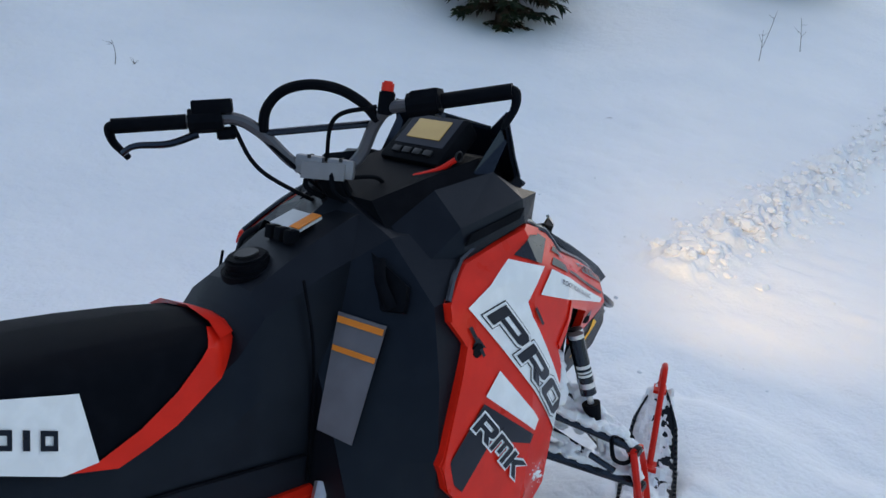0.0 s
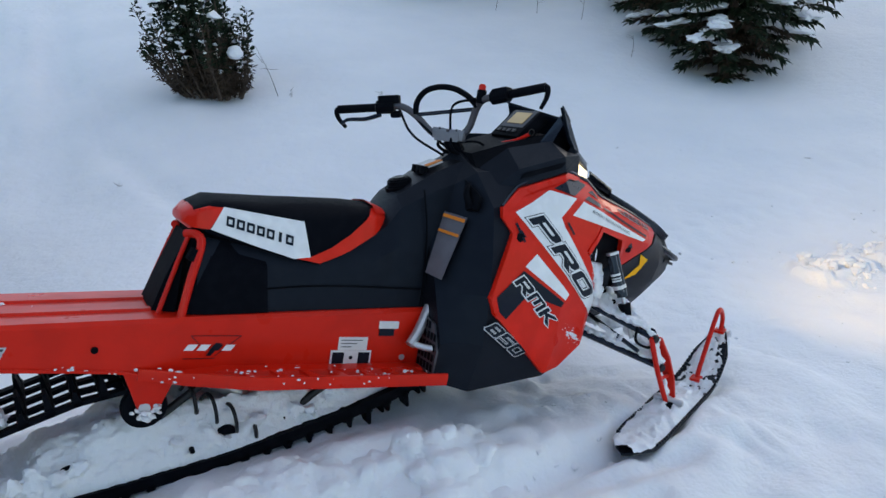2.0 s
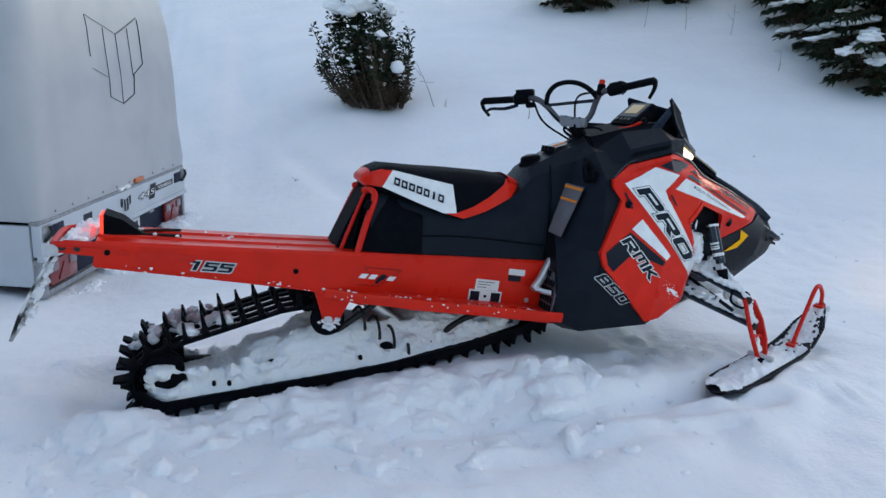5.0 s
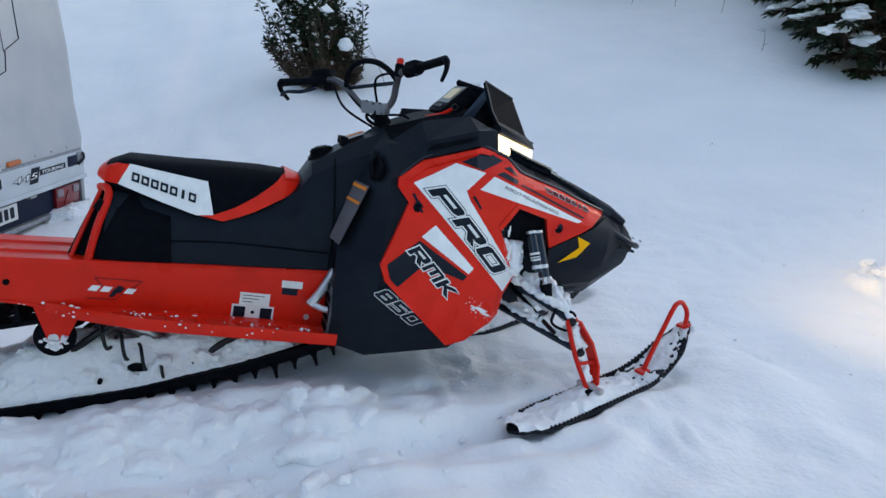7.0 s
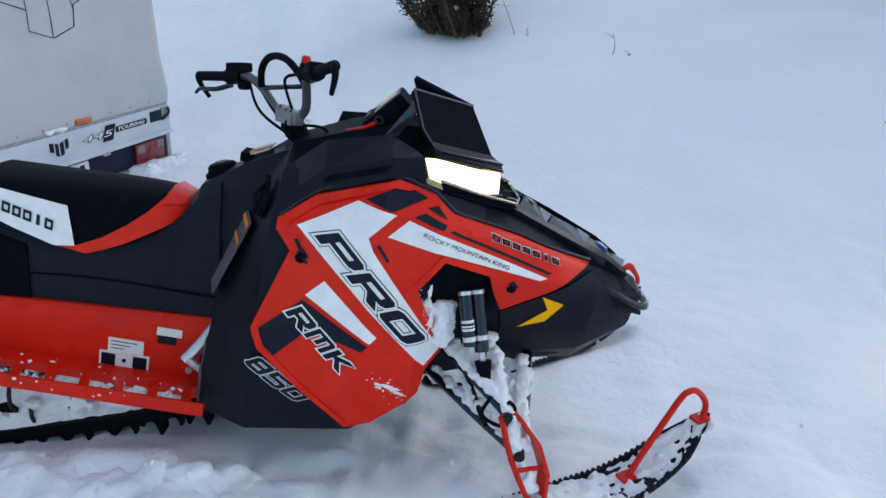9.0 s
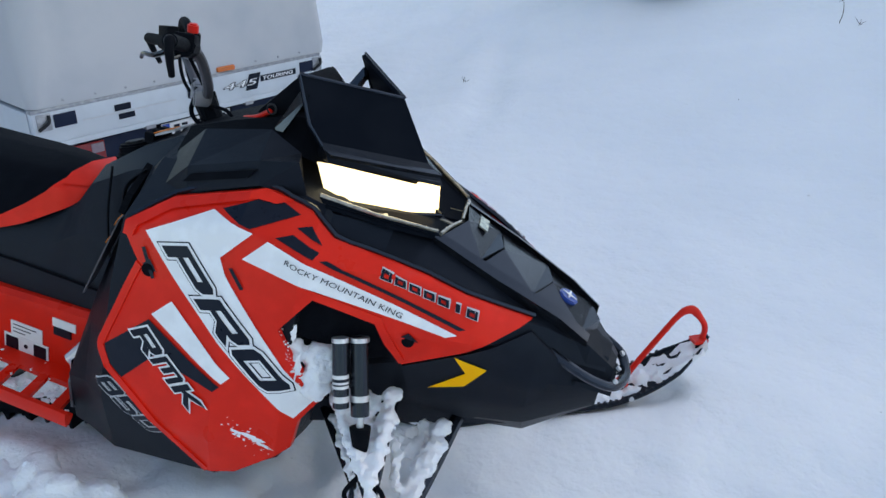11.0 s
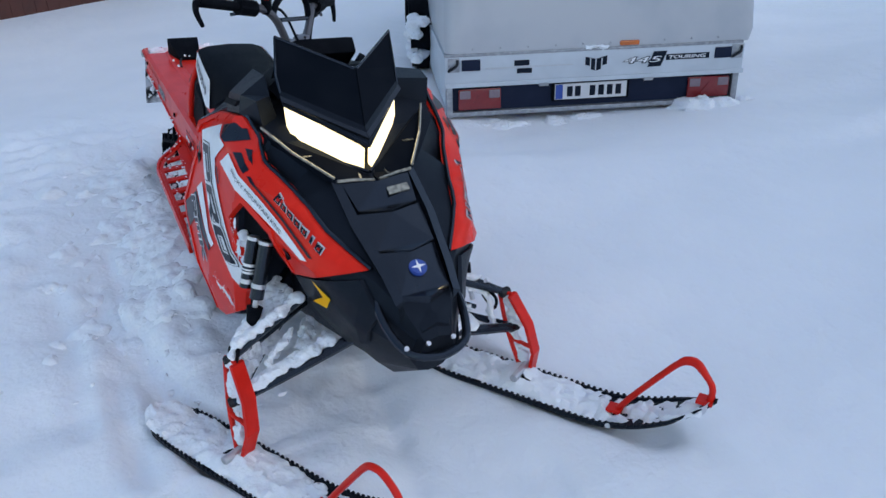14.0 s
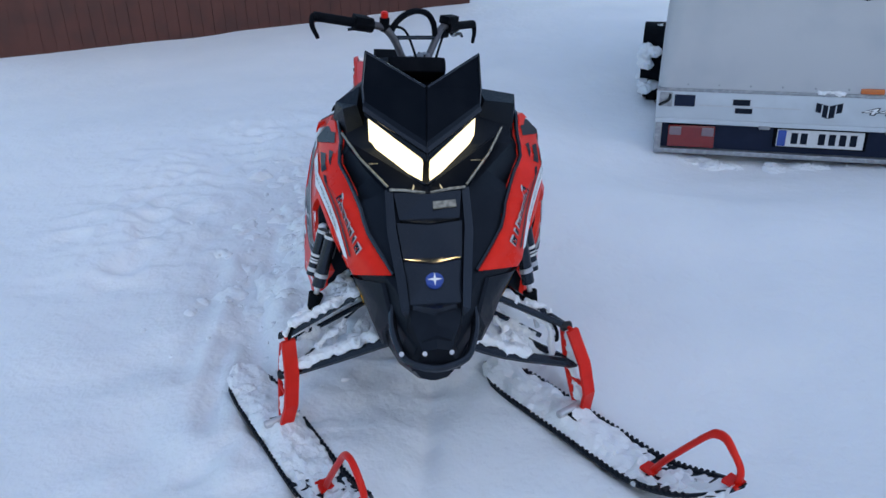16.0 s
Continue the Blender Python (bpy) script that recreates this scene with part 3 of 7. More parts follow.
for side, word in ((-1, "right"), (1, "left")):
    # red side panel with its white and dark graphics
    panel = sp("side_panel", drape(((1.610, 0.772), (1.700, 0.842), (1.925, 0.925), (2.036, 0.900), (2.098, 0.853), (2.171, 0.835), (2.230, 0.823), (2.315, 0.802), (2.407, 0.774), (2.470, 0.757), (2.562, 0.733), (2.430, 0.642), (2.300, 0.568), (2.262, 0.630), (2.236, 0.690), (2.097, 0.722), (2.030, 0.628), (2.142, 0.450), (2.098, 0.380), (2.088, 0.298), (1.960, 0.188), (1.885, 0.166), (1.602, 0.398), (1.577, 0.455), (1.655, 0.690), (1.612, 0.738)), side, 0.004, 0.018), RED, label="glossy red side panel")
    sp("panel_rim", drape(((1.608, 0.742), (1.608, 0.774), (1.700, 0.844), (1.925, 0.927), (1.990, 0.914), (1.960, 0.902), (1.915, 0.905), (1.712, 0.826), (1.642, 0.770), (1.634, 0.742)), side, 0.013, 0.016), RED, panel)
    sp("panel_rim", drape(((1.604, 0.396), (1.579, 0.455), (1.655, 0.688), (1.672, 0.680), (1.600, 0.458), (1.622, 0.404), (1.892, 0.184), (1.886, 0.168)), side, 0.009, 0.012), RED, panel)
    sp("panel_rim", drape(((2.296, 0.572), (2.262, 0.630), (2.238, 0.690), (2.097, 0.722), (2.030, 0.630), (2.018, 0.645), (2.088, 0.742), (2.250, 0.706), (2.282, 0.634), (2.306, 0.588)), side, 0.009, 0.012), RED, panel)
    sp("well_lining", drape(((2.10, 0.722), (2.236, 0.690), (2.262, 0.630), (2.30, 0.566), (2.20, 0.56), (2.04, 0.62), (2.03, 0.63)), side, -0.030, 0.006), RUBBER)
    sp("stripe", drape(((1.664, 0.764), (1.821, 0.856), (1.936, 0.838), (1.868, 0.762), (1.887, 0.727), (2.131, 0.452), (2.090, 0.392)), side, 0.0075), WHITE, panel, "white graphic stripe")
    sp("stripe", drape(((1.717, 0.575), (1.765, 0.623), (1.938, 0.479), (1.920, 0.457)), side, 0.0075), WHITE, panel, "white graphic stripe")
    sp("stripe", drape(((1.921, 0.774), (1.973, 0.829), (2.419, 0.695), (2.395, 0.687)), side, 0.0075), WHITE, panel, "white graphic wedge")
    sp("patch", drape(((1.603, 0.461), (1.712, 0.560), (1.916, 0.448), (1.901, 0.431), (1.740, 0.475), (1.654, 0.382), (1.611, 0.417)), side, 0.0075), DECAL, panel, "dark graphic patch")
    sp("patch", drape(((1.842, 0.864), (1.945, 0.917), (2.017, 0.889), (1.925, 0.845)), side, 0.0075), DECAL, panel, "dark graphic patch")
    sp("patch", drape(((1.985, 0.838), (2.018, 0.850), (2.085, 0.825), (2.077, 0.810)), side, 0.0075), DECAL, panel, "dark graphic patch")
    sp("patch", drape(((2.020, 0.864), (2.050, 0.872), (2.085, 0.838)), side, 0.0075), DECAL, panel, "dark graphic patch")
    sp("stripe", drape(((2.092, 0.809), (2.106, 0.812), (2.433, 0.710), (2.419, 0.706)), side, 0.0075), DECAL, panel, "thin dark stripe")
    for edge, mat, lift, words in ((0.0085, DECAL, 0.0085, "thin dark outline of the letters PRO"), (0.0060, WHITE, 0.0098, "white edge of the letters PRO"), (0.0, DECAL, 0.0112, "black letters PRO")):
        sp("lettering", flank_text("PRO", (1.716, 0.745), (2.022, 0.466), (0.066, 0.019), side, lift, edge), mat, panel, words)
    for edge, mat, lift, words in ((0.0045, WHITE, 0.0090, "white edge of the letters RMK"), (0.0, DECAL, 0.0105, "black letters RMK")):
        sp("lettering", flank_text("RMK", (1.668, 0.518), (1.848, 0.357), (0.044, 0.024), side, lift, edge), mat, panel, words)
    for edge, mat, lift, words in ((0.0035, GREY_DECAL, 0.0030, "silver edge of the number 850"), (0.0, DECAL, 0.0045, "black number 850")):
        sp("lettering", flank_text("850", (1.570, 0.346), (1.732, 0.238), (0.047, 0.023), side, lift, edge), mat, label=words)
    sp("lettering", print_text("ROCKY MOUNTAIN KING", (2.020, 0.790), (2.290, 0.713), 0.012, side, 0.0105), DECAL, panel, "small grey words ROCKY MOUNTAIN KING")
    for k in range(7):
        a, w = 0.012 + k / 7, 0.107
        x0, z0 = 2.222 + 0.235 * a, 0.796 - 0.064 * a
        dx, dz = 0.235 * w, -0.062 * w
        sp("brand_mark", mark_frame(lambda u, v: (x0 + dx * (1.16 * u - 0.08) - 0.004 * v, z0 + dz * u + 0.0205 * v - 0.002), side, 0.0085, k == 5), GREY_DECAL, panel)
        sp("brand_mark", mark_frame(lambda u, v: (x0 + dx * u - 0.004 * v, z0 + dz * u + 0.0165 * v), side, 0.0100, k == 5), DECAL, panel)
    for x, z, r in ((1.689, 0.676, 0.016), (2.312, 0.652, 0.015)):
        sp("fastener", disc(bmesh.new(), (x, side * (flank(x, z) * (left(x) if side > 0 else 1) + 0.004), z), (0, 1, 0), r, 0.008, 16), RUBBER, panel)
        sp("fastener_slot", drape(((x - 0.016, z + 0.012), (x + 0.002, z + 0.028), (x + 0.026, z + 0.002), (x + 0.010, z + 0.006)), side, 0.0085), DECAL, panel)
    sp("vent_slot", drape(((1.894, 0.745), (1.903, 0.748), (1.938, 0.706), (1.930, 0.702)), side, 0.0085), DECAL, panel)
    sp("vent_slot", drape(((1.662, 0.724), (1.672, 0.728), (1.712, 0.664), (1.704, 0.660)), side, 0.0085), DECAL, panel)
    # lower nose and its yellow mark
    sp("lower_nose_panel", drape(((2.30, 0.562), (2.44, 0.640), (2.57, 0.712), (2.66, 0.645), (2.62, 0.52), (2.47, 0.405), (2.33, 0.435)), side, 0.004, 0.012), PLASTIC, label="black lower nose panel")
    sp("nose_mark", drape(((2.420, 0.629), (2.498, 0.604), (2.452, 0.536), (2.366, 0.506), (2.450, 0.580)), side, 0.0075), YELLOW, label="yellow arrow mark")
    sp("nose_trim", tube(bmesh.new(), [(x, side * (flank(x, z) * (left(x) if side > 0 else 1) + 0.004), z) for x, z in ((1.612, 0.778), (1.70, 0.85), (1.80, 0.893), (1.925, 0.932), (1.985, 0.918), (2.040, 0.904), (2.102, 0.858), (2.171, 0.840), (2.315, 0.807), (2.407, 0.779), (2.565, 0.738))], 0.007, 6, 2), GLOSS)
    # black scoop between dash and panel, shorter on the left
    back = 0.0 if side < 0 else 0.07
    sp("side_scoop", loft(bmesh.new(), [[(1.63 + back, side * (0.265 - back), 0.785 + back), (1.63 + back, side * (0.255 - back), 0.835 + back), (1.61 + back, side * 0.16, 0.90 + 0.5 * back), (1.61 + back, side * 0.16, 0.80 + back)], [(1.72, side * 0.290, 0.855), (1.71, side * 0.272, 0.915), (1.70, side * 0.19, 0.985 + 0.4 * back), (1.70, side * 0.18, 0.86)], [(1.91, side * (0.295 + 0.6 * back), 0.930), (1.90, side * (0.286 + 0.6 * back), 0.985 + 0.4 * back), (1.88, side * 0.205, 1.035), (1.90, side * 0.18, 0.93)], [(2.010, side * (0.245 + 0.9 * back), 0.905), (1.985, side * (0.262 + 0.75 * back), 0.998 + 0.3 * back), (1.965, side * 0.215, 1.003 + 0.3 * back), (1.97, side * 0.19, 0.92)]]), PLASTIC, label="black faceted dash side cowl", sharp=10)
    sp("scoop_recess", slab(bmesh.new(), [(1.71, side * 0.288, 0.880), (1.73, side * 0.283, 0.905), (1.90, side * 0.291, 0.965), (1.88, side * 0.296, 0.940)], (0, side * 0.005, 0.001)), RUBBER)
    # headlight, bezel and lamp lens beside it
    lamp = sp("headlight", slab(bmesh.new(), [(2.020, side * 0.179, 0.984), (2.062, side * 0.174, 0.878), (2.250, side * 0.012, 0.874), (2.243, side * 0.012, 0.936)], (-0.03, 0, -0.004)), HEADLIGHT, label="lit warm white headlight", smooth=False)
    sp("bezel", tube(bmesh.new(), [(2.060, side * 0.180, 0.870), (2.264, side * 0.002, 0.868)], 0.005, 6, 1), GLOSS, lamp)
    sp("bezel", tube(bmesh.new(), [(2.020, side * 0.184, 0.998), (2.240, side * 0.002, 0.950)], 0.007, 6, 1), GLOSS, lamp)
    # lower lamp glass with a clear rim; pale fins stand in for its glints
    F, E, D, C = ((2.056, side * 0.252, 0.920), (2.180, side * 0.192, 0.890), (2.300, side * 0.118, 0.866), (2.318, side * 0.008, 0.866))
    sp("lower_lens", slab(bmesh.new(), [(2.062, side * 0.176, 0.868), (2.262, side * 0.006, 0.862), C, D, E, F], (0, 0, -0.014)), SMOKE, lamp, "dark lower lamp glass", smooth=False)
    sp("lamp_lens", slab(bmesh.new(), [F, E, D, (2.292, side * 0.124, 0.874), (2.165, side * 0.206, 0.904), (2.050, side * 0.262, 0.936)], (-0.004, side * 0.006, -0.002)), SMOKE, lamp, "dark lamp side glass", smooth=False)
    sp("lamp_rim", tube(bmesh.new(), [(2.046, side * 0.266, 0.940), (2.165, side * 0.208, 0.908), (2.294, side * 0.124, 0.878)], 0.0045, 6, 1), LENS, lamp, "clear lamp rim with a warm lit tone in its colour")
    sp("lamp_rim", tube(bmesh.new(), [Vector(q) + Vector((0, 0, 0.004)) for q in (D, (2.306, side * 0.070, 0.868), C)], 0.005, 6, 1), LENS, lamp)
    for k in (2, 4):
        a = Vector((2.062, side * 0.170, 0.888)).lerp(Vector((2.252, side * 0.006, 0.872)), 0.10 + 0.19 * k)
        b = Vector(E if k < 3 else D).lerp(Vector(F if k < 3 else C), (0.75, 0.42, 0.08, 0.15, 0.6)[k])
        sp("glint_fin", slab(bmesh.new(), [a.lerp(b, 0.55) + Vector((0, 0, 0.002)), a.lerp(b, 0.85) + Vector((0.006, 0, 0.003)), a.lerp(b, 0.88) + Vector((0.016, side * -0.004, 0.005)), a.lerp(b, 0.60) + Vector((0.010, side * -0.004, 0.004))], (0, 0, 0.003)), LENS, lamp, smooth=False)
    # half of the short smoked windshield
    sp("windshield", slab(bmesh.new(), [(1.925, side * 0.186, 1.172), (2.115, side * 0.002, 1.132), (2.212, side * 0.002, 0.978), (2.004, side * 0.192, 1.026), (1.968, side * 0.196, 1.07)], (-0.008, side * -0.004, -0.006)), SMOKE, label="short smoked black windshield half", smooth=False)
    sp("windshield_edge", tube(bmesh.new(), [(1.925, side * 0.187, 1.174), (2.115, side * 0.003, 1.134)], 0.004, 6, 1), GLOSS)
    sp("windshield_edge", tube(bmesh.new(), [(1.925, side * 0.187, 1.172), (1.968, side * 0.197, 1.07), (2.004, side * 0.193, 1.026)], 0.004, 6, 1), GLOSS)
    sp("lamp_brow", loft(bmesh.new(), [[(1.998, side * 0.194, 1.034), (2.018, side * 0.196, 1.010), (2.022, side * 0.190, 0.990), (1.985, side * 0.17, 0.99)], [(2.206, side * 0.001, 0.990), (2.240, side * 0.001, 0.966), (2.254, side * 0.001, 0.942), (2.19, side * 0.001, 0.94)]]), PLASTIC, label="black brow over the headlight", smooth=False)
    sp("brow_lip", loft(bmesh.new(), [[(2.006, side * 0.196, 1.022), (2.030, side * 0.197, 1.012), (2.026, side * 0.195, 1.004)], [(2.212, side * 0.001, 0.982), (2.246, side * 0.001, 0.970), (2.242, side * 0.001, 0.960)]]), GLOSS, smooth=False)
    sp("windshield_brace", loft(bmesh.new(), [[(1.86, side * 0.16, 1.02), (1.90, side * 0.19, 1.03), (1.90, side * 0.15, 1.04)], [(1.93, side * 0.175, 1.14), (1.955, side * 0.185, 1.13), (1.94, side * 0.165, 1.12)]]), GLOSS)
    # hood ribs
    sp("hood_rail", loft(bmesh.new(), [[(2.29, side * 0.108, 0.872), (2.29, side * 0.132, 0.864), (2.29, side * 0.12, 0.83)], [(2.45, side * 0.103, 0.820), (2.45, side * 0.130, 0.808), (2.45, side * 0.12, 0.77)], [(2.62, side * 0.082, 0.760), (2.62, side * 0.108, 0.748), (2.62, side * 0.09, 0.71)], [(2.70, side * 0.075, 0.715), (2.70, side * 0.098, 0.705), (2.70, side * 0.08, 0.68)]]), GLOSS, sharp=10)

# hood centre: three stepped chevron plates down to the nose
for k, (x0, x1, w, z0, z1) in enumerate(((2.305, 2.425, 0.106, 0.876, 0.832), (2.410, 2.565, 0.100, 0.830, 0.784), (2.545, 2.700, 0.086, 0.782, 0.722))):
    bm = bmesh.new()
    slab(bm, [(x0, -w, z0 - 0.012), (x0 + 0.03, 0, z0), (x0, w, z0 - 0.012), (x1 - 0.02, w * 0.86, z1 - 0.006), (x1 + 0.012, 0, z1 + 0.002), (x1 - 0.02, -w * 0.86, z1 - 0.006)], (0, 0, -0.05))
    sp("hood_plate", bm, GLOSS, label="glossy black stepped hood plate", smooth=False)
sp("hood_grille", slab(bmesh.new(), [(2.362, 0.012, 0.861), (2.348, 0.084, 0.853), (2.372, 0.084, 0.844), (2.386, 0.012, 0.852)], (0, 0, 0.004)), LENS, smooth=False)
badge = sp("badge", disc(bmesh.new(), (2.622, 0, 0.756), (0.40, 0, 1), 0.026, 0.012, 28, 0.003), BLUE, label="round blue badge with a white star")
bm = bmesh.new()
star = []
for k in range(8):
    r = 0.020 if k % 2 == 0 else 0.005
    a = k * math.pi / 4
    star.append((2.625 + r * math.cos(a), r * math.sin(a), 0.763 - 0.40 * r * math.cos(a)))
sp("star", slab(bm, star, (0, 0, 0.002)), WHITE, badge, smooth=False)
sp("nose_cap", loft(bmesh.new(), [[(2.62, -0.11, 0.60), (2.62, -0.085, 0.73), (2.62, 0, 0.752), (2.62, 0.085, 0.73), (2.62, 0.11, 0.60), (2.60, 0, 0.42)], [(2.71, -0.095, 0.585), (2.71, -0.07, 0.68), (2.71, 0, 0.70), (2.71, 0.07, 0.68), (2.71, 0.095, 0.585), (2.68, 0, 0.47)], [(2.78, -0.06, 0.575), (2.78, -0.04, 0.625), (2.78, 0, 0.638), (2.78, 0.04, 0.625), (2.78, 0.06, 0.575), (2.76, 0, 0.53)]]), PLASTIC, label="black nose cone", sharp=15)
sp("skid_pan", loft(bmesh.new(), [[(2.05, -0.18, 0.26), (2.05, -0.19, 0.34), (2.05, 0.19, 0.34), (2.05, 0.18, 0.26)], [(2.35, -0.11, 0.33), (2.35, -0.15, 0.42), (2.35, 0.15, 0.42), (2.35, 0.11, 0.33)], [(2.62, -0.05, 0.40), (2.62, -0.09, 0.50), (2.62, 0.09, 0.50), (2.62, 0.05, 0.40)], [(2.75, -0.02, 0.51), (2.75, -0.05, 0.55), (2.75, 0.05, 0.55), (2.75, 0.02, 0.51)]]), PLASTIC, sharp=15)
bumper = sp("front_bumper", tube(bmesh.new(), [(2.60, -0.116, 0.668), (2.67, -0.120, 0.642), (2.735, -0.108, 0.616), (2.790, -0.078, 0.600), (2.812, 0, 0.594), (2.790, 0.078, 0.600), (2.735, 0.108, 0.616), (2.67, 0.120, 0.642), (2.60, 0.116, 0.668)], 0.0125, 10, 5), GLOSS, label="black tubular front bumper loop")
sp("bumper_plate", slab(bmesh.new(), [(2.70, -0.105, 0.597), (2.79, -0.068, 0.577), (2.79, 0.068, 0.577), (2.70, 0.105, 0.597), (2.66, 0.09, 0.57), (2.66, -0.09, 0.57)], (0, 0, -0.012)), PLASTIC, bumper, smooth=False)
for y in (-0.10, -0.035, 0.04):
    sp("bolt", disc(bmesh.new(), (2.79, y, 0.628), (0.6, 0, 1), 0.007, 0.006, 10), STEEL, bumper)

# console, tank and dash
bm = bmesh.new()
CONSOLE = ((0.62, 0.168, 0.31, 0.16, 0.50, 0.12, 0.555, 0.06, 0.57), (1.02, 0.172, 0.325, 0.168, 0.47, 0.14, 0.545, 0.07, 0.57), (1.20, 0.176, 0.335, 0.170, 0.50, 0.13, 0.585, 0.06, 0.61), (1.275, 0.177, 0.34, 0.172, 0.55, 0.125, 0.640, 0.06, 0.665), (1.325, 0.178, 0.345, 0.172, 0.58, 0.130, 0.715, 0.075, 0.755), (1.45, 0.182, 0.355, 0.168, 0.62, 0.135, 0.79, 0.085, 0.845), (1.56, 0.19, 0.36, 0.17, 0.66, 0.14, 0.84, 0.085, 0.905), (1.72, 0.20, 0.36, 0.18, 0.70, 0.16, 0.90, 0.10, 0.965), (1.86, 0.20, 0.40, 0.19, 0.75, 0.17, 0.95, 0.11, 1.02))
rings = []
for x, *q in CONSOLE:
    s = list(zip(q[0::2], q[1::2]))
    rings.append([(x, -y, z) for y, z in s] + [(x, 0, s[-1][1] + 0.008)] + [(x, y, z) for y, z in s[::-1]])
loft(bm, rings)
sp("console", bm, PLASTIC, label="black fuel tank cover and console", sharp=25)
for side in (-1, 1):
    sp("console_seam", tube(bmesh.new(), [(1.40, side * 0.142, 0.79), (1.415, side * 0.176, 0.66), (1.43, side * 0.180, 0.50), (1.43, side * 0.184, 0.37)], 0.0035, 5, 4), RUBBER)
    sp("console_seam", tube(bmesh.new(), [(0.80, side * 0.168, 0.40), (1.05, side * 0.174, 0.425), (1.42, side * 0.184, 0.43)], 0.0035, 5, 4), RUBBER)
    sp("knee_pocket", slab(bmesh.new(), [(1.550, side * 0.180, 0.845), (1.566, side * 0.278, 0.795), (1.552, side * 0.290, 0.745), (1.535, side * 0.240, 0.738)], (-0.014, side * 0.004, 0.006)), RUBBER, label="dark moulded pocket rim")
    sp("pull_strap", tube(bmesh.new(), [(1.548, side * 0.200, 0.838), (1.520, side * 0.238, 0.800), (1.530, side * 0.268, 0.752)], 0.013, 8, 5, flat=0.4), RUBBER)
    lab = sp("warning_label", slab(bmesh.new(), [(1.486, side * 0.160, 0.722), (1.520, side * 0.270, 0.716), (1.436, side * 0.296, 0.490), (1.412, side * 0.216, 0.500)], (0.003, side * -0.002, 0)), LABEL, label="grey warning label with orange bands", smooth=False)
    for z0, z1 in ((0.704, 0.716), (0.650, 0.660)):
        def on(k, z, side=side):
            t = (0.722 - z) / 0.225
            return (1.482 - 0.074 * t + k * (0.034 - 0.010 * t), side * (0.162 + 0.056 * t + k * (0.110 - 0.030 * t)), z - 0.006 * k)
        sp("orange_band", slab(bmesh.new(), [on(0.02, z1), on(0.98, z1), on(0.98, z0), on(0.02, z0)], (0.002, side * -0.002, 0)), ORANGE, lab, smooth=False)
cap = sp("fuel_cap", disc(bmesh.new(), (1.365, 0.0, 0.800), (-0.35, 0, 1), 0.046, 0.028, 24, 0.006), RUBBER, label="round black fuel cap with a grey top")
sp("cap_top", disc(bmesh.new(), (1.360, 0.0, 0.816), (-0.35, 0, 1), 0.026, 0.006, 20, 0.002), DARK_STEEL, cap)
sp("cap_neck", disc(bmesh.new(), (1.372, 0.0, 0.780), (-0.35, 0, 1), 0.058, 0.03, 24, 0.008), RUBBER, cap)
lab = sp("console_label", slab(bmesh.new(), [(1.455, -0.045, 0.866), (1.455, 0.055, 0.866), (1.515, 0.055, 0.895), (1.515, -0.045, 0.895)], (-0.002, 0, 0.005)), GREY_DECAL, label="grey sticker with an orange end", smooth=False)
sp("orange_band", slab(bmesh.new(), [(1.452, -0.045, 0.873), (1.452, -0.015, 0.873), (1.512, -0.015, 0.902), (1.512, -0.045, 0.902)], (-0.001, 0, 0.002)), ORANGE, lab, smooth=False)
for k in range(3):
    sp("console_switch", box(bmesh.new(), 1.425, 1.455, -0.05 + 0.032 * k, -0.03 + 0.032 * k, 0.842, 0.872, 0.004), RUBBER)
sp("dash", loft(bmesh.new(), [[(1.60, -0.17, 0.88), (1.60, -0.10, 0.945), (1.60, 0.10, 0.945), (1.60, 0.17, 0.88)], [(1.74, -0.19, 0.95), (1.74, -0.13, 1.005), (1.74, 0.13, 1.005), (1.74, 0.19, 0.95)], [(1.90, -0.20, 1.0), (1.90, -0.14, 1.06), (1.90, 0.14, 1.06), (1.90, 0.20, 1.0)], [(2.015, -0.155, 0.96), (2.03, -0.10, 1.06), (2.03, 0.10, 1.06), (2.015, 0.155, 0.96)], [(2.185, -0.02, 0.93), (2.14, -0.02, 1.02), (2.14, 0.02, 1.02), (2.185, 0.02, 0.93)]]), RUBBER, label="black faceted dash", sharp=10)
gauge_pose = Matrix.Translation((1.845, -0.015, 1.085)) @ Euler((0, radians(-48), 0)).to_matrix().to_4x4()


def gauge_box(x0, x1, y0, y1, z0, z1, bevel=0.0):
    bm = box(bmesh.new(), x0, x1, y0, y1, z0, z1, bevel)
    bmesh.ops.transform(bm, matrix=gauge_pose, verts=bm.verts)
    return bm


gauge = sp("gauge", gauge_box(-0.080, 0.075, -0.098, 0.098, -0.045, 0.012, 0.012), RUBBER, label="digital gauge with an amber screen")
sp("screen", gauge_box(-0.008, 0.054, -0.054, 0.054, 0.010, 0.0145), SCREEN, gauge, "lit amber screen", smooth=False)
sp("gauge_frame", gauge_box(-0.030, 0.068, -0.080, 0.080, 0.008, 0.0125, 0.001), DECAL, gauge, smooth=False)
for k in range(4):
    sp("button", gauge_box(-0.062, -0.044, -0.064 + 0.034 * k, -0.038 + 0.034 * k, 0.010, 0.018, 0.003), DARK_STEEL, gauge)
sp("key_tether", tube(bmesh.new(), [(1.74, -0.085, 1.000), (1.79, -0.112, 1.022), (1.83, -0.128, 1.050)], 0.007, 8, 5), RED_TUBE, label="red safety tether")
sp("tether_ring", tube(bmesh.new(), [(1.836 + 0.012 * math.cos(a), -0.133, 1.058 + 0.012 * math.sin(a)) for a in (k * math.pi / 6 for k in range(13))], 0.0025, 6, 1), DARK_STEEL)

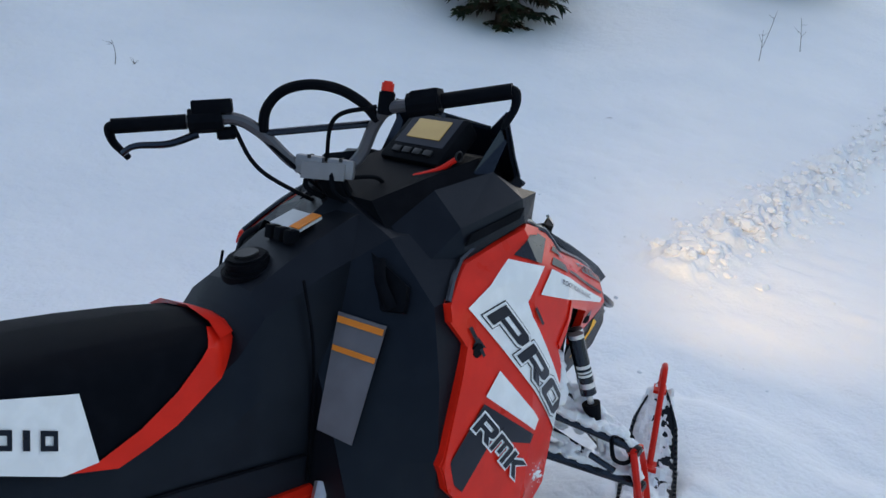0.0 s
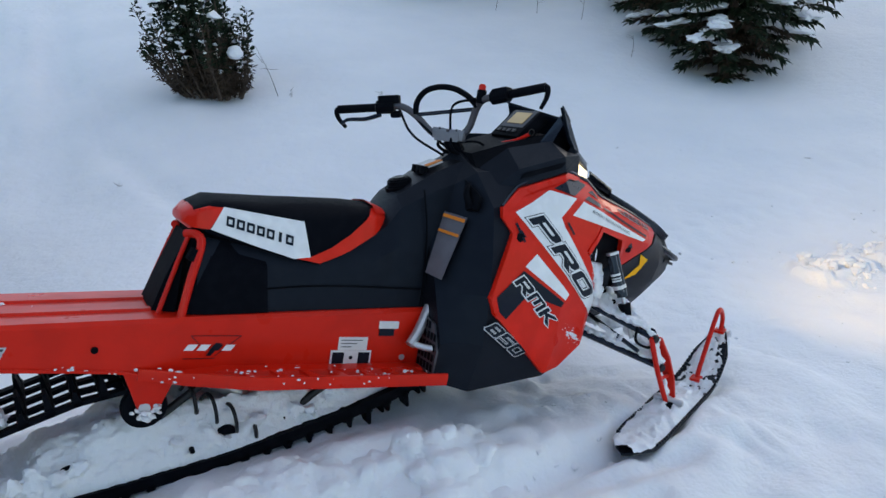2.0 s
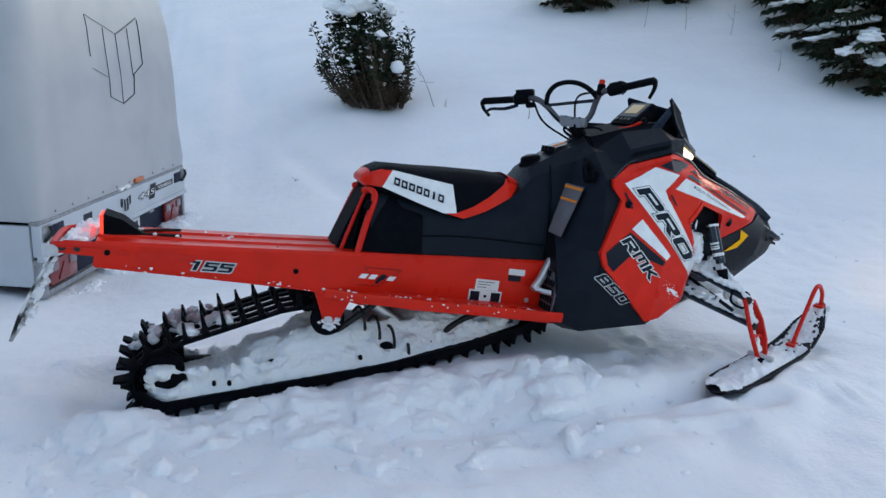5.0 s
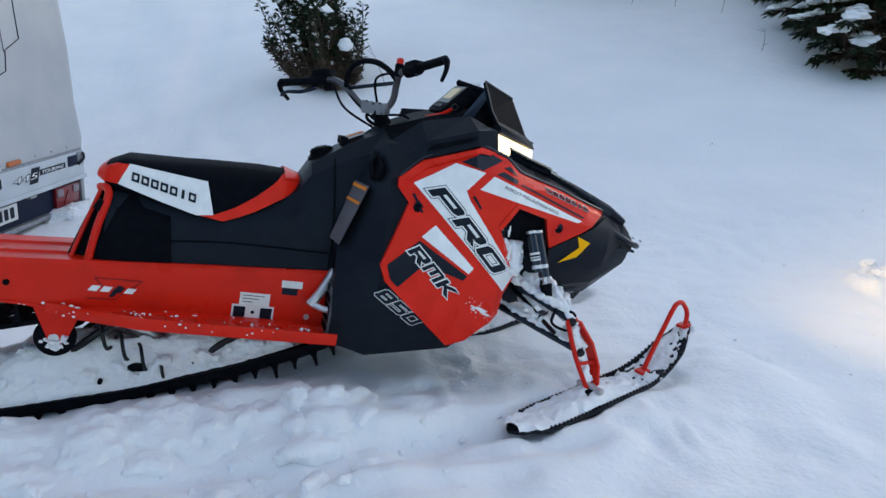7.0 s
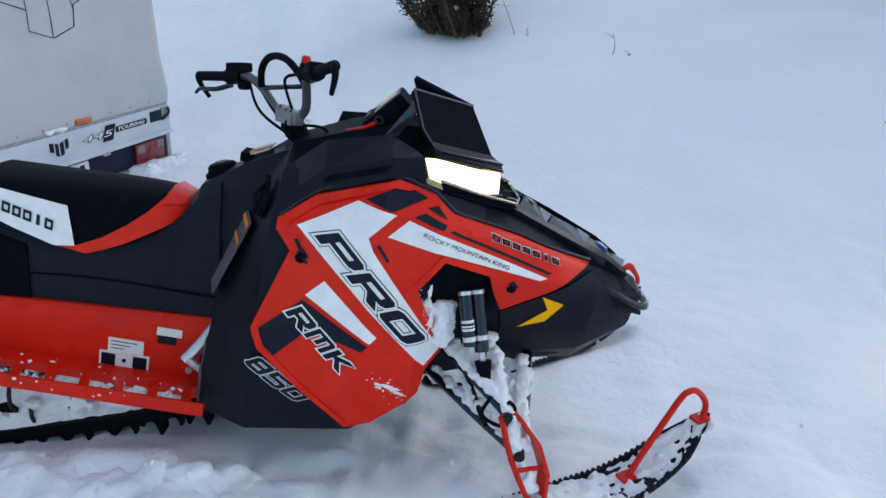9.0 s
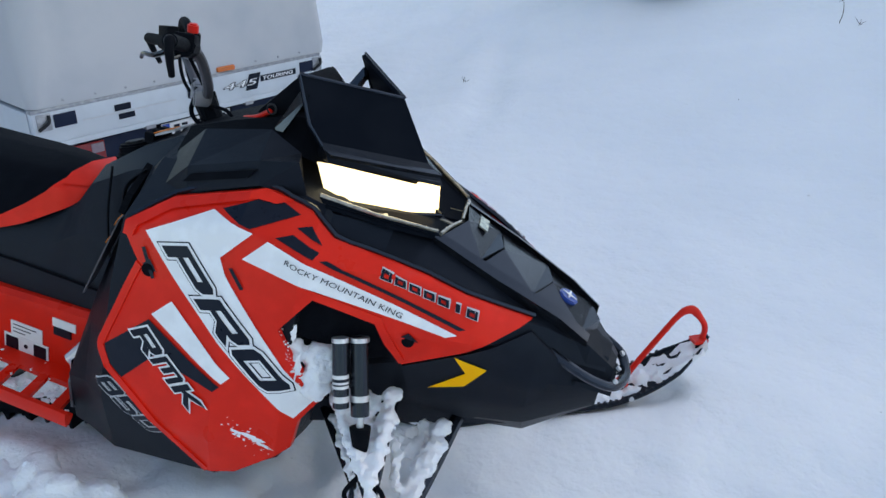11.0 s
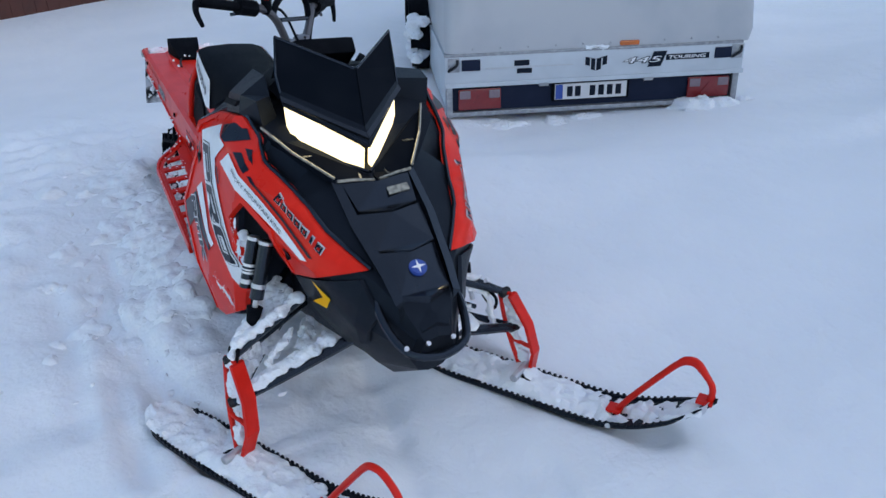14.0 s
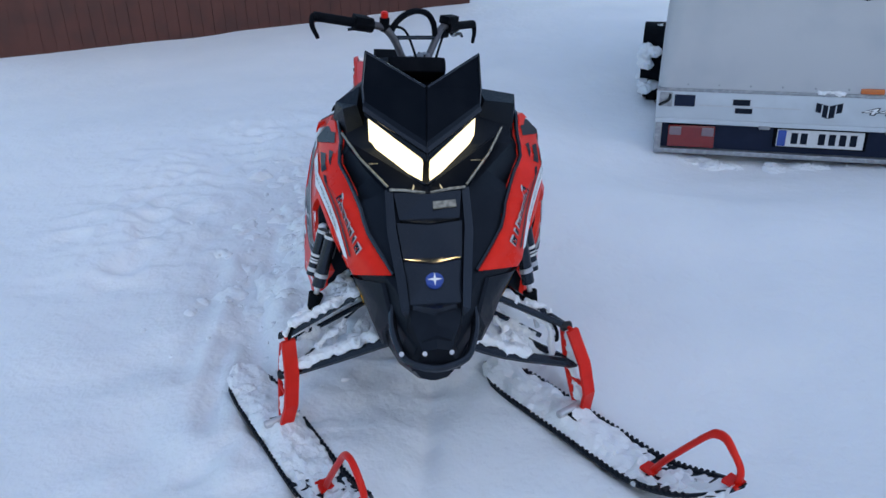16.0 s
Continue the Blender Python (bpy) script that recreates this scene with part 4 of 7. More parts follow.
# steering: the bar is turned to the left
L_END, R_END, CLAMP = Vector((1.194, 0.274, 1.034)), Vector((1.706, -0.359, 1.215)), Vector((1.560, 0.012, 0.998))
L_BEND, R_BEND = Vector((1.388, 0.125, 1.082)), Vector((1.603, -0.120, 1.148))
steering = sp("handlebar", tube(bmesh.new(), [L_END, L_BEND + (L_END - L_BEND) * 0.30, L_BEND, (1.442, 0.098, 1.058), (1.500, 0.064, 1.006), (1.535, 0.040, 0.993), (1.582, -0.018, 1.003), (1.606, -0.045, 1.040), (1.604, -0.078, 1.108), R_BEND, R_BEND + (R_END - R_BEND) * 0.30, R_END], 0.0138, 10, 5), GREY_TUBE, label="grey tubular handlebar turned to the left")
sp("crossbar", tube(bmesh.new(), [(1.446, 0.090, 1.060), (1.602, -0.066, 1.110)], 0.008, 8, 1), GLOSS, steering)
sp("mountain_strap", tube(bmesh.new(), [(1.440, 0.092, 1.062), (1.436, 0.084, 1.110), (1.452, 0.058, 1.152), (1.486, 0.016, 1.174), (1.528, -0.030, 1.174), (1.568, -0.070, 1.152), (1.600, -0.092, 1.120)], 0.0115, 10, 6), RUBBER, steering, "black looped grab strap")
sp("riser", loft(bmesh.new(), [[CLAMP + Vector(q) for q in ((-0.02, 0.045, -0.02), (0.04, -0.03, -0.015), (0.045, -0.03, 0.018), (-0.02, 0.045, 0.016), )], [CLAMP + Vector(q) for q in ((-0.055, 0.02, -0.025), (0.005, -0.055, -0.02), (0.005, -0.055, 0.016), (-0.055, 0.02, 0.012))]]), BAR_CLAMP, steering, "grey bar clamp", sharp=10)
for q in (-0.9, 0.9):
    sp("clamp_half", box(bmesh.new(), -0.030, 0.030, -0.017, 0.017, -0.020, 0.022, 0.005), BAR_CLAMP, steering).matrix_basis = Matrix.Translation((CLAMP + Vector((-0.008 + 0.024 * q, -0.005 - 0.031 * q, 0.004))) * SIZE) @ Euler((0, 0, radians(-52))).to_matrix().to_4x4()
    for e in (-0.012, 0.012):
        sp("bolt", disc(bmesh.new(), CLAMP + Vector((-0.008 + 0.024 * q + e, -0.005 - 0.031 * q + e * 0.8, 0.024)), (0, 0, 1), 0.0045, 0.008, 8), DARK_STEEL, steering)
sp("steering_post", tube(bmesh.new(), [CLAMP + Vector((0, 0, -0.01)), (1.60, 0, 0.94), (1.64, 0, 0.88)], 0.030, 10, 3), RUBBER, steering)
for end, bend, out in ((L_END, L_BEND, 1), (R_END, R_BEND, -1)):
    d = (end - bend).normalized()
    grip = sp("grip", tube(bmesh.new(), [end - d * 0.150, end - d * 0.09, end], 0.0165, 12, 2), RUBBER, steering, "black rubber grip with a hooked end")
    down = Vector((0.30 + 0.25 * out, 0.06, -1)).normalized()
    sp("grip_hook", tube(bmesh.new(), [end - d * 0.012, end + d * 0.006 + down * 0.004, end + d * 0.010 + down * 0.035, end - d * 0.008 + down * 0.075], (0.0135, 0.007), 10, 5), RUBBER, grip)
    block = sp("switch_block", tube(bmesh.new(), [end - d * 0.225, end - d * 0.155], 0.027, 10, 1), RUBBER, steering)
    if out > 0:
        sp("reservoir", box(bmesh.new(), -0.042, 0.042, -0.022, 0.022, -0.016, 0.014, 0.005), RUBBER, block).matrix_basis = Matrix.Translation((end - d * 0.20 + Vector((0, 0, 0.030))) * SIZE) @ d.to_track_quat("X", "Z").to_matrix().to_4x4()
        sp("brake_lever", tube(bmesh.new(), [end - d * 0.175 + Vector((0, 0, -0.028)), end - d * 0.13 + Vector((-0.02, -0.01, -0.046)), end - d * 0.07 + Vector((-0.03, -0.015, -0.046)), end - d * 0.045 + Vector((-0.03, -0.015, -0.060))], (0.009, 0.006), 8, 5), GLOSS, block, "black brake lever")
        sp("knob", disc(bmesh.new(), end - d * 0.235 + Vector((0, 0, -0.03)), d, 0.014, 0.04, 12, 0.003), RUBBER, block)
    else:
        sp("throttle_block", box(bmesh.new(), -0.032, 0.032, -0.024, 0.024, -0.020, 0.022, 0.006), RUBBER, block).matrix_basis = Matrix.Translation((end - d * 0.185 + Vector((0, 0, 0.006))) * SIZE) @ d.to_track_quat("X", "Z").to_matrix().to_4x4()
        sp("throttle_lever", tube(bmesh.new(), [end - d * 0.165 + Vector((0, 0, -0.02)), end - d * 0.13 + Vector((-0.02, 0, -0.035))], 0.006, 8, 2), GLOSS, block)
        stop = sp("stop_switch", disc(bmesh.new(), R_BEND + Vector((-0.005, 0.008, 0.010)), (0, 0, 1), 0.018, 0.05, 12, 0.003), RUBBER, steering)
        sp("stop_button", disc(bmesh.new(), R_BEND + Vector((-0.006, 0.008, 0.043)), (0, 0, 1), 0.0135, 0.026, 14, 0.004), RED_TUBE, stop, "red stop button")
for a, b, c in ((L_BEND + Vector((0.02, 0, 0)), (1.50, 0.05, 0.995), (1.60, 0.03, 0.93)), (R_BEND + Vector((-0.02, 0.02, 0)), (1.53, -0.03, 1.11), (1.565, 0.02, 1.0)), (L_BEND + Vector((0, 0.01, -0.01)), (1.445, 0.10, 0.98), (1.58, 0.06, 0.915)), (CLAMP + Vector((0.02, -0.02, -0.02)), (1.66, -0.04, 0.99), (1.70, -0.05, 0.965))):
    sp("cable", tube(bmesh.new(), [a, b, c], 0.005, 6, 8), RUBBER, steering)
for k, (dx, dy) in enumerate(((-0.03, 0.03), (0.03, -0.035), (0.035, 0.02), (-0.01, -0.04))):
    sp("cable", tube(bmesh.new(), [CLAMP + Vector((dx * 0.5, dy * 0.6, 0.01)), CLAMP + Vector((dx, dy, -0.04)), (1.600 + dx * 0.8, dy * 0.9, 0.93), (1.66 + 0.02 * k, dy, 0.90)], 0.0065, 6, 5), RUBBER, steering)

# seat: half sections from lower edge to crown
SEAT = (
    (0.572, ((0.030, 0.592), (0.075, 0.598), (0.080, 0.612), (0.050, 0.622), (0, 0.626))),
    (0.605, ((0.060, 0.570), (0.118, 0.585), (0.118, 0.640), (0.080, 0.652), (0, 0.656))),
    (0.660, ((0.080, 0.540), (0.150, 0.572), (0.142, 0.664), (0.100, 0.678), (0, 0.684))),
    (0.800, ((0.090, 0.510), (0.165, 0.545), (0.150, 0.660), (0.100, 0.684), (0, 0.692))),
    (0.930, ((0.090, 0.480), (0.175, 0.515), (0.155, 0.645), (0.100, 0.690), (0, 0.703))),
    (1.020, ((0.090, 0.470), (0.172, 0.500), (0.152, 0.650), (0.100, 0.695), (0, 0.708))),
    (1.130, ((0.085, 0.500), (0.160, 0.548), (0.142, 0.665), (0.092, 0.700), (0, 0.714))),
    (1.232, ((0.060, 0.565), (0.132, 0.612), (0.120, 0.680), (0.078, 0.702), (0, 0.712))),
    (1.290, ((0.030, 0.632), (0.082, 0.650), (0.075, 0.676), (0.045, 0.690), (0, 0.694))),
)


def seat_flank(x, z):
    x = min(max(x, SEAT[0][0]), SEAT[-1][0])
    for (a, A), (b, B) in zip(SEAT, SEAT[1:]):
        if x <= b:
            k = (x - a) / (b - a)
            s = [((1 - k) * p[0] + k * q[0], (1 - k) * p[1] + k * q[1]) for p, q in zip(A[1:], B[1:])]
            break
    return float(np.interp(z, [q[1] for q in s], [q[0] for q in s]))


bm = bmesh.new()
loft(bm, [[(x, -y, z) for y, z in s] + [(x, y, z) for y, z in s[-2::-1]] for x, s in SEAT])
seat = sp("seat", bm, CLOTH, label="black vinyl seat with white side panels and red edging", sharp=60)
tail_rings = []
for k, grow in ((-0.1, -0.004), (0.0, 0.003), (0.4, 0.004), (0.8, 0.004)):
    ring = [((1 - k) * p[0] + k * q[0] + grow, (1 - k) * p[1] + k * q[1]) for p, q in zip(SEAT[0][1], SEAT[1][1])]
    x = (1 - k) * SEAT[0][0] + k * SEAT[1][0]
    tail_rings.append([(x, -y, z + grow * (0.5 if j > 1 else -0.5)) for j, (y, z) in enumerate(ring)] + [(x, y, z + grow * 0.5) for y, z in ring[-2::-1]])
sp("seat_trim", loft(bmesh.new(), tail_rings), RED, seat, "red seat edging", sharp=60)
for side in (-1, 1):
    white = sp("seat_panel", drape(((0.682, 0.664), (0.648, 0.588), (0.800, 0.545), (0.925, 0.514), (0.985, 0.522), (0.952, 0.640)), side, 0.008, step=0.03, skin=seat_flank), WHITE, seat, "white vinyl seat side")
    sp("seat_trim", drape(((0.573, 0.600), (0.588, 0.630), (0.606, 0.645), (0.640, 0.660), (0.682, 0.662), (0.646, 0.587), (0.600, 0.586)), side, 0.006, step=0.008, skin=seat_flank), RED, seat, "red seat edging")
    sp("seat_trim", drape(((0.928, 0.516), (0.985, 0.522), (1.060, 0.558), (1.130, 0.608), (1.185, 0.656), (1.222, 0.700), (1.262, 0.696), (1.289, 0.678), (1.289, 0.650), (1.232, 0.612), (1.180, 0.580), (1.130, 0.550), (1.075, 0.524), (1.020, 0.502)), side, 0.0065, step=0.012, skin=seat_flank), RED, seat, "red seat edging")
    for k in range(7):
        a = 0.012 + k / 7
        x0, z0, w = 0.690 + 0.232 * a, 0.606 - 0.050 * a, 0.026
        sp("brand_mark", mark_frame(lambda u, v: (x0 + w * u, z0 - 0.0055 * u + 0.032 * v), side, 0.011, k == 5, seat_flank), DECAL, white)
rings = []
for x in (1.226, 1.240, 1.256, 1.272, 1.285, 1.294, 1.299):
    k = min(1.0, (x - 1.232) / 0.058)
    half = [((1 - k) * p[0] + k * q[0], (1 - k) * p[1] + k * q[1]) for p, q in zip(SEAT[-2][1], SEAT[-1][1])][2:]
    grow = 0.007 if x < 1.29 else -0.002 - 1.2 * (x - 1.29)
    rings.append([(x, -y - grow, z + grow) for y, z in half] + [(x, y + grow, z + grow) for y, z in half[-2::-1]])
sp("seat_trim", loft(bmesh.new(), rings, caps=False, closed=False), RED, seat, "red seat edging", sharp=60)
sp("seat_base", loft(bmesh.new(), [[(0.60, -0.10, 0.44), (0.60, -0.10, 0.59), (0.60, 0.10, 0.59), (0.60, 0.10, 0.44)], [(0.70, -0.14, 0.32), (0.70, -0.13, 0.56), (0.70, 0.13, 0.56), (0.70, 0.14, 0.32)], [(1.05, -0.15, 0.34), (1.05, -0.13, 0.52), (1.05, 0.13, 0.52), (1.05, 0.15, 0.34)]]), RUBBER, seat)
bag = sp("seat_bag", loft(bmesh.new(), [[(0.575, -0.165, 0.312), (0.615, -0.15, 0.50), (0.62, -0.10, 0.56), (0.62, 0.10, 0.56), (0.615, 0.15, 0.50), (0.575, 0.165, 0.312)], [(0.70, -0.178, 0.312), (0.70, -0.172, 0.50), (0.70, -0.12, 0.56), (0.70, 0.12, 0.56), (0.70, 0.172, 0.50), (0.70, 0.178, 0.312)], [(0.86, -0.178, 0.318), (0.84, -0.174, 0.48), (0.83, -0.12, 0.54), (0.83, 0.12, 0.54), (0.84, 0.174, 0.48), (0.86, 0.178, 0.318)]]), CLOTH, label="black cloth bag under the seat")
for side in (-1, 1):
    sp("seat_frame", tube(bmesh.new(), [(0.578, side * 0.176, 0.305), (0.598, side * 0.172, 0.43), (0.622, side * 0.155, 0.535), (0.612, side * 0.13, 0.565), (0.585, side * 0.09, 0.560)], 0.014, 10, 4), RED_TUBE, label="red tubular seat support")
    sp("seat_frame", tube(bmesh.new(), [(0.515, side * 0.130, 0.300), (0.565, side * 0.110, 0.47), (0.592, side * 0.10, 0.555)], 0.008, 10, 3), RED_TUBE, label="red tubular seat support")
    sp("frame_clip", tube(bmesh.new(), [(0.592, side * 0.158, 0.485), (0.610, side * 0.152, 0.52)], 0.019, 10, 1), RUBBER)
sp("tail_bag", loft(bmesh.new(), [[(0.50, -0.10, 0.305), (0.50, 0.10, 0.305), (0.53, 0.09, 0.40), (0.53, -0.09, 0.40)], [(0.57, -0.12, 0.305), (0.57, 0.12, 0.305), (0.59, 0.09, 0.56), (0.59, -0.09, 0.56)]]), RUBBER)

# tunnel: an open red channel over the track
TUNNEL = ((-0.425, 0.150, 0.243), (0.10, 0.142, 0.275), (0.40, 0.134, 0.295), (0.52, 0.112, 0.303), (0.62, 0.096, 0.310), (1.00, 0.090, 0.335), (1.53, 0.080, 0.368))
rings = []
for x, lo, hi in TUNNEL:
    outer = [(-0.206, lo), (-0.206, hi - 0.012), (-0.190, hi), (-0.10, hi), (-0.09, hi + 0.008), (-0.06, hi + 0.008), (-0.05, hi), (0.05, hi), (0.06, hi + 0.008), (0.09, hi + 0.008), (0.10, hi), (0.190, hi), (0.206, hi - 0.012), (0.206, lo)]
    inner = [(y * 0.965, z - 0.012 if z > lo else z) for y, z in outer[::-1]]
    rings.append([(x, y, z) for y, z in outer + inner])
tunnel = sp("tunnel", loft(bmesh.new(), rings), RED_PAINT, label="long red painted tunnel", sharp=25)
for side in (-1, 1):
    y = side * 0.2085
    sp("tunnel_flange", tube(bmesh.new(), [(-0.42, side * 0.208, 0.150), (0.10, side * 0.208, 0.142), (0.40, side * 0.208, 0.134), (0.50, side * 0.214, 0.116), (0.62, side * 0.225, 0.096)], 0.006, 6, 2), RED_PAINT, tunnel)
    for j, (x0, x1, z0, z1) in enumerate(((-0.35, -0.30, 0.198, 0.214), (-0.28, -0.23, 0.200, 0.216), (-0.20, -0.06, 0.198, 0.226))):
        sp("pressed_slot", box(bmesh.new(), x0, x1, y - 0.001, y + 0.001, z0, z1), RED_TUBE, tunnel, smooth=False)
    for edge, mat, lift, words in ((0.0050, GREY_DECAL, 0.0006, "silver edge of the number 155"), (0.0, DECAL, 0.0020, "black number 155")):
        bm = bmesh.new()
        for k, outline in enumerate(plates("155", (-0.092, 0.170), (0.076, 0.173), (0.014, 0.036), edge, 0.12, side > 0)):
            bm.faces.new([bm.verts.new((q.x, side * (0.2085 + lift + 0.0001 * k), q.y)) for q in outline])
        sp("lettering", bm, mat, tunnel, words, smooth=False)
    for k in range(4):
        x0 = 0.590 + 0.040 * k
        tilt = 0.014 if side < 0 else -0.014
        sp("brand_mark", slab(bmesh.new(), [(x0, y, 0.204), (x0 + 0.030, y, 0.204), (x0 + 0.030 + tilt, y, 0.224), (x0 + tilt, y, 0.224)], (0, side * 0.0015, 0)), WHITE if k != 2 else DECAL, tunnel, smooth=False)
    sp("brand_mark", slab(bmesh.new(), [(0.662, y, 0.188), (0.676, y, 0.186), (0.708, y, 0.228), (0.690, y, 0.230)], (0, side * 0.002, 0)), DECAL, tunnel, smooth=False)
    for a, b in (((0.61, 0.252), (0.77, 0.254)), ((0.61, 0.252), (0.64, 0.222)), ((0.77, 0.254), (0.69, 0.186)), ((0.59, 0.176), (0.69, 0.178))):
        sp("thin_line", tube(bmesh.new(), [(a[0], y, a[1]), (b[0], y, b[1])], 0.0012, 4, 1), DECAL, tunnel)
    notice = sp("notice_label", box(bmesh.new(), 1.115, 1.225, y - 0.0015, y + 0.0015, 0.205, 0.252), LABEL_WHITE, tunnel, "white notice label", smooth=False)
    sp("notice_foot", box(bmesh.new(), 1.090, 1.245, y - 0.0015, y + 0.0015, 0.150, 0.204), LABEL_WHITE, notice, smooth=False)
    for x0, x1 in ((1.097, 1.140), (1.195, 1.238)):
        sp("printed_square", box(bmesh.new(), x0, x1, y - 0.003, y + 0.003, 0.157, 0.197), DECAL, notice, smooth=False)
    sp("printed_dot", disc(bmesh.new(), (1.167, y, 0.178), (0, 1, 0), 0.007, 0.006, 10), DECAL, notice)
    for k in range(3):
        sp("printed_line", box(bmesh.new(), 1.124, 1.205 - 0.02 * k, y - 0.0025, y + 0.0025, 0.240 - 0.012 * k, 0.2425 - 0.012 * k), DECAL, notice, smooth=False)
    tag = sp("notice_label", box(bmesh.new(), 1.262, 1.340, y - 0.0015, y + 0.0015, 0.285, 0.312), LABEL_WHITE, tunnel, "small white notice label", smooth=False)
    sp("printed_square", box(bmesh.new(), 1.266, 1.324, y - 0.0025, y + 0.0025, 0.258, 0.283), DECAL, tag, smooth=False)
    for x, z in ((1.37, 0.178), (0.33, 0.205), (-0.38, 0.205)):
        sp("rivet", disc(bmesh.new(), (x, y, z), (0, 1, 0), 0.011, 0.008, 12, 0.002), STEEL if x > 1 else RUBBER, tunnel)
    # running board: an inner shelf and a tall outer rail with slanting bars between
    def board_z(x):
        return float(np.interp(x, (0.46, 0.58, 0.72, 1.47), (0.122, 0.124, 0.140, 0.144)))

    def board_y(x):
        return float(np.interp(x, (0.46, 0.52, 0.62, 0.70, 0.78, 1.47), (0.214, 0.236, 0.300, 0.352, 0.384, 0.390)))
    board = sp("running_board", loft(bmesh.new(), [[(x, side * 0.206, board_z(x) + 0.014), (x, side * w, board_z(x) + 0.012), (x, side * w, board_z(x)), (x, side * 0.206, board_z(x))] for x, w in ((0.47, 0.216), (0.58, 0.250), (0.72, 0.262), (1.10, 0.262), (1.47, 0.262))]), RED_PAINT, label="red slotted running board")
    line = [0.46 + 1.005 * k / 24 for k in range(25)]
    sp("board_edge", loft(bmesh.new(), [[(x, side * (board_y(x) - q), board_z(x) + h) for q, h in ((0.024, 0.010), (0.024, 0.016), (0.010, 0.018), (0.006, 0.024 + 0.006 * min(1, (x - 0.46) / 0.2)), (-0.004, 0.024 + 0.006 * min(1, (x - 0.46) / 0.2)), (-0.006, 0.012), (-0.002, -0.012), (0.010, -0.012))] for x in line]), RED_PAINT, board, sharp=40)
    for k in range(8):
        x0 = 0.655 + 0.102 * k
        z0, w = board_z(x0), board_y(x0 + 0.03) - 0.018
        bar = slab(bmesh.new(), [(x0, side * 0.255, z0 + 0.013), (x0 + 0.026, side * 0.255, z0 + 0.013), (x0 + 0.056, side * w, z0 + 0.015), (x0 + 0.026, side * w, z0 + 0.015)], (0, 0, -0.012))
        sp("board_bar", bar, RED_PAINT, board, smooth=False)
    for x, y_, r in ((0.545, 0.236, 0.010), (0.600, 0.268, 0.013)):
        sp("board_hole", disc(bmesh.new(), (x, side * y_, board_z(x) + 0.014), (0, 0, 1), r, 0.003, 12), RUBBER, board)
    # foot rest: silver bar and grille
    sp("foot_bar", tube(bmesh.new(), [(1.452, side * 0.212, 0.372), (1.405, side * 0.245, 0.290), (1.368, side * 0.262, 0.240)], 0.019, 10, 3), STEEL, label="silver toe hold bar")
    sp("foot_bar", tube(bmesh.new(), [(1.372, side * 0.262, 0.248), (1.41, side * 0.29, 0.240), (1.45, side * 0.325, 0.242)], 0.012, 10, 3), STEEL, label="silver toe hold bar")
    grille = sp("foot_grille", slab(bmesh.new(), [(1.432, side * 0.212, 0.352), (1.432, side * 0.300, 0.330), (1.432, side * 0.345, 0.240), (1.432, side * 0.335, 0.150), (1.432, side * 0.212, 0.150)], (0.008, 0, 0)), GREY_TUBE, label="grey perforated foot grille", smooth=False)
    for k in range(5):
        for j in range(5):
            yy, z = 0.220 + 0.024 * k, 0.160 + 0.037 * j
            if z + 0.026 < 0.352 - 0.6 * max(0, yy - 0.25):
                sp("grille_hole", slab(bmesh.new(), [(1.431, side * yy, z), (1.431, side * (yy + 0.014), z), (1.431, side * (yy + 0.014), z + 0.026), (1.431, side * yy, z + 0.026)], (-0.002, 0, 0)), RUBBER, grille, smooth=False)
    # idler wheel under its red bracket
    sp("idler_bracket", slab(bmesh.new(), [(0.415, side * 0.205, 0.135), (0.575, side * 0.205, 0.110), (0.535, side * 0.195, 0.005), (0.505, side * 0.19, -0.018), (0.475, side * 0.19, 0.0)], (0, side * -0.014, 0)), RED_PAINT, label="red idler bracket")
    wheel = sp("idler_wheel", disc(bmesh.new(), (0.495, side * 0.168, 0.010), (0, 1, 0), 0.072, 0.024, 32, 0.006), RUBBER, label="black idler wheel")
    sp("wheel_hub", disc(bmesh.new(), (0.495, side * 0.186, 0.010), (0, 1, 0), 0.020, 0.02, 16, 0.003), STEEL, wheel)
# rear end: tail lamp pod, bumper and snow flap
pod = sp("tail_lamp_pod", loft(bmesh.new(), [[(-0.405, -0.085, 0.235), (-0.405, 0.085, 0.235), (-0.415, 0.085, 0.330), (-0.415, -0.085, 0.330)], [(-0.36, -0.085, 0.235), (-0.36, 0.085, 0.235), (-0.345, 0.075, 0.315), (-0.345, -0.075, 0.315)], [(-0.265, -0.06, 0.250), (-0.265, 0.06, 0.250), (-0.265, 0.05, 0.265), (-0.265, -0.05, 0.265)]]), RUBBER, label="black tail lamp pod")
sp("tail_lamp", slab(bmesh.new(), [(-0.408, -0.075, 0.250), (-0.408, 0.075, 0.250), (-0.417, 0.075, 0.322), (-0.417, -0.075, 0.322)], (-0.012, 0, 0)), TAIL, pod, "glowing red tail lamp")
for y in (-0.10, 0.10):
    sp("wire_clip", tube(bmesh.new(), [(-0.27, y * 0.4, 0.262), (-0.20, y * 0.6, 0.270), (-0.12, y * 0.7, 0.276)], 0.006, 6, 3), DARK_STEEL, tunnel)
sp("rear_bumper", tube(bmesh.new(), [(-0.40, -0.195, 0.225), (-0.50, -0.195, 0.222), (-0.565, -0.175, 0.210), (-0.575, 0, 0.205), (-0.565, 0.175, 0.210), (-0.50, 0.195, 0.222), (-0.40, 0.195, 0.225)], 0.014, 10, 4), RED_TUBE, label="red tubular rear bumper")
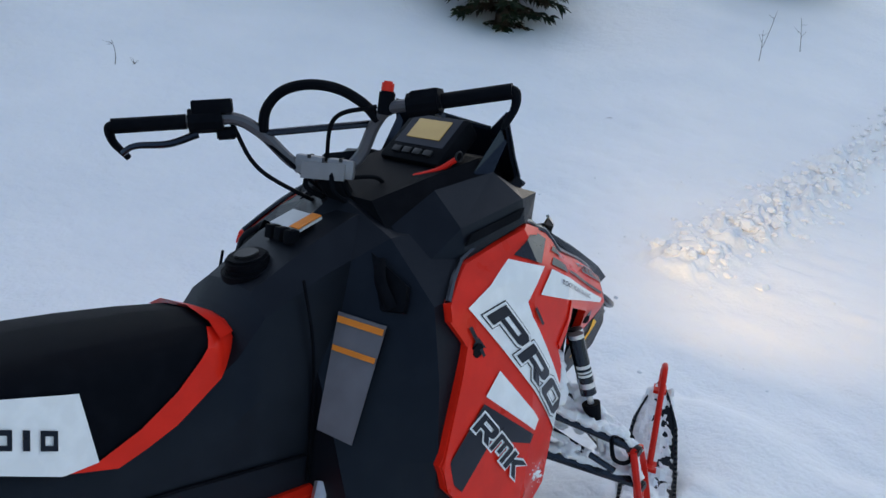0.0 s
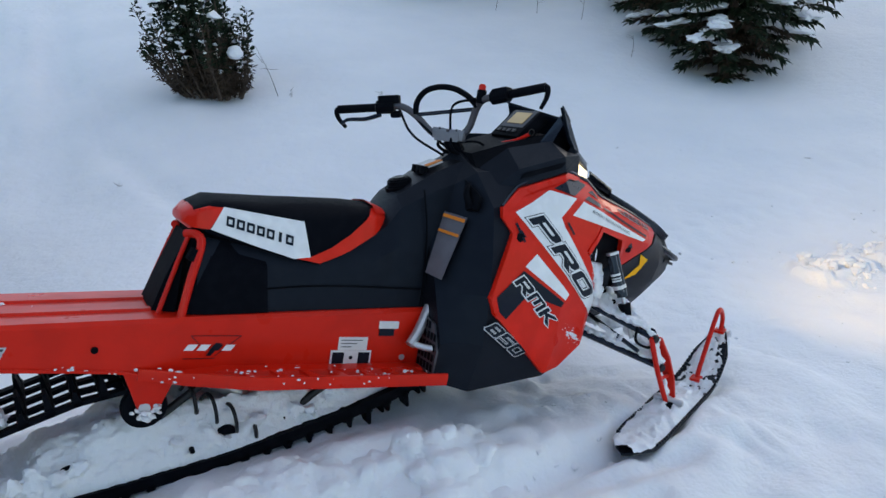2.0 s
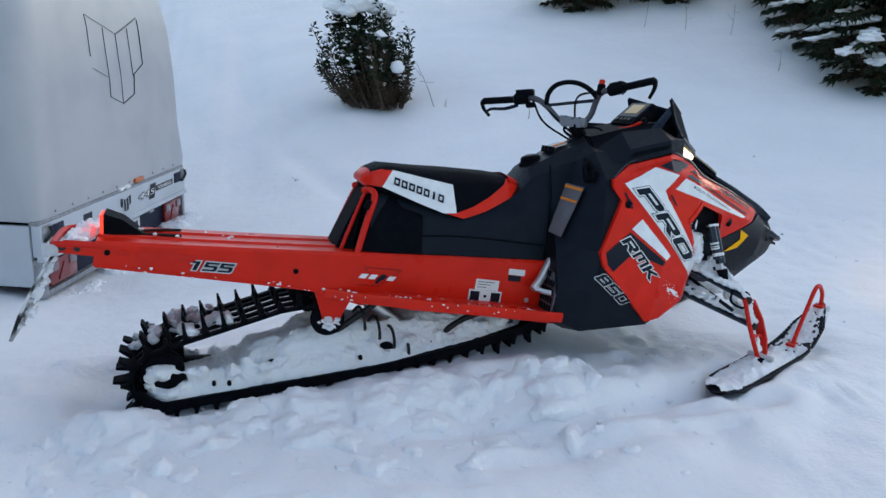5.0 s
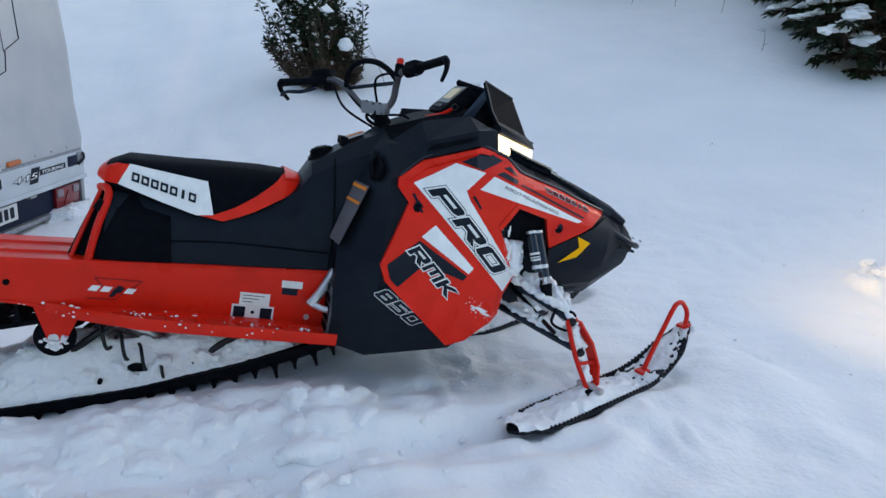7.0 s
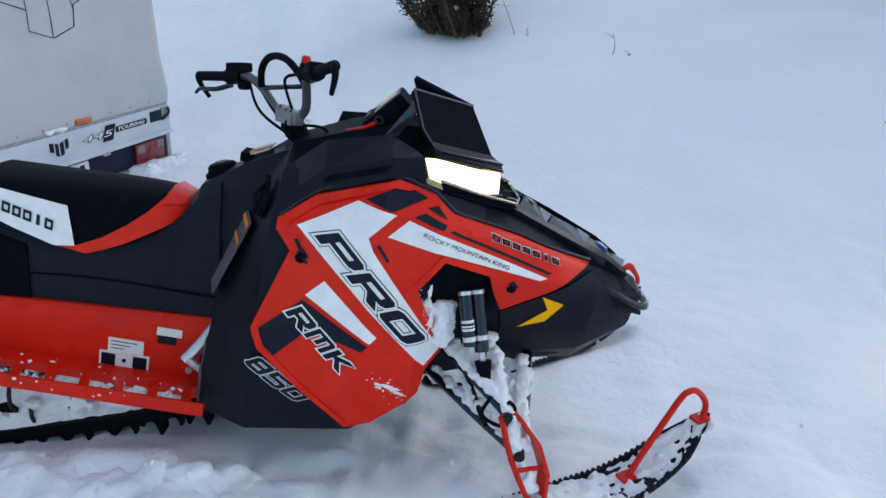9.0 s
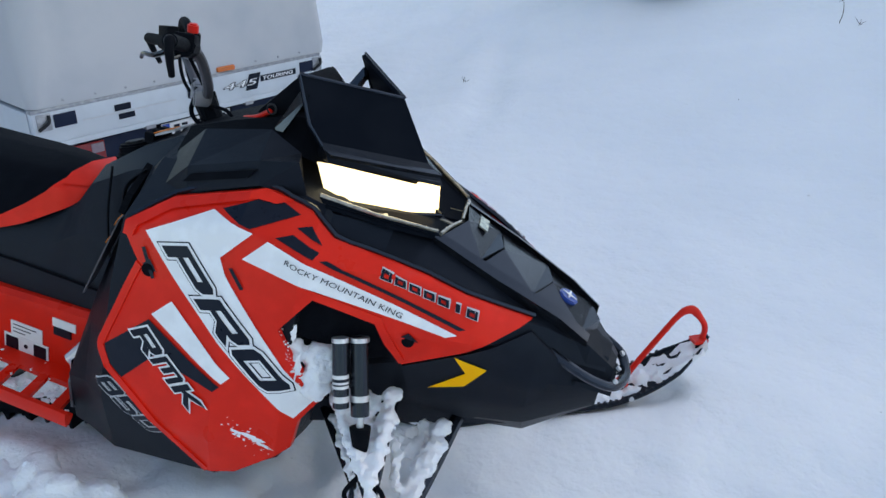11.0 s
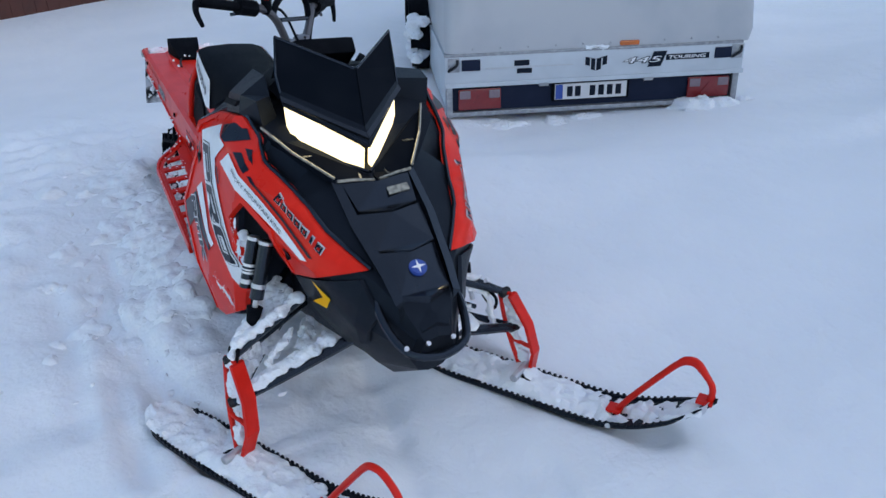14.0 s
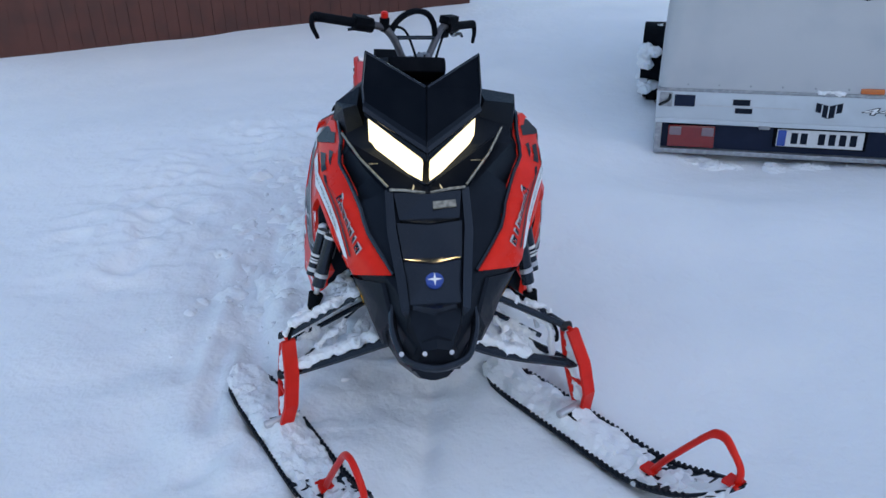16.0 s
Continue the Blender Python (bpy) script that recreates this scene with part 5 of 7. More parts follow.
for side in (-1, 1):
    plate = sp("rear_plate", slab(bmesh.new(), [(-0.42, side * 0.205, 0.240), (-0.42, side * 0.205, 0.185), (-0.56, side * 0.200, 0.185), (-0.575, side * 0.200, 0.205), (-0.53, side * 0.200, 0.235)], (0, side * -0.005, 0)), RED_PAINT, label="red rear side plate")
    for x, r in ((-0.535, 0.014), (-0.485, 0.012)):
        sp("plate_hole", disc(bmesh.new(), (x, side * 0.203, 0.208), (0, 1, 0), r, 0.005, 14), DARK_STEEL, plate)
    sp("bumper_cap", disc(bmesh.new(), (-0.568, side * 0.203, 0.192), (0, 1, 0), 0.022, 0.014, 18, 0.003), GREY_DECAL, plate)
bm = bmesh.new()
loft(bm, [[(x, y, z + 0.006 * math.cos(12 * y)) for y in (-0.19, -0.1, 0, 0.1, 0.19)] + [(x - 0.012, y, z - 0.004) for y in (0.19, 0.1, 0, -0.1, -0.19)] for x, z in ((-0.545, 0.20), (-0.580, 0.13), (-0.620, 0.03), (-0.650, -0.06), (-0.672, -0.165))])
sp("snow_flap", bm, FLAP, label="black rubber snow flap dusted with snow")

# track: belt bands, and a lug at every pitch
CENTRE, RADIUS = Vector((-0.122, -0.294)), 0.130
slope_top, slope_bot = math.atan2(0.235, 0.70), math.atan2(0.245, 1.0)
loop = []
a0, a1 = math.pi / 2 + slope_top, 1.5 * math.pi + slope_bot
for k in range(25):
    a = a0 + (a1 - a0) * k / 24
    loop.append(CENTRE + RADIUS * Vector((math.cos(a), math.sin(a))))
low = loop[-1]
loop += [low + Vector((t, t * math.tan(slope_bot))) for t in (0.3, 0.6, 0.85)]
loop += [Vector(q) for q in ((1.12, -0.095), (1.38, 0.008), (1.52, 0.080), (1.59, 0.165), (1.575, 0.245), (1.49, 0.295), (1.35, 0.31))]
loop += [Vector((0.60, 0.115)), Vector((0.30, 0.035))]
loop.append(loop[0])
dist = [0.0]
for a, b in zip(loop, loop[1:]):
    dist.append(dist[-1] + (b - a).length)


def belt(s):
    """Place and outward turn at s along the belt."""
    s %= dist[-1]
    for k in range(len(loop) - 1):
        if s <= dist[k + 1]:
            t = (s - dist[k]) / max(1e-6, dist[k + 1] - dist[k])
            d = (loop[k + 1] - loop[k]).normalized()
            return loop[k].lerp(loop[k + 1], t), d, Vector((-d.y, d.x)) * -1


steps, track = 150, sled
for y0, y1 in ((-0.016, 0.016), (-0.19, -0.155), (0.155, 0.19), (-0.103, -0.075), (0.075, 0.103)):
    rings = []
    for k in range(steps + 1):
        p, d, n = belt(dist[-1] * k / steps)
        q = p - n * (0.040 if n.y < -0.5 and abs(y0 + y1) > 0.2 else 0.014)
        rings.append([(p.x, y0, p.y), (p.x, y1, p.y), (q.x, y1, q.y), (q.x, y0, q.y)])
    bm = loft(bmesh.new(), rings, caps=False)
    if track is sled:
        track = sp("track", bm, RUBBER, label="black rubber drive track with tall snow-caked lugs")
    else:
        sp("belt_band", bm, RUBBER, track)


def lug_mesh(kind):
    bm = bmesh.new()
    box(bm, -0.014, 0.014, -0.19, 0.19, -0.012, 0.008)
    for y0, y1, h in (((-0.185, -0.110, 0.060), (-0.050, 0.050, 0.066), (0.110, 0.185, 0.060)) if kind else ((-0.135, -0.040, 0.066), (0.040, 0.135, 0.066), (-0.19, -0.165, 0.034), (0.165, 0.19, 0.034))):
        base = [(-0.011, y0), (0.011, y0), (0.011, y1), (-0.011, y1)]
        lo = [bm.verts.new((x, y, 0.004)) for x, y in base]
        mid = (y0 + y1) / 2
        hi = [bm.verts.new((x * 0.42 - 0.004, mid + (y - mid) * 0.78, h)) for x, y in base]
        bm.faces.new(hi)
        for k in range(4):
            bm.faces.new((lo[k], lo[(k + 1) % 4], hi[(k + 1) % 4], hi[k]))
    bmesh.ops.scale(bm, vec=(SIZE,) * 3, verts=bm.verts)
    bmesh.ops.recalc_face_normals(bm, faces=bm.faces)
    me = bpy.data.meshes.new("lug")
    bm.to_mesh(me)
    bm.free()
    me.materials.append(RUBBER)
    return me


lugs = (lug_mesh(0), lug_mesh(1))
count = round(dist[-1] / 0.078)
for k in range(count):
    p, d, n = belt(dist[-1] * (k + 0.5) / count)
    ob = new("lug", lugs[k % 2])
    ob.parent = track
    ob.matrix_basis = Matrix(((d.x, 0, n.x, p.x * SIZE), (0, 1, 0, 0), (d.y, 0, n.y, p.y * SIZE), (0, 0, 0, 1)))

# rear suspension inside the track
for side in (-1, 1):
    sp("slide_rail", tube(bmesh.new(), [(-0.12, side * 0.115, -0.30), (0.3, side * 0.115, -0.255), (0.98, side * 0.115, -0.10), (1.18, side * 0.115, -0.03), (1.36, side * 0.115, 0.06)], 0.016, 8, 3, flat=1.6), DARK_STEEL, label="dark slide rail")
    for x, z, r in ((-0.13, -0.278, 0.085), (0.30, -0.235, 0.045), (0.78, -0.125, 0.045)):
        for y in (0.09, 0.14):
            wheel = sp("bogie_wheel", disc(bmesh.new(), (x, side * y, z), (0, 1, 0), r, 0.022, 28, 0.005), RUBBER, label="black bogie wheel")
            sp("wheel_hub", disc(bmesh.new(), (x, side * (y + 0.008), z), (0, 1, 0), r * 0.35, 0.018, 16), STEEL, wheel)
    sp("torque_arm", tube(bmesh.new(), [(0.72, side * 0.13, 0.10), (0.64, side * 0.13, 0.03), (0.55, side * 0.11, -0.06)], 0.014, 8, 3), DARK_STEEL)
    sp("torque_arm", tube(bmesh.new(), [(1.30, side * 0.13, 0.12), (1.12, side * 0.13, 0.05), (0.98, side * 0.13, -0.07)], 0.014, 8, 3), DARK_STEEL)
sp("rear_shock", tube(bmesh.new(), [(0.66, -0.05, 0.09), (0.90, -0.05, -0.04)], 0.030, 14, 1), STEEL, label="silver rear shock absorber")
sp("shock_spring", tube(bmesh.new(), [(0.62 + 0.012 * k, -0.13 + 0.04 * math.cos(k * 1.05), 0.03 - 0.006 * k + 0.04 * math.sin(k * 1.05)) for k in range(26)], 0.007, 6, 2), DARK_STEEL)
# small black discs for the dark spots in the snow along the rails
for side in (-1, 1):
    for x, q in ((0.07, 0.080), (0.13, 0.066), (0.66, 0.085)):
        sp("rail_dot", disc(bmesh.new(), (x, side * 0.176, -0.405 + 0.245 * (x + 0.13) + q * 0.75), (0, 1, 0.1), 0.009, 0.02, 8), RUBBER)
sp("axle", tube(bmesh.new(), [(-0.13, -0.19, -0.265), (-0.13, 0.19, -0.265)], 0.012, 8, 1), STEEL)

# front suspension and skis
for side in (-1, 1):
    YAW = radians(26 if side < 0 else 31)
    top, foot = (Vector((2.350, -0.460, 0.330)), Vector((2.480, -0.470, 0.070))) if side < 0 else (Vector((2.375, 0.500, 0.375)), Vector((2.500, 0.555, 0.110)))
    low_ = top.lerp(foot, 0.45)
    for name, pts, r in (("lower_arm", [(2.10, side * 0.17, 0.315), (2.26, side * 0.33, 0.262), low_], 0.015), ("lower_arm", [(2.44, side * 0.10, 0.385), (2.43, side * 0.28, 0.302), low_], 0.018), ("upper_arm", [(2.10, side * 0.20, 0.44), top], 0.012), ("upper_arm", [(2.29, side * 0.20, 0.47), top], 0.012), ("tie_rod", [(2.20, side * 0.15, 0.38), (2.30, side * 0.44, 0.27)], 0.009)):
        sp(name, tube(bmesh.new(), pts, r, 8, 3), GLOSS, label="black tubular suspension arm" if "arm" in name else "")
    for at in (top, low_):
        sp("ball_joint", disc(bmesh.new(), at, (0, 1, 0.2), 0.017, 0.04, 14, 0.004), DARK_STEEL)
    hi, lo = Vector((2.205, side * 0.300 + (0.03 if side > 0 else 0), 0.640)), Vector((2.300, side * 0.392 + (0.03 if side > 0 else 0), 0.310))
    shock = sp("shock", tube(bmesh.new(), [hi, hi.lerp(lo, 0.52)], 0.022, 16, 1), GLOSS, label="silver and black front shock")
    sp("shock_rod", tube(bmesh.new(), [hi.lerp(lo, 0.5), lo], 0.009, 10, 1), STEEL, shock)
    sp("shock_boot", tube(bmesh.new(), [hi.lerp(lo, 0.60), hi.lerp(lo, 0.76)], (0.026, 0.018), 12, 1), RUBBER, shock)
    out = Vector((-0.036, side * 0.028, 0.0))
    can = sp("reservoir_can", tube(bmesh.new(), [hi.lerp(lo, 0.03) + out, hi.lerp(lo, 0.46) + out], 0.019, 16, 1), GLOSS, shock, "black reservoir can")
    for a, b in ((0.38, 0.42), (0.0, 0.03)):
        sp("can_band", tube(bmesh.new(), [hi.lerp(lo, a) + out, hi.lerp(lo, b) + out], 0.0202, 16, 1), STEEL, can)
        sp("shock_band", tube(bmesh.new(), [hi.lerp(lo, a), hi.lerp(lo, b)], 0.0235, 16, 1), STEEL, shock)
    for a, b, mat in ((0.24, 0.33, LABEL_WHITE), (0.265, 0.285, DECAL), (0.30, 0.31, DECAL)):
        sp("label_bar", tube(bmesh.new(), [hi.lerp(lo, a) + out, hi.lerp(lo, b) + out], 0.0194 if mat is LABEL_WHITE else 0.0199, 16, 1), mat, can)
    sp("brake_hose", tube(bmesh.new(), [lo + Vector((0.01, side * 0.03, 0.06)), lo + Vector((0.07, side * 0.05, 0.04)), lo + Vector((0.05, side * 0.06, -0.02)), lo + Vector((-0.02, side * 0.05, 0.0)), lo + Vector((0.0, side * 0.02, 0.05))], 0.006, 6, 6), RUBBER)
    # spindle: an open red forging
    ahead = Vector((math.cos(YAW), math.sin(YAW), 0.12)).normalized()
    across = Vector((-ahead.y, ahead.x, 0)).normalized()
    spindle = sp("spindle", loft(bmesh.new(), [[p + ahead * a_ + across * b_ for a_, b_ in ((-0.006, -0.024), (0.006, -0.024), (0.006, 0.024), (-0.006, 0.024))] for p in (top + ahead * 0.030, top.lerp(foot, 0.35) + ahead * 0.068, top.lerp(foot, 0.7) + ahead * 0.068, foot + ahead * 0.030)]), RED_TUBE, label="red forged ski spindle", sharp=20)
    for pts in ((top - ahead * 0.020, top.lerp(foot, 0.5) - ahead * 0.030, foot - ahead * 0.015), (top.lerp(foot, 0.62) - ahead * 0.03, top.lerp(foot, 0.66) + ahead * 0.06), (top - ahead * 0.02, top + ahead * 0.03)):
        sp("spindle_web", tube(bmesh.new(), pts, 0.008, 8, 2, flat=1.3), RED_TUBE, spindle)
    # ski, lying on the snow and steered to the left
    X = Vector((math.cos(YAW), math.sin(YAW), 0))
    X = (X - UP * X.dot(UP)).normalized()
    base = Matrix((X, UP.cross(X), UP)).transposed().to_4x4()
    base.translation = Vector((2.490, -0.472, 0.028) if side < 0 else (2.540, 0.520, 0.090)) + UP * -0.018

    def bend(s):
        return 0.02 * max(0.0, -(s + 0.30)) * 4 + (1.02 * (s - 0.25) ** 2 if s > 0.25 else 0.0)

    def wide(s):
        return 0.088 - 0.020 * max(0.0, -(s + 0.25)) * 4 - (0.26 * (s - 0.30) ** 2 if s > 0.30 else 0.0)
    ss = [-0.46 + 1.13 * k / 36 for k in range(37)]
    rings = []
    for s in ss:
        w, z, k = wide(s), bend(s), 0.020
        end_ = min(s - ss[0], ss[-1] - s)
        w *= math.sqrt(min(1.0, 0.015 + end_ / 0.13))
        thin = min(1.0, 0.30 + end_ / 0.10)
        prof = ((-w, z + 0.021), (-w - 0.003, z + 0.015), (-w, z + 0.006), (-0.4 * w, z), (-0.25 * w, z - k), (0.25 * w, z - k), (0.4 * w, z), (w, z + 0.006), (w + 0.003, z + 0.015), (w, z + 0.021), (w * 0.89, z + 0.021), (w * 0.86, z + 0.012), (-w * 0.86, z + 0.012), (-w * 0.89, z + 0.021))
        prof = [(y, z + 0.012 + (h - z - 0.012) * thin) for y, h in prof]
        rings.append([base @ Vector((s, y, h)) for y, h in prof])
    ski = sp("ski", loft(bmesh.new(), rings), PLASTIC, label="black plastic ski with a toothed edge and red loop")
    for e in (-1, 1):
        bm = bmesh.new()
        for k in range(40):
            s = -0.32 + 0.0215 * k
            w, z = wide(s) + 0.002, bend(s)
            slab(bm, [base @ Vector((s + q, e * w, z + h)) for q, h in ((0, 0.019), (0.012, 0.019), (0.010, 0.029), (0.002, 0.029))], base.to_3x3() @ Vector((0, -e * 0.010, 0)))
        sp("toothed_edge", bm, PLASTIC, ski, smooth=False)
    sp("ski_loop", tube(bmesh.new(), [base @ Vector(q) for q in ((0.352, 0, bend(0.352) + 0.012), (0.405, 0, 0.106), (0.490, 0, 0.222), (0.538, 0, 0.283), (0.566, 0, 0.298), (0.600, 0, 0.292), (0.640, 0, 0.252), (0.652, 0, 0.215), (0.642, 0, bend(0.64) + 0.012))], 0.0105, 10, 5), RED_TUBE, ski, "red tubular ski loop")
    for s in (0.357, 0.640):
        sp("loop_foot", slab(bmesh.new(), [base @ Vector((s - 0.03, -0.022, bend(s) + 0.018)), base @ Vector((s + 0.02, -0.022, bend(s) + 0.020)), base @ Vector((s + 0.02, 0.022, bend(s) + 0.020)), base @ Vector((s - 0.03, 0.022, bend(s) + 0.018))], UP * 0.012), RED_TUBE, ski)
    sp("ski_saddle", loft(bmesh.new(), [[base @ Vector((-0.10, y, h)) for y, h in ((-0.035, 0.016), (0.035, 0.016), (0.028, 0.030), (-0.028, 0.030))], [base @ Vector((0.0, y, h)) for y, h in ((-0.035, 0.016), (0.035, 0.016), (0.025, 0.070), (-0.025, 0.070))], [base @ Vector((0.09, y, h)) for y, h in ((-0.035, 0.016), (0.035, 0.016), (0.028, 0.030), (-0.028, 0.030))]]), RUBBER, ski)
    sp("ski_bolt", disc(bmesh.new(), base @ Vector((0.0, 0, 0.065)), base.to_3x3() @ Vector((0, 1, 0)), 0.014, 0.12, 12, 0.003), STEEL, ski)
    for s in (0.36,):
        sp("rivet", disc(bmesh.new(), base @ Vector((s, -wide(s) - 0.003, bend(s) + 0.018)), base.to_3x3() @ Vector((0, 1, 0)), 0.009, 0.006, 12), GREY_DECAL, ski)
    # snow caked on the ski
    bm = bmesh.new()
    rng = random.Random(5 + side)
    n, m_ = 96, 18
    grid = {}
    for i in range(n + 1):
        s = -0.44 + 1.09 * i / n
        for j in range(m_ + 1):
            y = (wide(s) - 0.006) * (2 * j / m_ - 1) * min(1.0, 0.4 + (s + 0.46) / 0.12)
            q = Vector((s * 9, y * 11, side * 7.0))
            h = 0.032 + 0.014 * noise.noise(q) + 0.012 * noise.noise(q * 2.7) + 0.010 * noise.noise(q * 6) - 0.016 * abs(2 * j / m_ - 1) ** 3
            if s > 0.10:
                h += min(1.0, (s - 0.10) / 0.2) * (-0.018 + 0.024 * noise.noise(q * 4.3))
            h += 0.034 * math.exp(-(s / 0.085) ** 2) * (1 - (2 * j / m_ - 1) ** 2) - 0.004
            grid[i, j] = (base @ Vector((s, y, bend(s) + 0.0125 + h * 0.9))) * SIZE, h
    vs = {k: bm.verts.new(v[0]) for k, v in grid.items()}
    for i in range(n):
        for j in range(m_):
            q = [(i, j), (i + 1, j), (i + 1, j + 1), (i, j + 1)]
            if max(grid[k][1] for k in q) > -0.004:
                bm.faces.new([vs[k] for k in q])
    cake = part("ski_snow", bm, CLUMP)
    cake.matrix_world = LEAN
    tagged(cake, "patchy wet snow caked on top of the ski", "snow", "snow on the sled", "stuff")


# ---- snow lying on the sled ----
def snow_heap(name, label, spots, seed, level=2, voxel=0.008, rough=0.55, start=None):
    """Clumps of snow, each (x, y, z, size) in the sled's axes, as one heap."""
    rng = random.Random(seed)
    bm = start or bmesh.new()
    for x, y, z, r in spots:
        lump(bm, Vector((x, y, z)) * SIZE, Vector((r * rng.uniform(0.9, 1.5), r * rng.uniform(0.8, 1.2), r * rng.uniform(0.7, 1.0))) * SIZE, rng, level, 0.4)
    ob = part(name, fused(bm, voxel, rough) if voxel else bm, CLUMP)
    ob.matrix_world = LEAN
    return tagged(ob, label, "snow", "snow on the sled", "stuff")


def along(a, b, n, r, rng, off=0.008):
    a, b = Vector(a), Vector(b)
    return [(*(a.lerp(b, (k + rng.random() * 0.7) / n) + Vector((rng.uniform(-1, 1) * r * 0.4, rng.uniform(-1, 1) * r * 0.4, off + rng.random() * r * 0.3))), r * rng.uniform(0.6, 1.15)) for k in range(n)]


rng = random.Random(11)
def bed_z(x):
    return -0.405 + 0.245 * (x + 0.13) + (0.14 * (x - 1.0) if x > 1.0 else 0)


def loaf(bm, x0, x1, half, low, high, seed):
    """A long bank of packed snow with a rounded back."""
    rings = []
    for i in range(91):
        x = x0 + (x1 - x0) * i / 90
        end_ = min(1.0, math.sqrt(max(0.0, min(i, 90 - i)) / 6 + 0.02))
        ring = []
        for j in range(25):
            a = math.pi * j / 24
            c, s_ = math.cos(a), math.sin(a)
            n_ = noise.noise(Vector((x * 7, c * 2.2, seed + s_ * 1.5))) + 0.5 * noise.noise(Vector((x * 17, c * 5, seed + 9 + s_ * 3)))
            y = -half * math.copysign(abs(c) ** 0.45, c) * (1 - 0.16 * s_ * max(0, n_)) * (0.6 + 0.4 * end_) + 0.0
            z = low(x) + (high(x) - low(x)) * end_ * s_ ** 0.7 * (1 + 0.30 * n_)
            ring.append(Vector((x, y, z)) * SIZE)
        rings.append(ring)
    return loft(bm, rings)


bm = bmesh.new()
loaf(bm, -0.19, 1.40, 0.176, lambda x: bed_z(x) - 0.01, lambda x: bed_z(x) + 0.085 + 0.03 * math.sin(4 * x), 3.0)
loaf(bm, 0.12, 1.42, 0.140, lambda x: bed_z(x) + 0.02, lambda x: float(np.interp(x, (0.1, 0.3, 0.42, 0.6, 0.9, 1.2, 1.42), (-0.20, -0.12, -0.05, 0.0, 0.045, 0.08, 0.10))), 21.0)
spots = []
for k in range(46):
    x = rng.uniform(-0.1, 1.3)
    spots.append((x, rng.choice((-1, -1, 1)) * rng.uniform(0.12, 0.17), bed_z(x) + rng.uniform(0.06, 0.13), rng.uniform(0.016, 0.034)))
for k in range(16):
    a = rng.uniform(0, 6.28)
    spots.append((-0.11 + 0.07 * math.cos(a), rng.choice((-1, -1, 1)) * rng.uniform(0.14, 0.175), -0.305 + 0.05 * math.sin(a), rng.uniform(0.02, 0.035)))
snow_heap("suspension_snow", "snow packed between the rails and the track", spots, 12, voxel=0.009, rough=0.28, start=bm)
spots = []
for k in range(16):
    p, d, n = belt(dist[-1] * rng.uniform(0.0, 0.07) * -1)
    spots.append((p.x + n.x * 0.02, rng.uniform(-0.17, 0.17), p.y + n.y * 0.02, rng.uniform(0.016, 0.036)))
for k in range(26):
    p, d, n = belt(dist[-1] * rng.uniform(0.0, 0.13))
    spots.append((p.x + n.x * 0.02, rng.uniform(-0.18, 0.18), p.y + n.y * 0.02, rng.uniform(0.010, 0.024)))
snow_heap("track_snow", "clods of snow caught between the track lugs", spots, 13)
spots = []
for side in (-1, 1):
    for a, b, n, r, off in (((2.14, 0.205, 0.31), (2.38, 0.44, 0.23), 38, 0.016, 0.010), ((2.42, 0.16, 0.375), (2.41, 0.44, 0.228), 44, 0.019, 0.012), ((2.14, 0.24, 0.428), (2.33, 0.445, 0.352), 44, 0.016, 0.010), ((2.29, 0.22, 0.462), (2.335, 0.44, 0.352), 40, 0.015, 0.010), ((2.32, 0.26, 0.37), (2.38, 0.36, 0.30), 8, 0.014, 0.0), ((2.22, 0.27, 0.335), (2.31, 0.42, 0.275), 14, 0.013, 0.0), ((2.345, 0.455, 0.35), (2.40, 0.46, 0.23), 9, 0.016, 0.0)):
        spots += along((a[0], side * a[1], a[2]), (b[0], side * b[1], b[2]), n, r, rng, off)
for side in (-1, 1):
    for (ax, ay, az), (bx, by, bz), (cx, cy, cz), n, r in (((2.13, 0.19, 0.315), (2.43, 0.15, 0.375), (2.40, 0.43, 0.225), 120, 0.019), ((2.14, 0.24, 0.435), (2.29, 0.23, 0.465), (2.33, 0.43, 0.36), 50, 0.013), ((2.055, 0.335, 0.60), (2.165, 0.285, 0.585), (2.125, 0.350, 0.435), 80, 0.019)):
        for k in range(n):
            u, v = rng.random(), rng.random()
            if u + v > 1:
                u, v = 1 - u, 1 - v
            p = Vector((ax + u * (bx - ax) + v * (cx - ax), side * (ay + u * (by - ay) + v * (cy - ay)), az + u * (bz - az) + v * (cz - az)))
            if side > 0:
                p += Vector((0.02, 0.055, 0.035)) * (v if r > 0.015 else 1.2 * v)
            if noise.noise(p * 14 + Vector((side * 5, 0, 0))) > -0.10:
                spots.append((p.x, p.y, p.z - 0.004, r * rng.uniform(0.7, 1.2)))
    top, foot = (Vector((2.350, -0.460, 0.330)), Vector((2.480, -0.470, 0.070))) if side < 0 else (Vector((2.375, 0.500, 0.375)), Vector((2.500, 0.555, 0.110)))
    for k in range(44):
        t, q = rng.uniform(0.03, 0.92), rng.uniform(-0.015, 0.035)
        p = top.lerp(foot, t) + Vector((math.cos(radians(28)), math.sin(radians(28)), 0.1)) * q
        spots.append((p.x, p.y, p.z, rng.uniform(0.008, 0.013)))
snow_heap("arm_snow", "snow caked on the front suspension arms", spots, 14, voxel=0.006, rough=0.36)
spots = along((-0.50, -0.17, 0.205), (-0.47, 0.17, 0.225), 22, 0.030, rng) + along((-0.56, -0.15, 0.20), (-0.62, -0.16, -0.10), 14, 0.016, rng, 0.0)
spots += [(-0.576 - 0.09 * t, rng.uniform(-0.18, 0.18), 0.18 - 0.33 * t, rng.uniform(0.006, 0.016)) for t in (rng.random() for _ in range(40))]
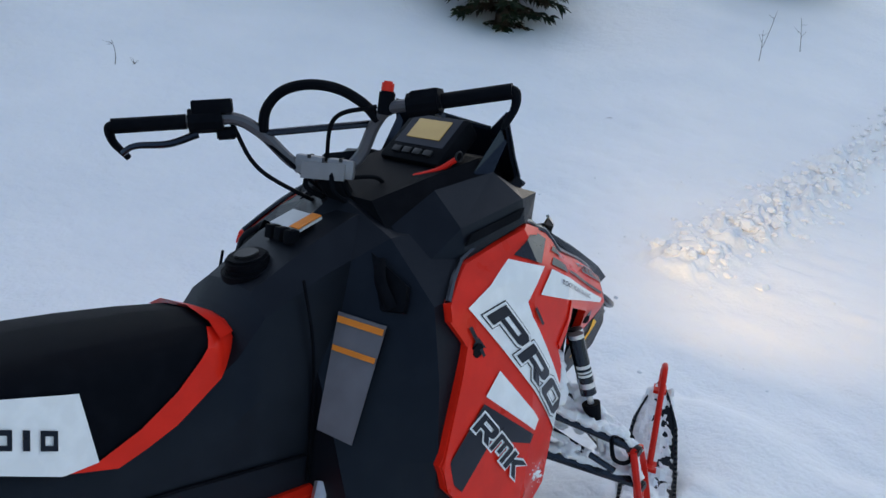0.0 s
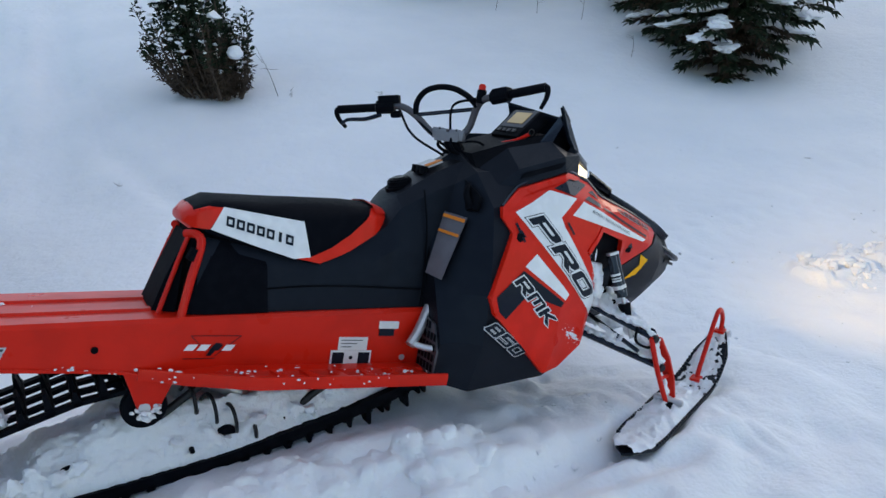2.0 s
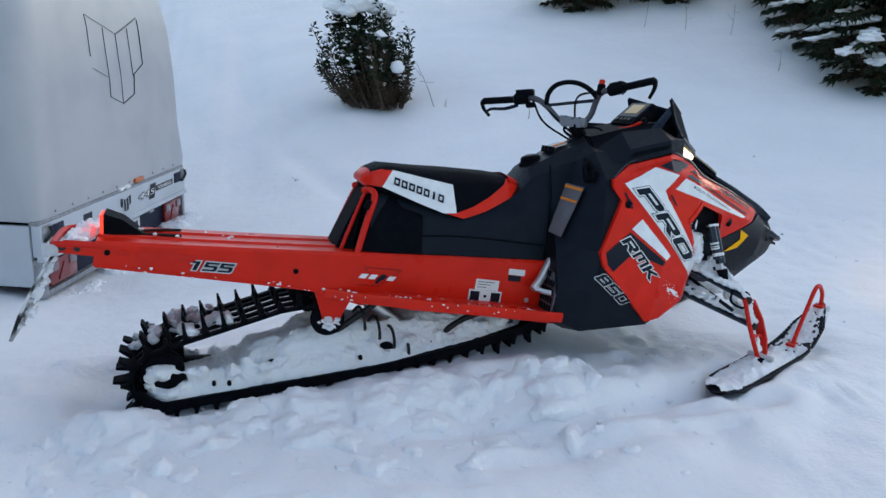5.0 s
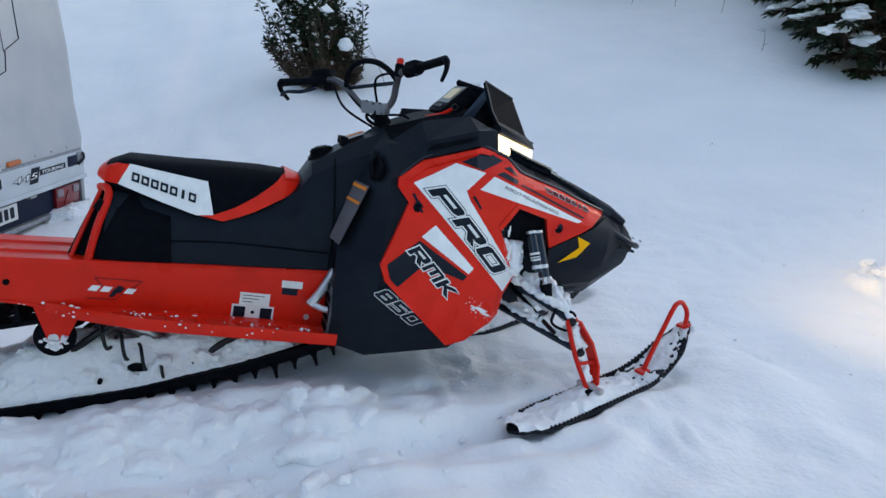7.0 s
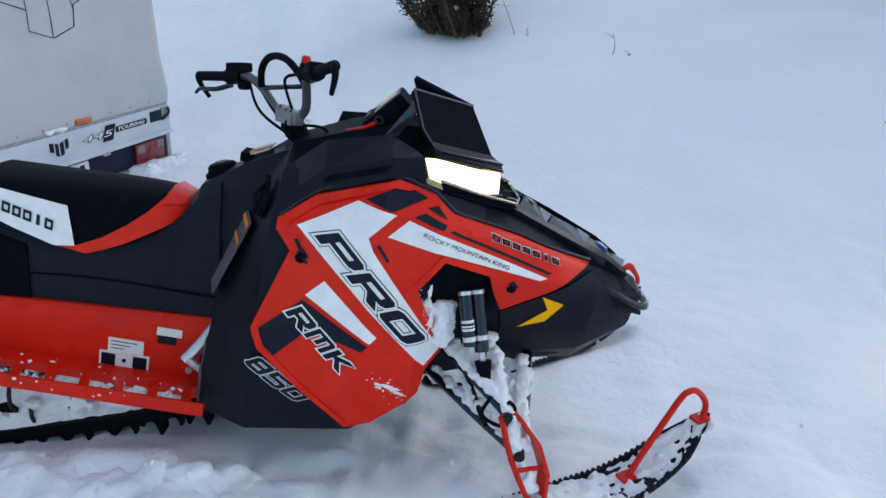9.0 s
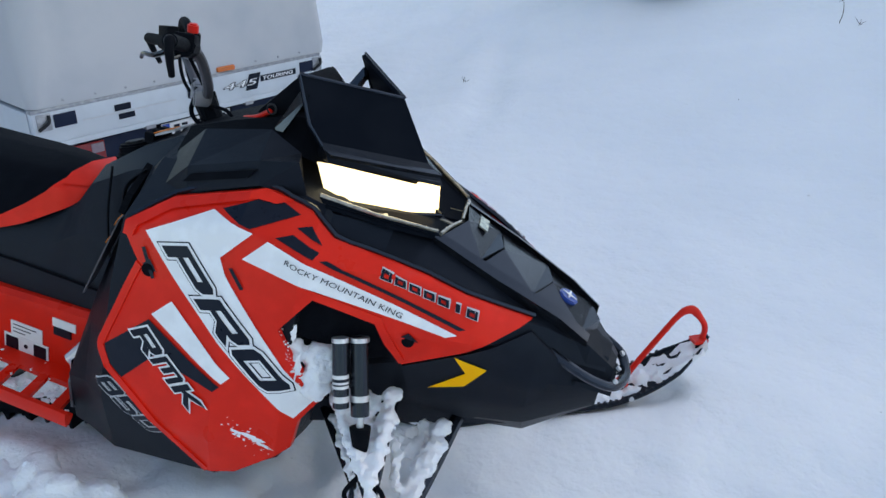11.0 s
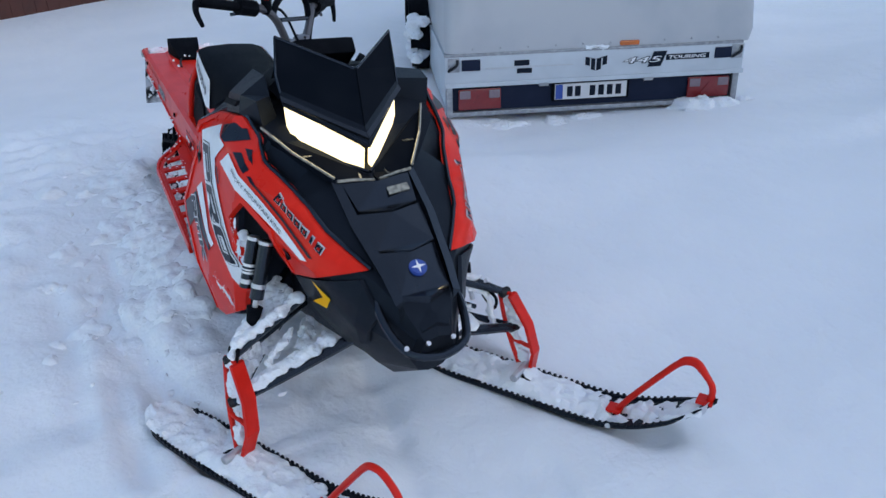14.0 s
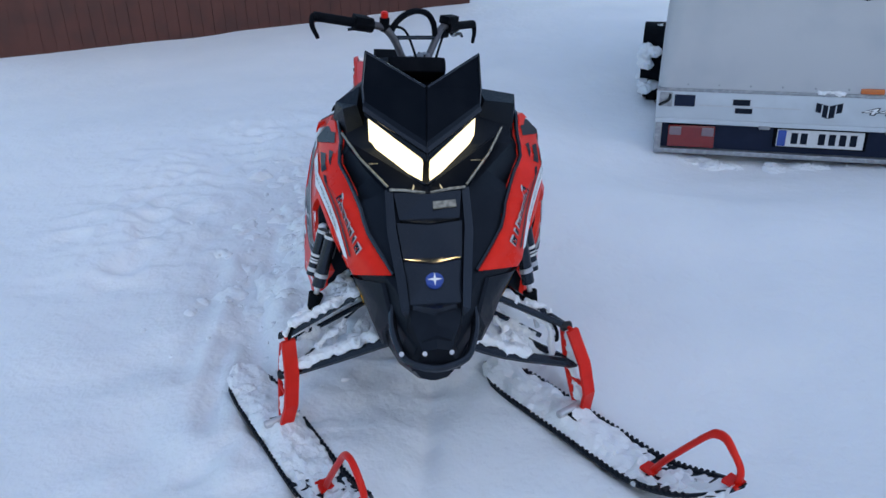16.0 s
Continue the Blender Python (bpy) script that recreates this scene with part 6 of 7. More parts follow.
snow_heap("bumper_snow", "snow lying on the rear bumper and flap", spots, 15)
spots = []
for k in range(90):
    x = rng.uniform(0.50, 1.50)
    y = rng.choice((-1, -1, 1)) * rng.uniform(0.215, 0.365)
    spots.append((min(x, 1.44), math.copysign(min(abs(y), 0.22 + 0.6 * (x - 0.5)), y), 0.152, rng.uniform(0.003, 0.008)))
for side in (-1, 1):
    for k in range(7):
        for q in range(7):
            x = 0.70 + 0.102 * k + 0.008 * q + rng.uniform(-0.006, 0.006)
            spots.append((x, side * rng.uniform(0.285, 0.345), 0.132, rng.uniform(0.006, 0.012)))
for k in range(110):
    x = rng.uniform(-0.42, 1.40)
    edge_z = float(np.interp(x, (-0.42, 0.40, 0.52, 0.72, 1.47), (0.148, 0.134, 0.116, 0.146, 0.150)))
    if noise.noise(Vector((x * 4, 0, 7))) > -0.15:
        out_y = float(np.interp(x, (0.46, 0.62, 0.78), (0.212, 0.300, 0.388)))
        spots.append((x, rng.choice((-1, -1, 1)) * out_y, edge_z + rng.uniform(-0.004, 0.018), rng.uniform(0.002, 0.0065)))
for k in range(46):
    a = rng.uniform(-2.9, -0.2)
    q = rng.uniform(0.030, 0.052)
    spots.append((0.497 + q * math.cos(a), rng.choice((-1, -1, 1)) * rng.uniform(0.196, 0.206), 0.030 + q * 1.1 * math.sin(a), rng.uniform(0.004, 0.011)))
for k in range(18):
    spots.append((rng.uniform(-0.35, 0.5), rng.uniform(-0.19, 0.19), 0.275, rng.uniform(0.003, 0.010)))
snow_heap("board_snow", "crumbs of snow on the running boards and tunnel", spots, 16, 1, 0)
spots = []
for k in range(110):
    if k % 3 == 0:
        x, z = rng.gauss(2.0, 0.035), rng.gauss(0.315, 0.018)
        z -= 0.4 * (x - 2.0)
    else:
        z = rng.uniform(0.44, 0.66)
        x = 2.135 - 0.10 * (z - 0.45) / 0.2 - abs(rng.gauss(0, 0.010))
    spots.append((x, -flank(x, z) - 0.004, z, min(0.006, 0.0008 + rng.expovariate(1) * 0.0012)))
bm = bmesh.new()
for cx, cz, lx, lz in ((2.005, 0.318, 0.040, 0.010), (2.030, 0.300, 0.028, 0.007), (1.965, 0.330, 0.020, 0.006), (2.085, 0.545, 0.010, 0.050), (2.068, 0.630, 0.008, 0.030)):
    ring = []
    for k in range(22):
        a = 2 * math.pi * k / 22
        q = 0.75 + 0.6 * noise.noise(Vector((3 * math.cos(a), 3 * math.sin(a), cx * 40)))
        x, z = cx + lx * q * math.cos(a), cz + lz * q * math.sin(a) - 0.3 * lx * q * math.cos(a)
        ring.append(bm.verts.new(Vector((x, -flank(x, z) - 0.0048, z)) * SIZE))
    mid = bm.verts.new(Vector((cx, -flank(cx, cz) - 0.0085, cz)) * SIZE)
    for k in range(22):
        bm.faces.new((ring[k], ring[(k + 1) % 22], mid))
snow_heap("panel_snow", "thin smears of snow on the side panel", spots, 17, 1, 0, start=bm)

# the beam of each headlight
for side in (-1, 1):
    data = bpy.data.lights.new("headlight_beam", "SPOT")
    data.energy, data.color, data.spot_size, data.spot_blend, data.shadow_soft_size = 85, (1.0, 0.70, 0.35), radians(62), 0.9, 0.05
    beam = new("headlight_beam", data)
    beam.matrix_world = LEAN @ look(Vector((2.30, side * 0.09, 0.915)) * SIZE, Vector((4.30, side * 0.20, 1.08)) * SIZE)


# ---- the trailer: x runs along its back, y into it, z up ----
trailer = thing("trailer", "white covered sled trailer standing in the snow", "trailer", pose(-0.90, 1.88, -0.17, 0, 0, 68.9))
rings = []
for z, x0, x1, y0, y1, r in ((0.44, 0.01, 2.26, -0.02, 3.6, 0.06), (0.52, 0.005, 2.29, -0.03, 3.62, 0.10), (0.80, 0.015, 2.285, -0.02, 3.6, 0.16), (1.20, 0.04, 2.28, -0.01, 3.58, 0.17), (1.55, 0.07, 2.27, 0.02, 3.55, 0.18), (1.85, 0.12, 2.23, 0.08, 3.5, 0.20), (2.05, 0.24, 2.10, 0.20, 3.3, 0.24), (2.15, 0.60, 1.62, 0.50, 3.0, 0.26)):
    ring = []
    for cx, cy, a0 in ((x0 + r, y0 + r, 180), (x1 - r, y0 + r, 270), (x1 - r, y1 - r, 0), (x0 + r, y1 - r, 90)):
        ring += [(cx + r * math.cos(radians(a0 + 15 * k)), cy + r * math.sin(radians(a0 + 15 * k)), z) for k in range(7)]
    rings.append(ring)
cover = part("cover", loft(bmesh.new(), rings), BOX, trailer, "white moulded trailer cover with line graphics", sharp=50)


def face_y(z):
    """Depth of the cover's back at a height."""
    return float(np.interp(z, (0.44, 0.52, 0.80, 1.20, 1.55, 1.85), (-0.02, -0.03, -0.02, -0.01, 0.02, 0.08)))


for pts in (((0.83, 1.62), (0.82, 1.36)), ((0.83, 1.285), (1.035, 1.215), (1.03, 1.09), (1.21, 1.03), (1.39, 1.085), (1.41, 1.22), (1.58, 1.29), (1.585, 1.60)), ((0.83, 1.62), (1.21, 1.50), (1.585, 1.615)), ((1.035, 1.54), (1.035, 1.21)), ((1.21, 1.50), (1.21, 1.03)), ((1.40, 1.54), (1.40, 1.21))):
    line = []
    for (a, b), (c, d) in zip(pts, pts[1:]):
        line += [(a + (c - a) * k / 4, b + (d - b) * k / 4) for k in range(4)]
    line.append(pts[-1])
    part("graphic_line", tube(bmesh.new(), [(x, face_y(z) - 0.001, z) for x, z in line], 0.006, 4, 1, flat=0.4), DECAL, cover)
part("gate", box(bmesh.new(), 0.0, 2.21, -0.035, 0.02, 0.235, 0.425, 0.008), GATE, trailer, "white steel tailgate with black stickers")
part("gate_rib", box(bmesh.new(), 0.0, 2.22, -0.045, 0.0, 0.205, 0.238, 0.006), GATE, trailer)
part("gate_lip", box(bmesh.new(), 0.0, 2.20, -0.030, 0.03, 0.422, 0.445, 0.006), GALV, trailer)
part("back_panel", box(bmesh.new(), 0.045, 2.165, 0.012, 0.05, 0.015, 0.205), BLACK_PAINT, trailer, "dark recessed lamp panel")
part("bottom_rail", box(bmesh.new(), 0.03, 2.18, -0.028, 0.05, -0.015, 0.018, 0.004), GALV, trailer)
for x in (0.03, 2.175):
    part("corner_post", box(bmesh.new(), x - 0.022, x + 0.022, -0.030, 0.05, -0.02, 0.215, 0.004), GALV, trailer)
part("side_frame", box(bmesh.new(), 0.0, 0.04, 0.03, 3.5, 0.05, 0.42, 0.005), GATE, trailer)
part("side_frame", box(bmesh.new(), 2.17, 2.21, 0.03, 3.5, 0.05, 0.42, 0.005), GATE, trailer)
part("bed", box(bmesh.new(), 0.04, 2.17, 0.05, 3.5, 0.20, 0.25), GALV, trailer)
for x0, x1 in ((0.095, 0.41), (1.82, 2.135)):
    unit = part("rear_lamp", box(bmesh.new(), x0, x1, -0.020, 0.012, 0.030, 0.185, 0.010), LAMP_RED, trailer, "red trailer lamp with pale lenses")
    mid = (x0 + x1) / 2
    part("reflector", slab(bmesh.new(), [(mid - 0.07, -0.0215, 0.05), (mid + 0.07, -0.0215, 0.05), (mid, -0.0215, 0.15)], (0, -0.005, 0)), LAMP_RED, unit, smooth=False)
    for x in (x0 + 0.05, x1 - 0.05):
        part("clear_lens", box(bmesh.new(), x - 0.040, x + 0.040, -0.028, -0.018, 0.115, 0.175, 0.006), LAMP_CLEAR, unit)
plate = part("number_plate", box(bmesh.new(), 0.81, 1.35, -0.018, -0.010, 0.070, 0.188, 0.003), PLATE_WHITE, trailer, "white number plate with a blue end")
part("blue_end", box(bmesh.new(), 0.815, 0.868, -0.0205, -0.017, 0.074, 0.184), BLUE, plate, smooth=False)
for x in (0.90, 0.96, 1.07, 1.135, 1.20, 1.265):
    part("plate_bar", box(bmesh.new(), x, x + 0.042, -0.0205, -0.017, 0.092, 0.168), DECAL, plate, smooth=False)
part("plate_holder", box(bmesh.new(), 0.79, 1.37, -0.012, 0.014, 0.060, 0.198, 0.004), RUBBER, trailer)
for x in (0.72, 1.50):
    part("plate_lamp", box(bmesh.new(), x - 0.035, x + 0.035, -0.05, -0.005, 0.188, 0.212, 0.005), GALV, trailer)
# stickers on the tailgate
part("gate_mark", slab(bmesh.new(), [(1.02, -0.0375, 0.385), (1.10, -0.0375, 0.365), (1.18, -0.0375, 0.388), (1.18, -0.0375, 0.325), (1.145, -0.0375, 0.315), (1.145, -0.0375, 0.292), (1.10, -0.0375, 0.280), (1.058, -0.0375, 0.292), (1.058, -0.0375, 0.315), (1.02, -0.0375, 0.325)], (0, -0.0015, 0)), DECAL, trailer, smooth=False)
for x in (1.058, 1.098, 1.142):
    part("mark_line", box(bmesh.new(), x - 0.004, x + 0.004, -0.0402, -0.0385, 0.285, 0.372), GATE, trailer, smooth=False)
part("sticker_block", slab(bmesh.new(), [(1.485, -0.0375, 0.287), (1.585, -0.0375, 0.287), (1.625, -0.0375, 0.398), (1.525, -0.0375, 0.398)], (0, -0.0015, 0)), DECAL, trailer, smooth=False)
part("sticker_bar", box(bmesh.new(), 1.62, 1.945, -0.039, -0.0372, 0.330, 0.372), DECAL, trailer, smooth=False)
part("lettering", write(bmesh.new(), "445", lambda u, v: (1.295 + 0.30 * u, -0.0405, 0.315 + 0.052 * v), 0.2, 0.05), DECAL, trailer, "dark edge of the number 445")
part("lettering", write(bmesh.new(), "445", lambda u, v: (1.303 + 0.286 * u, -0.0422, 0.321 + 0.042 * v), 0.2), WHITE, trailer, "white number 445")
part("lettering", write(bmesh.new(), "TOURING", lambda u, v: (1.64 + 0.28 * u, -0.0405, 0.338 + 0.026 * v), 0.2, 0.02), WHITE, trailer, "white word TOURING")
for x in (0.48, 0.50):
    part("sticker_block", slab(bmesh.new(), [(x + 0.02, -0.0372, 0.290 if x > 0.49 else 0.345), (x + 0.13, -0.0372, 0.290 if x > 0.49 else 0.345), (x + 0.13, -0.0372, 0.325 if x > 0.49 else 0.385), (x + 0.02, -0.0372, 0.325 if x > 0.49 else 0.385)], (0, -0.0015, 0)), DECAL, trailer, smooth=False)
part("sticker_bar", box(bmesh.new(), 0.29, 0.93, -0.039, -0.0372, 0.331, 0.339), GREY_DECAL, trailer, smooth=False)
for x0, x1 in ((0.12, 0.255), (1.985, 2.12)):
    part("gate_pad", box(bmesh.new(), x0, x1, -0.043, -0.034, 0.325, 0.405, 0.004), BLACK_PAINT, trailer)
for x in (0.06, 2.15):
    latch = part("gate_latch", tube(bmesh.new(), [(x - 0.04, -0.05, 0.33), (x + 0.02, -0.06, 0.37), (x + 0.03, -0.05, 0.41)], 0.010, 8, 4), DARK_STEEL, trailer, "dark steel gate latch")
    part("latch_plate", box(bmesh.new(), x - 0.04, x + 0.045, -0.044, -0.036, 0.32, 0.42, 0.004), GALV, latch)
part("marker_lamp", box(bmesh.new(), 1.27, 1.41, -0.045, -0.01, 0.452, 0.486, 0.008), AMBER, trailer, "amber marker lamp")
for x in [0.2 + 0.2 * k for k in range(10)]:
    part("cover_rivet", disc(bmesh.new(), (x, -0.028, 0.475), (0, 1, 0), 0.007, 0.006, 10), GALV, cover)
for x, s in ((-0.055, -1), (2.265, 1)):
    wheel = part("wheel", disc(bmesh.new(), (x, 1.45, 0.27), (1, 0, 0), 0.30, 0.17, 40, 0.03), RUBBER, trailer, "black trailer wheel caked with snow")
    part("rim", disc(bmesh.new(), (x + s * 0.075, 1.45, 0.27), (1, 0, 0), 0.18, 0.04, 24, 0.008), GALV, wheel)
    bm = bmesh.new()
    loft(bm, [[(x - 0.11, 1.45 + r * math.cos(radians(a)), 0.27 + r * math.sin(radians(a))) for r in (0.36, 0.345)] + [(x + 0.11, 1.45 + r * math.cos(radians(a)), 0.27 + r * math.sin(radians(a))) for r in (0.345, 0.36)] for a in range(-5, 186, 10)])
    part("mudguard", bm, RUBBER, trailer, "black mudguard")
part("drawbar", tube(bmesh.new(), [(1.1, 3.4, 0.15), (1.1, 4.8, 0.12)], 0.05, 8, 1), GALV, trailer)
rng = random.Random(21)
bm = bmesh.new()
for k in range(30):
    lump(bm, (rng.uniform(0.0, 2.2), rng.uniform(-0.06, 0.06), rng.uniform(-0.13, -0.09)), (rng.uniform(0.07, 0.18), rng.uniform(0.06, 0.12), rng.uniform(0.03, 0.06)), rng, 2)
for k in range(16):
    lump(bm, (rng.uniform(1.75, 2.32), rng.uniform(-0.16, -0.02), rng.uniform(-0.10, 0.01)), (rng.uniform(0.06, 0.15), rng.uniform(0.05, 0.10), rng.uniform(0.04, 0.07)), rng, 2)
for k in range(8):
    lump(bm, (1.03 + 0.02 * k, -0.03, 0.45), (0.03, 0.02, 0.02), rng, 1)
for k in range(18):
    lump(bm, (-0.08 + rng.uniform(-0.07, 0.07), 1.25 + rng.uniform(-0.20, 0.25), rng.uniform(0.05, 0.62)), (0.06, 0.07, 0.045), rng, 2)
bank = part("trailer_snow", fused(bm, 0.014, 0.3), CLUMP)
bank.matrix_world = pose(-0.90, 1.88, -0.17, 0, 0, 68.9)
tagged(bank, "snow banked and stuck against the trailer's back", "snow", "", "stuff")

# ---- the brown building beyond ----
A, B = Vector((-5.35, -4.45, 0)), Vector((-7.72, 1.42, 0))
run = B - A
wall = new("wall_boarded")
wall.matrix_world = pose(A.x, A.y, -0.6, 0, 0, math.degrees(math.atan2(run.y, run.x)))
tagged(wall, "dark red-brown boarded wall of an outbuilding", "wall", kind="structure")
bm = bmesh.new()
box(bm, 0, run.length, 0.0, 0.12, 0, 3.0)
part("wall_core", bm, BROWN_WALL, wall)
n_boards = 44
for k in range(n_boards):
    w = run.length / n_boards
    bm = bmesh.new()
    box(bm, k * w + 0.002, (k + 1) * w - 0.002, -0.022 - 0.004 * (k % 3 == 0), 0.0, 0, 3.0)
    part("board", bm, BROWN_WALL, wall, smooth=False)
part("roof", slab(bmesh.new(), [(-0.3, -0.4, 2.98), (run.length + 0.3, -0.4, 2.98), (run.length + 0.3, 3.0, 3.9), (-0.3, 3.0, 3.9)], (0, 0, 0.08)), GREY_ROOF, wall)
for x in (0, run.length - 0.12):
    part("wall_end", box(bmesh.new(), x, x + 0.12, 0.12, 3.0, 0, 3.0), BROWN_WALL, wall)


# ---- trees and bushes ----
def spray(bm, p, d, length, width, rng, up=Vector((0, 0, 1))):
    """A flat needle spray: a bent, tapering blade with side shoots."""
    d = d.normalized()
    side = d.cross(up)
    side = side.normalized() if side.length > 0.05 else Vector((1, 0, 0))
    tip = p + d * length + up * rng.uniform(-0.25, 0.1) * length
    mid = p.lerp(tip, 0.5) + up * 0.08 * length
    lift = d.cross(side) * width * 0.25
    a = [bm.verts.new(q) for q in (p, mid + side * width * 0.5 - lift, tip, mid - side * width * 0.5 - lift, mid + lift)]
    for q in ((0, 1, 4), (1, 2, 4), (2, 3, 4), (3, 0, 4)):
        bm.faces.new([a[k] for k in q])


def spruce(x, y, high, reach, seed, label, lowest=0.05, brown=0.22):
    rng = random.Random(seed)
    z0 = float(snow_height(x, y)) - 0.05
    tree = thing("spruce", label, "tree", pose(x, y, z0), "spruces on the slope")
    part("trunk", tube(bmesh.new(), [(0, 0, -0.1), (0.02, 0.01, high * 0.5), (0, 0, high)], (0.045 + 0.012 * high, 0.008), 10, 5), BARK, tree)
    green, dry, limbs, snow = bmesh.new(), bmesh.new(), bmesh.new(), bmesh.new()
    h = lowest
    while h < high * 0.97:
        k = h / high
        length = reach * (1 - k) ** 0.8 * (0.28 + 0.80 * min(1, h / 0.6))
        n = rng.randint(7, 9)
        turn_ = rng.random() * 6.28
        for j in range(n):
            a = turn_ + 6.283 * j / n + rng.uniform(-0.25, 0.25)
            ln = length * rng.uniform(0.75, 1.12)
            out = Vector((math.cos(a), math.sin(a), 0))
            pts = [Vector((0, 0, h)) + out * ln * t + Vector((0, 0, ln * (0.10 * t - 0.42 * t * t + 0.16 * t ** 3))) for t in (0, 0.25, 0.5, 0.75, 1.0)]
            tube(limbs, pts, (0.010, 0.003), 4, 1)
            side = Vector((-out.y, out.x, 0))
            for t in [0.12 + 0.88 * q / 17 for q in range(18)]:
                i = min(3, int(t * 4))
                p = pts[i].lerp(pts[i + 1], t * 4 - i)
                for s in (-1, 1):
                    d = out * 0.75 + side * s * rng.uniform(0.5, 1.1) + Vector((0, 0, rng.uniform(-0.35, 0.15)))
                    low_ = h < high * brown and t < 0.75 and rng.random() < 0.75
                    for _ in range(2):
                        spray(dry if low_ else green, p + Vector((rng.uniform(-.02, .02), rng.uniform(-.02, .02), rng.uniform(-.03, .01))), d + Vector((rng.uniform(-.4, .4), rng.uniform(-.4, .4), rng.uniform(-.5, .1))), rng.uniform(0.10, 0.20) * (0.6 + 0.5 * ln), rng.uniform(0.028, 0.05), rng)
            if rng.random() < 0.5 and h > 0.25:
                t0 = rng.uniform(0.35, 0.6)
                for t in [t0 + (0.97 - t0) * q / 5 for q in range(6)]:
                    i = min(3, int(t * 4))
                    p = pts[i].lerp(pts[i + 1], t * 4 - i)
                    r = rng.uniform(0.07, 0.15) * (1.2 - 0.5 * t)
                    lump(snow, p + Vector((0, 0, 0.045)) + side * rng.uniform(-0.05, 0.05), (r, r, r * 0.36), rng, 2, 0.85)
        h += rng.uniform(0.075, 0.115) * (1 + 0.25 * high)
    tagged(part("branch_wood", limbs, BARK, tree), kind="stuff")
    part("crown", green, NEEDLE, tree, "dark green drooping needle sprays", smooth=False)
    part("dry_growth", dry, DRY, tree, "brown dry lower twigs", smooth=False)
    tagged(part("snow_load", snow, CLUMP, tree, "snow lying along the branches"), kind="stuff")
    return tree


spruce(7.95, 4.75, 3.2, 0.92, 31, "young dark spruce with snow on its drooping branches")
spruce(8.95, 5.30, 3.8, 1.00, 32, "taller snowy spruce close behind another")
spruce(8.30, 6.05, 3.2, 0.85, 37, "dense dark spruce beside another on the slope")
spruce(9.05, 7.30, 3.2, 0.90, 38, "dense dark spruce higher on the slope")
spruce(12.8, 3.7, 3.0, 1.15, 33, "small spruce alone on the open slope")
spruce(6.6, 10.2, 2.6, 1.10, 34, "snowy spruce high on the slope")
spruce(8.2, 10.0, 3.0, 1.20, 35, "snowy spruce high on the slope", brown=0.4)
spruce(9.9, 8.4, 3.4, 1.25, 36, "snowy spruce at the edge of the slope")


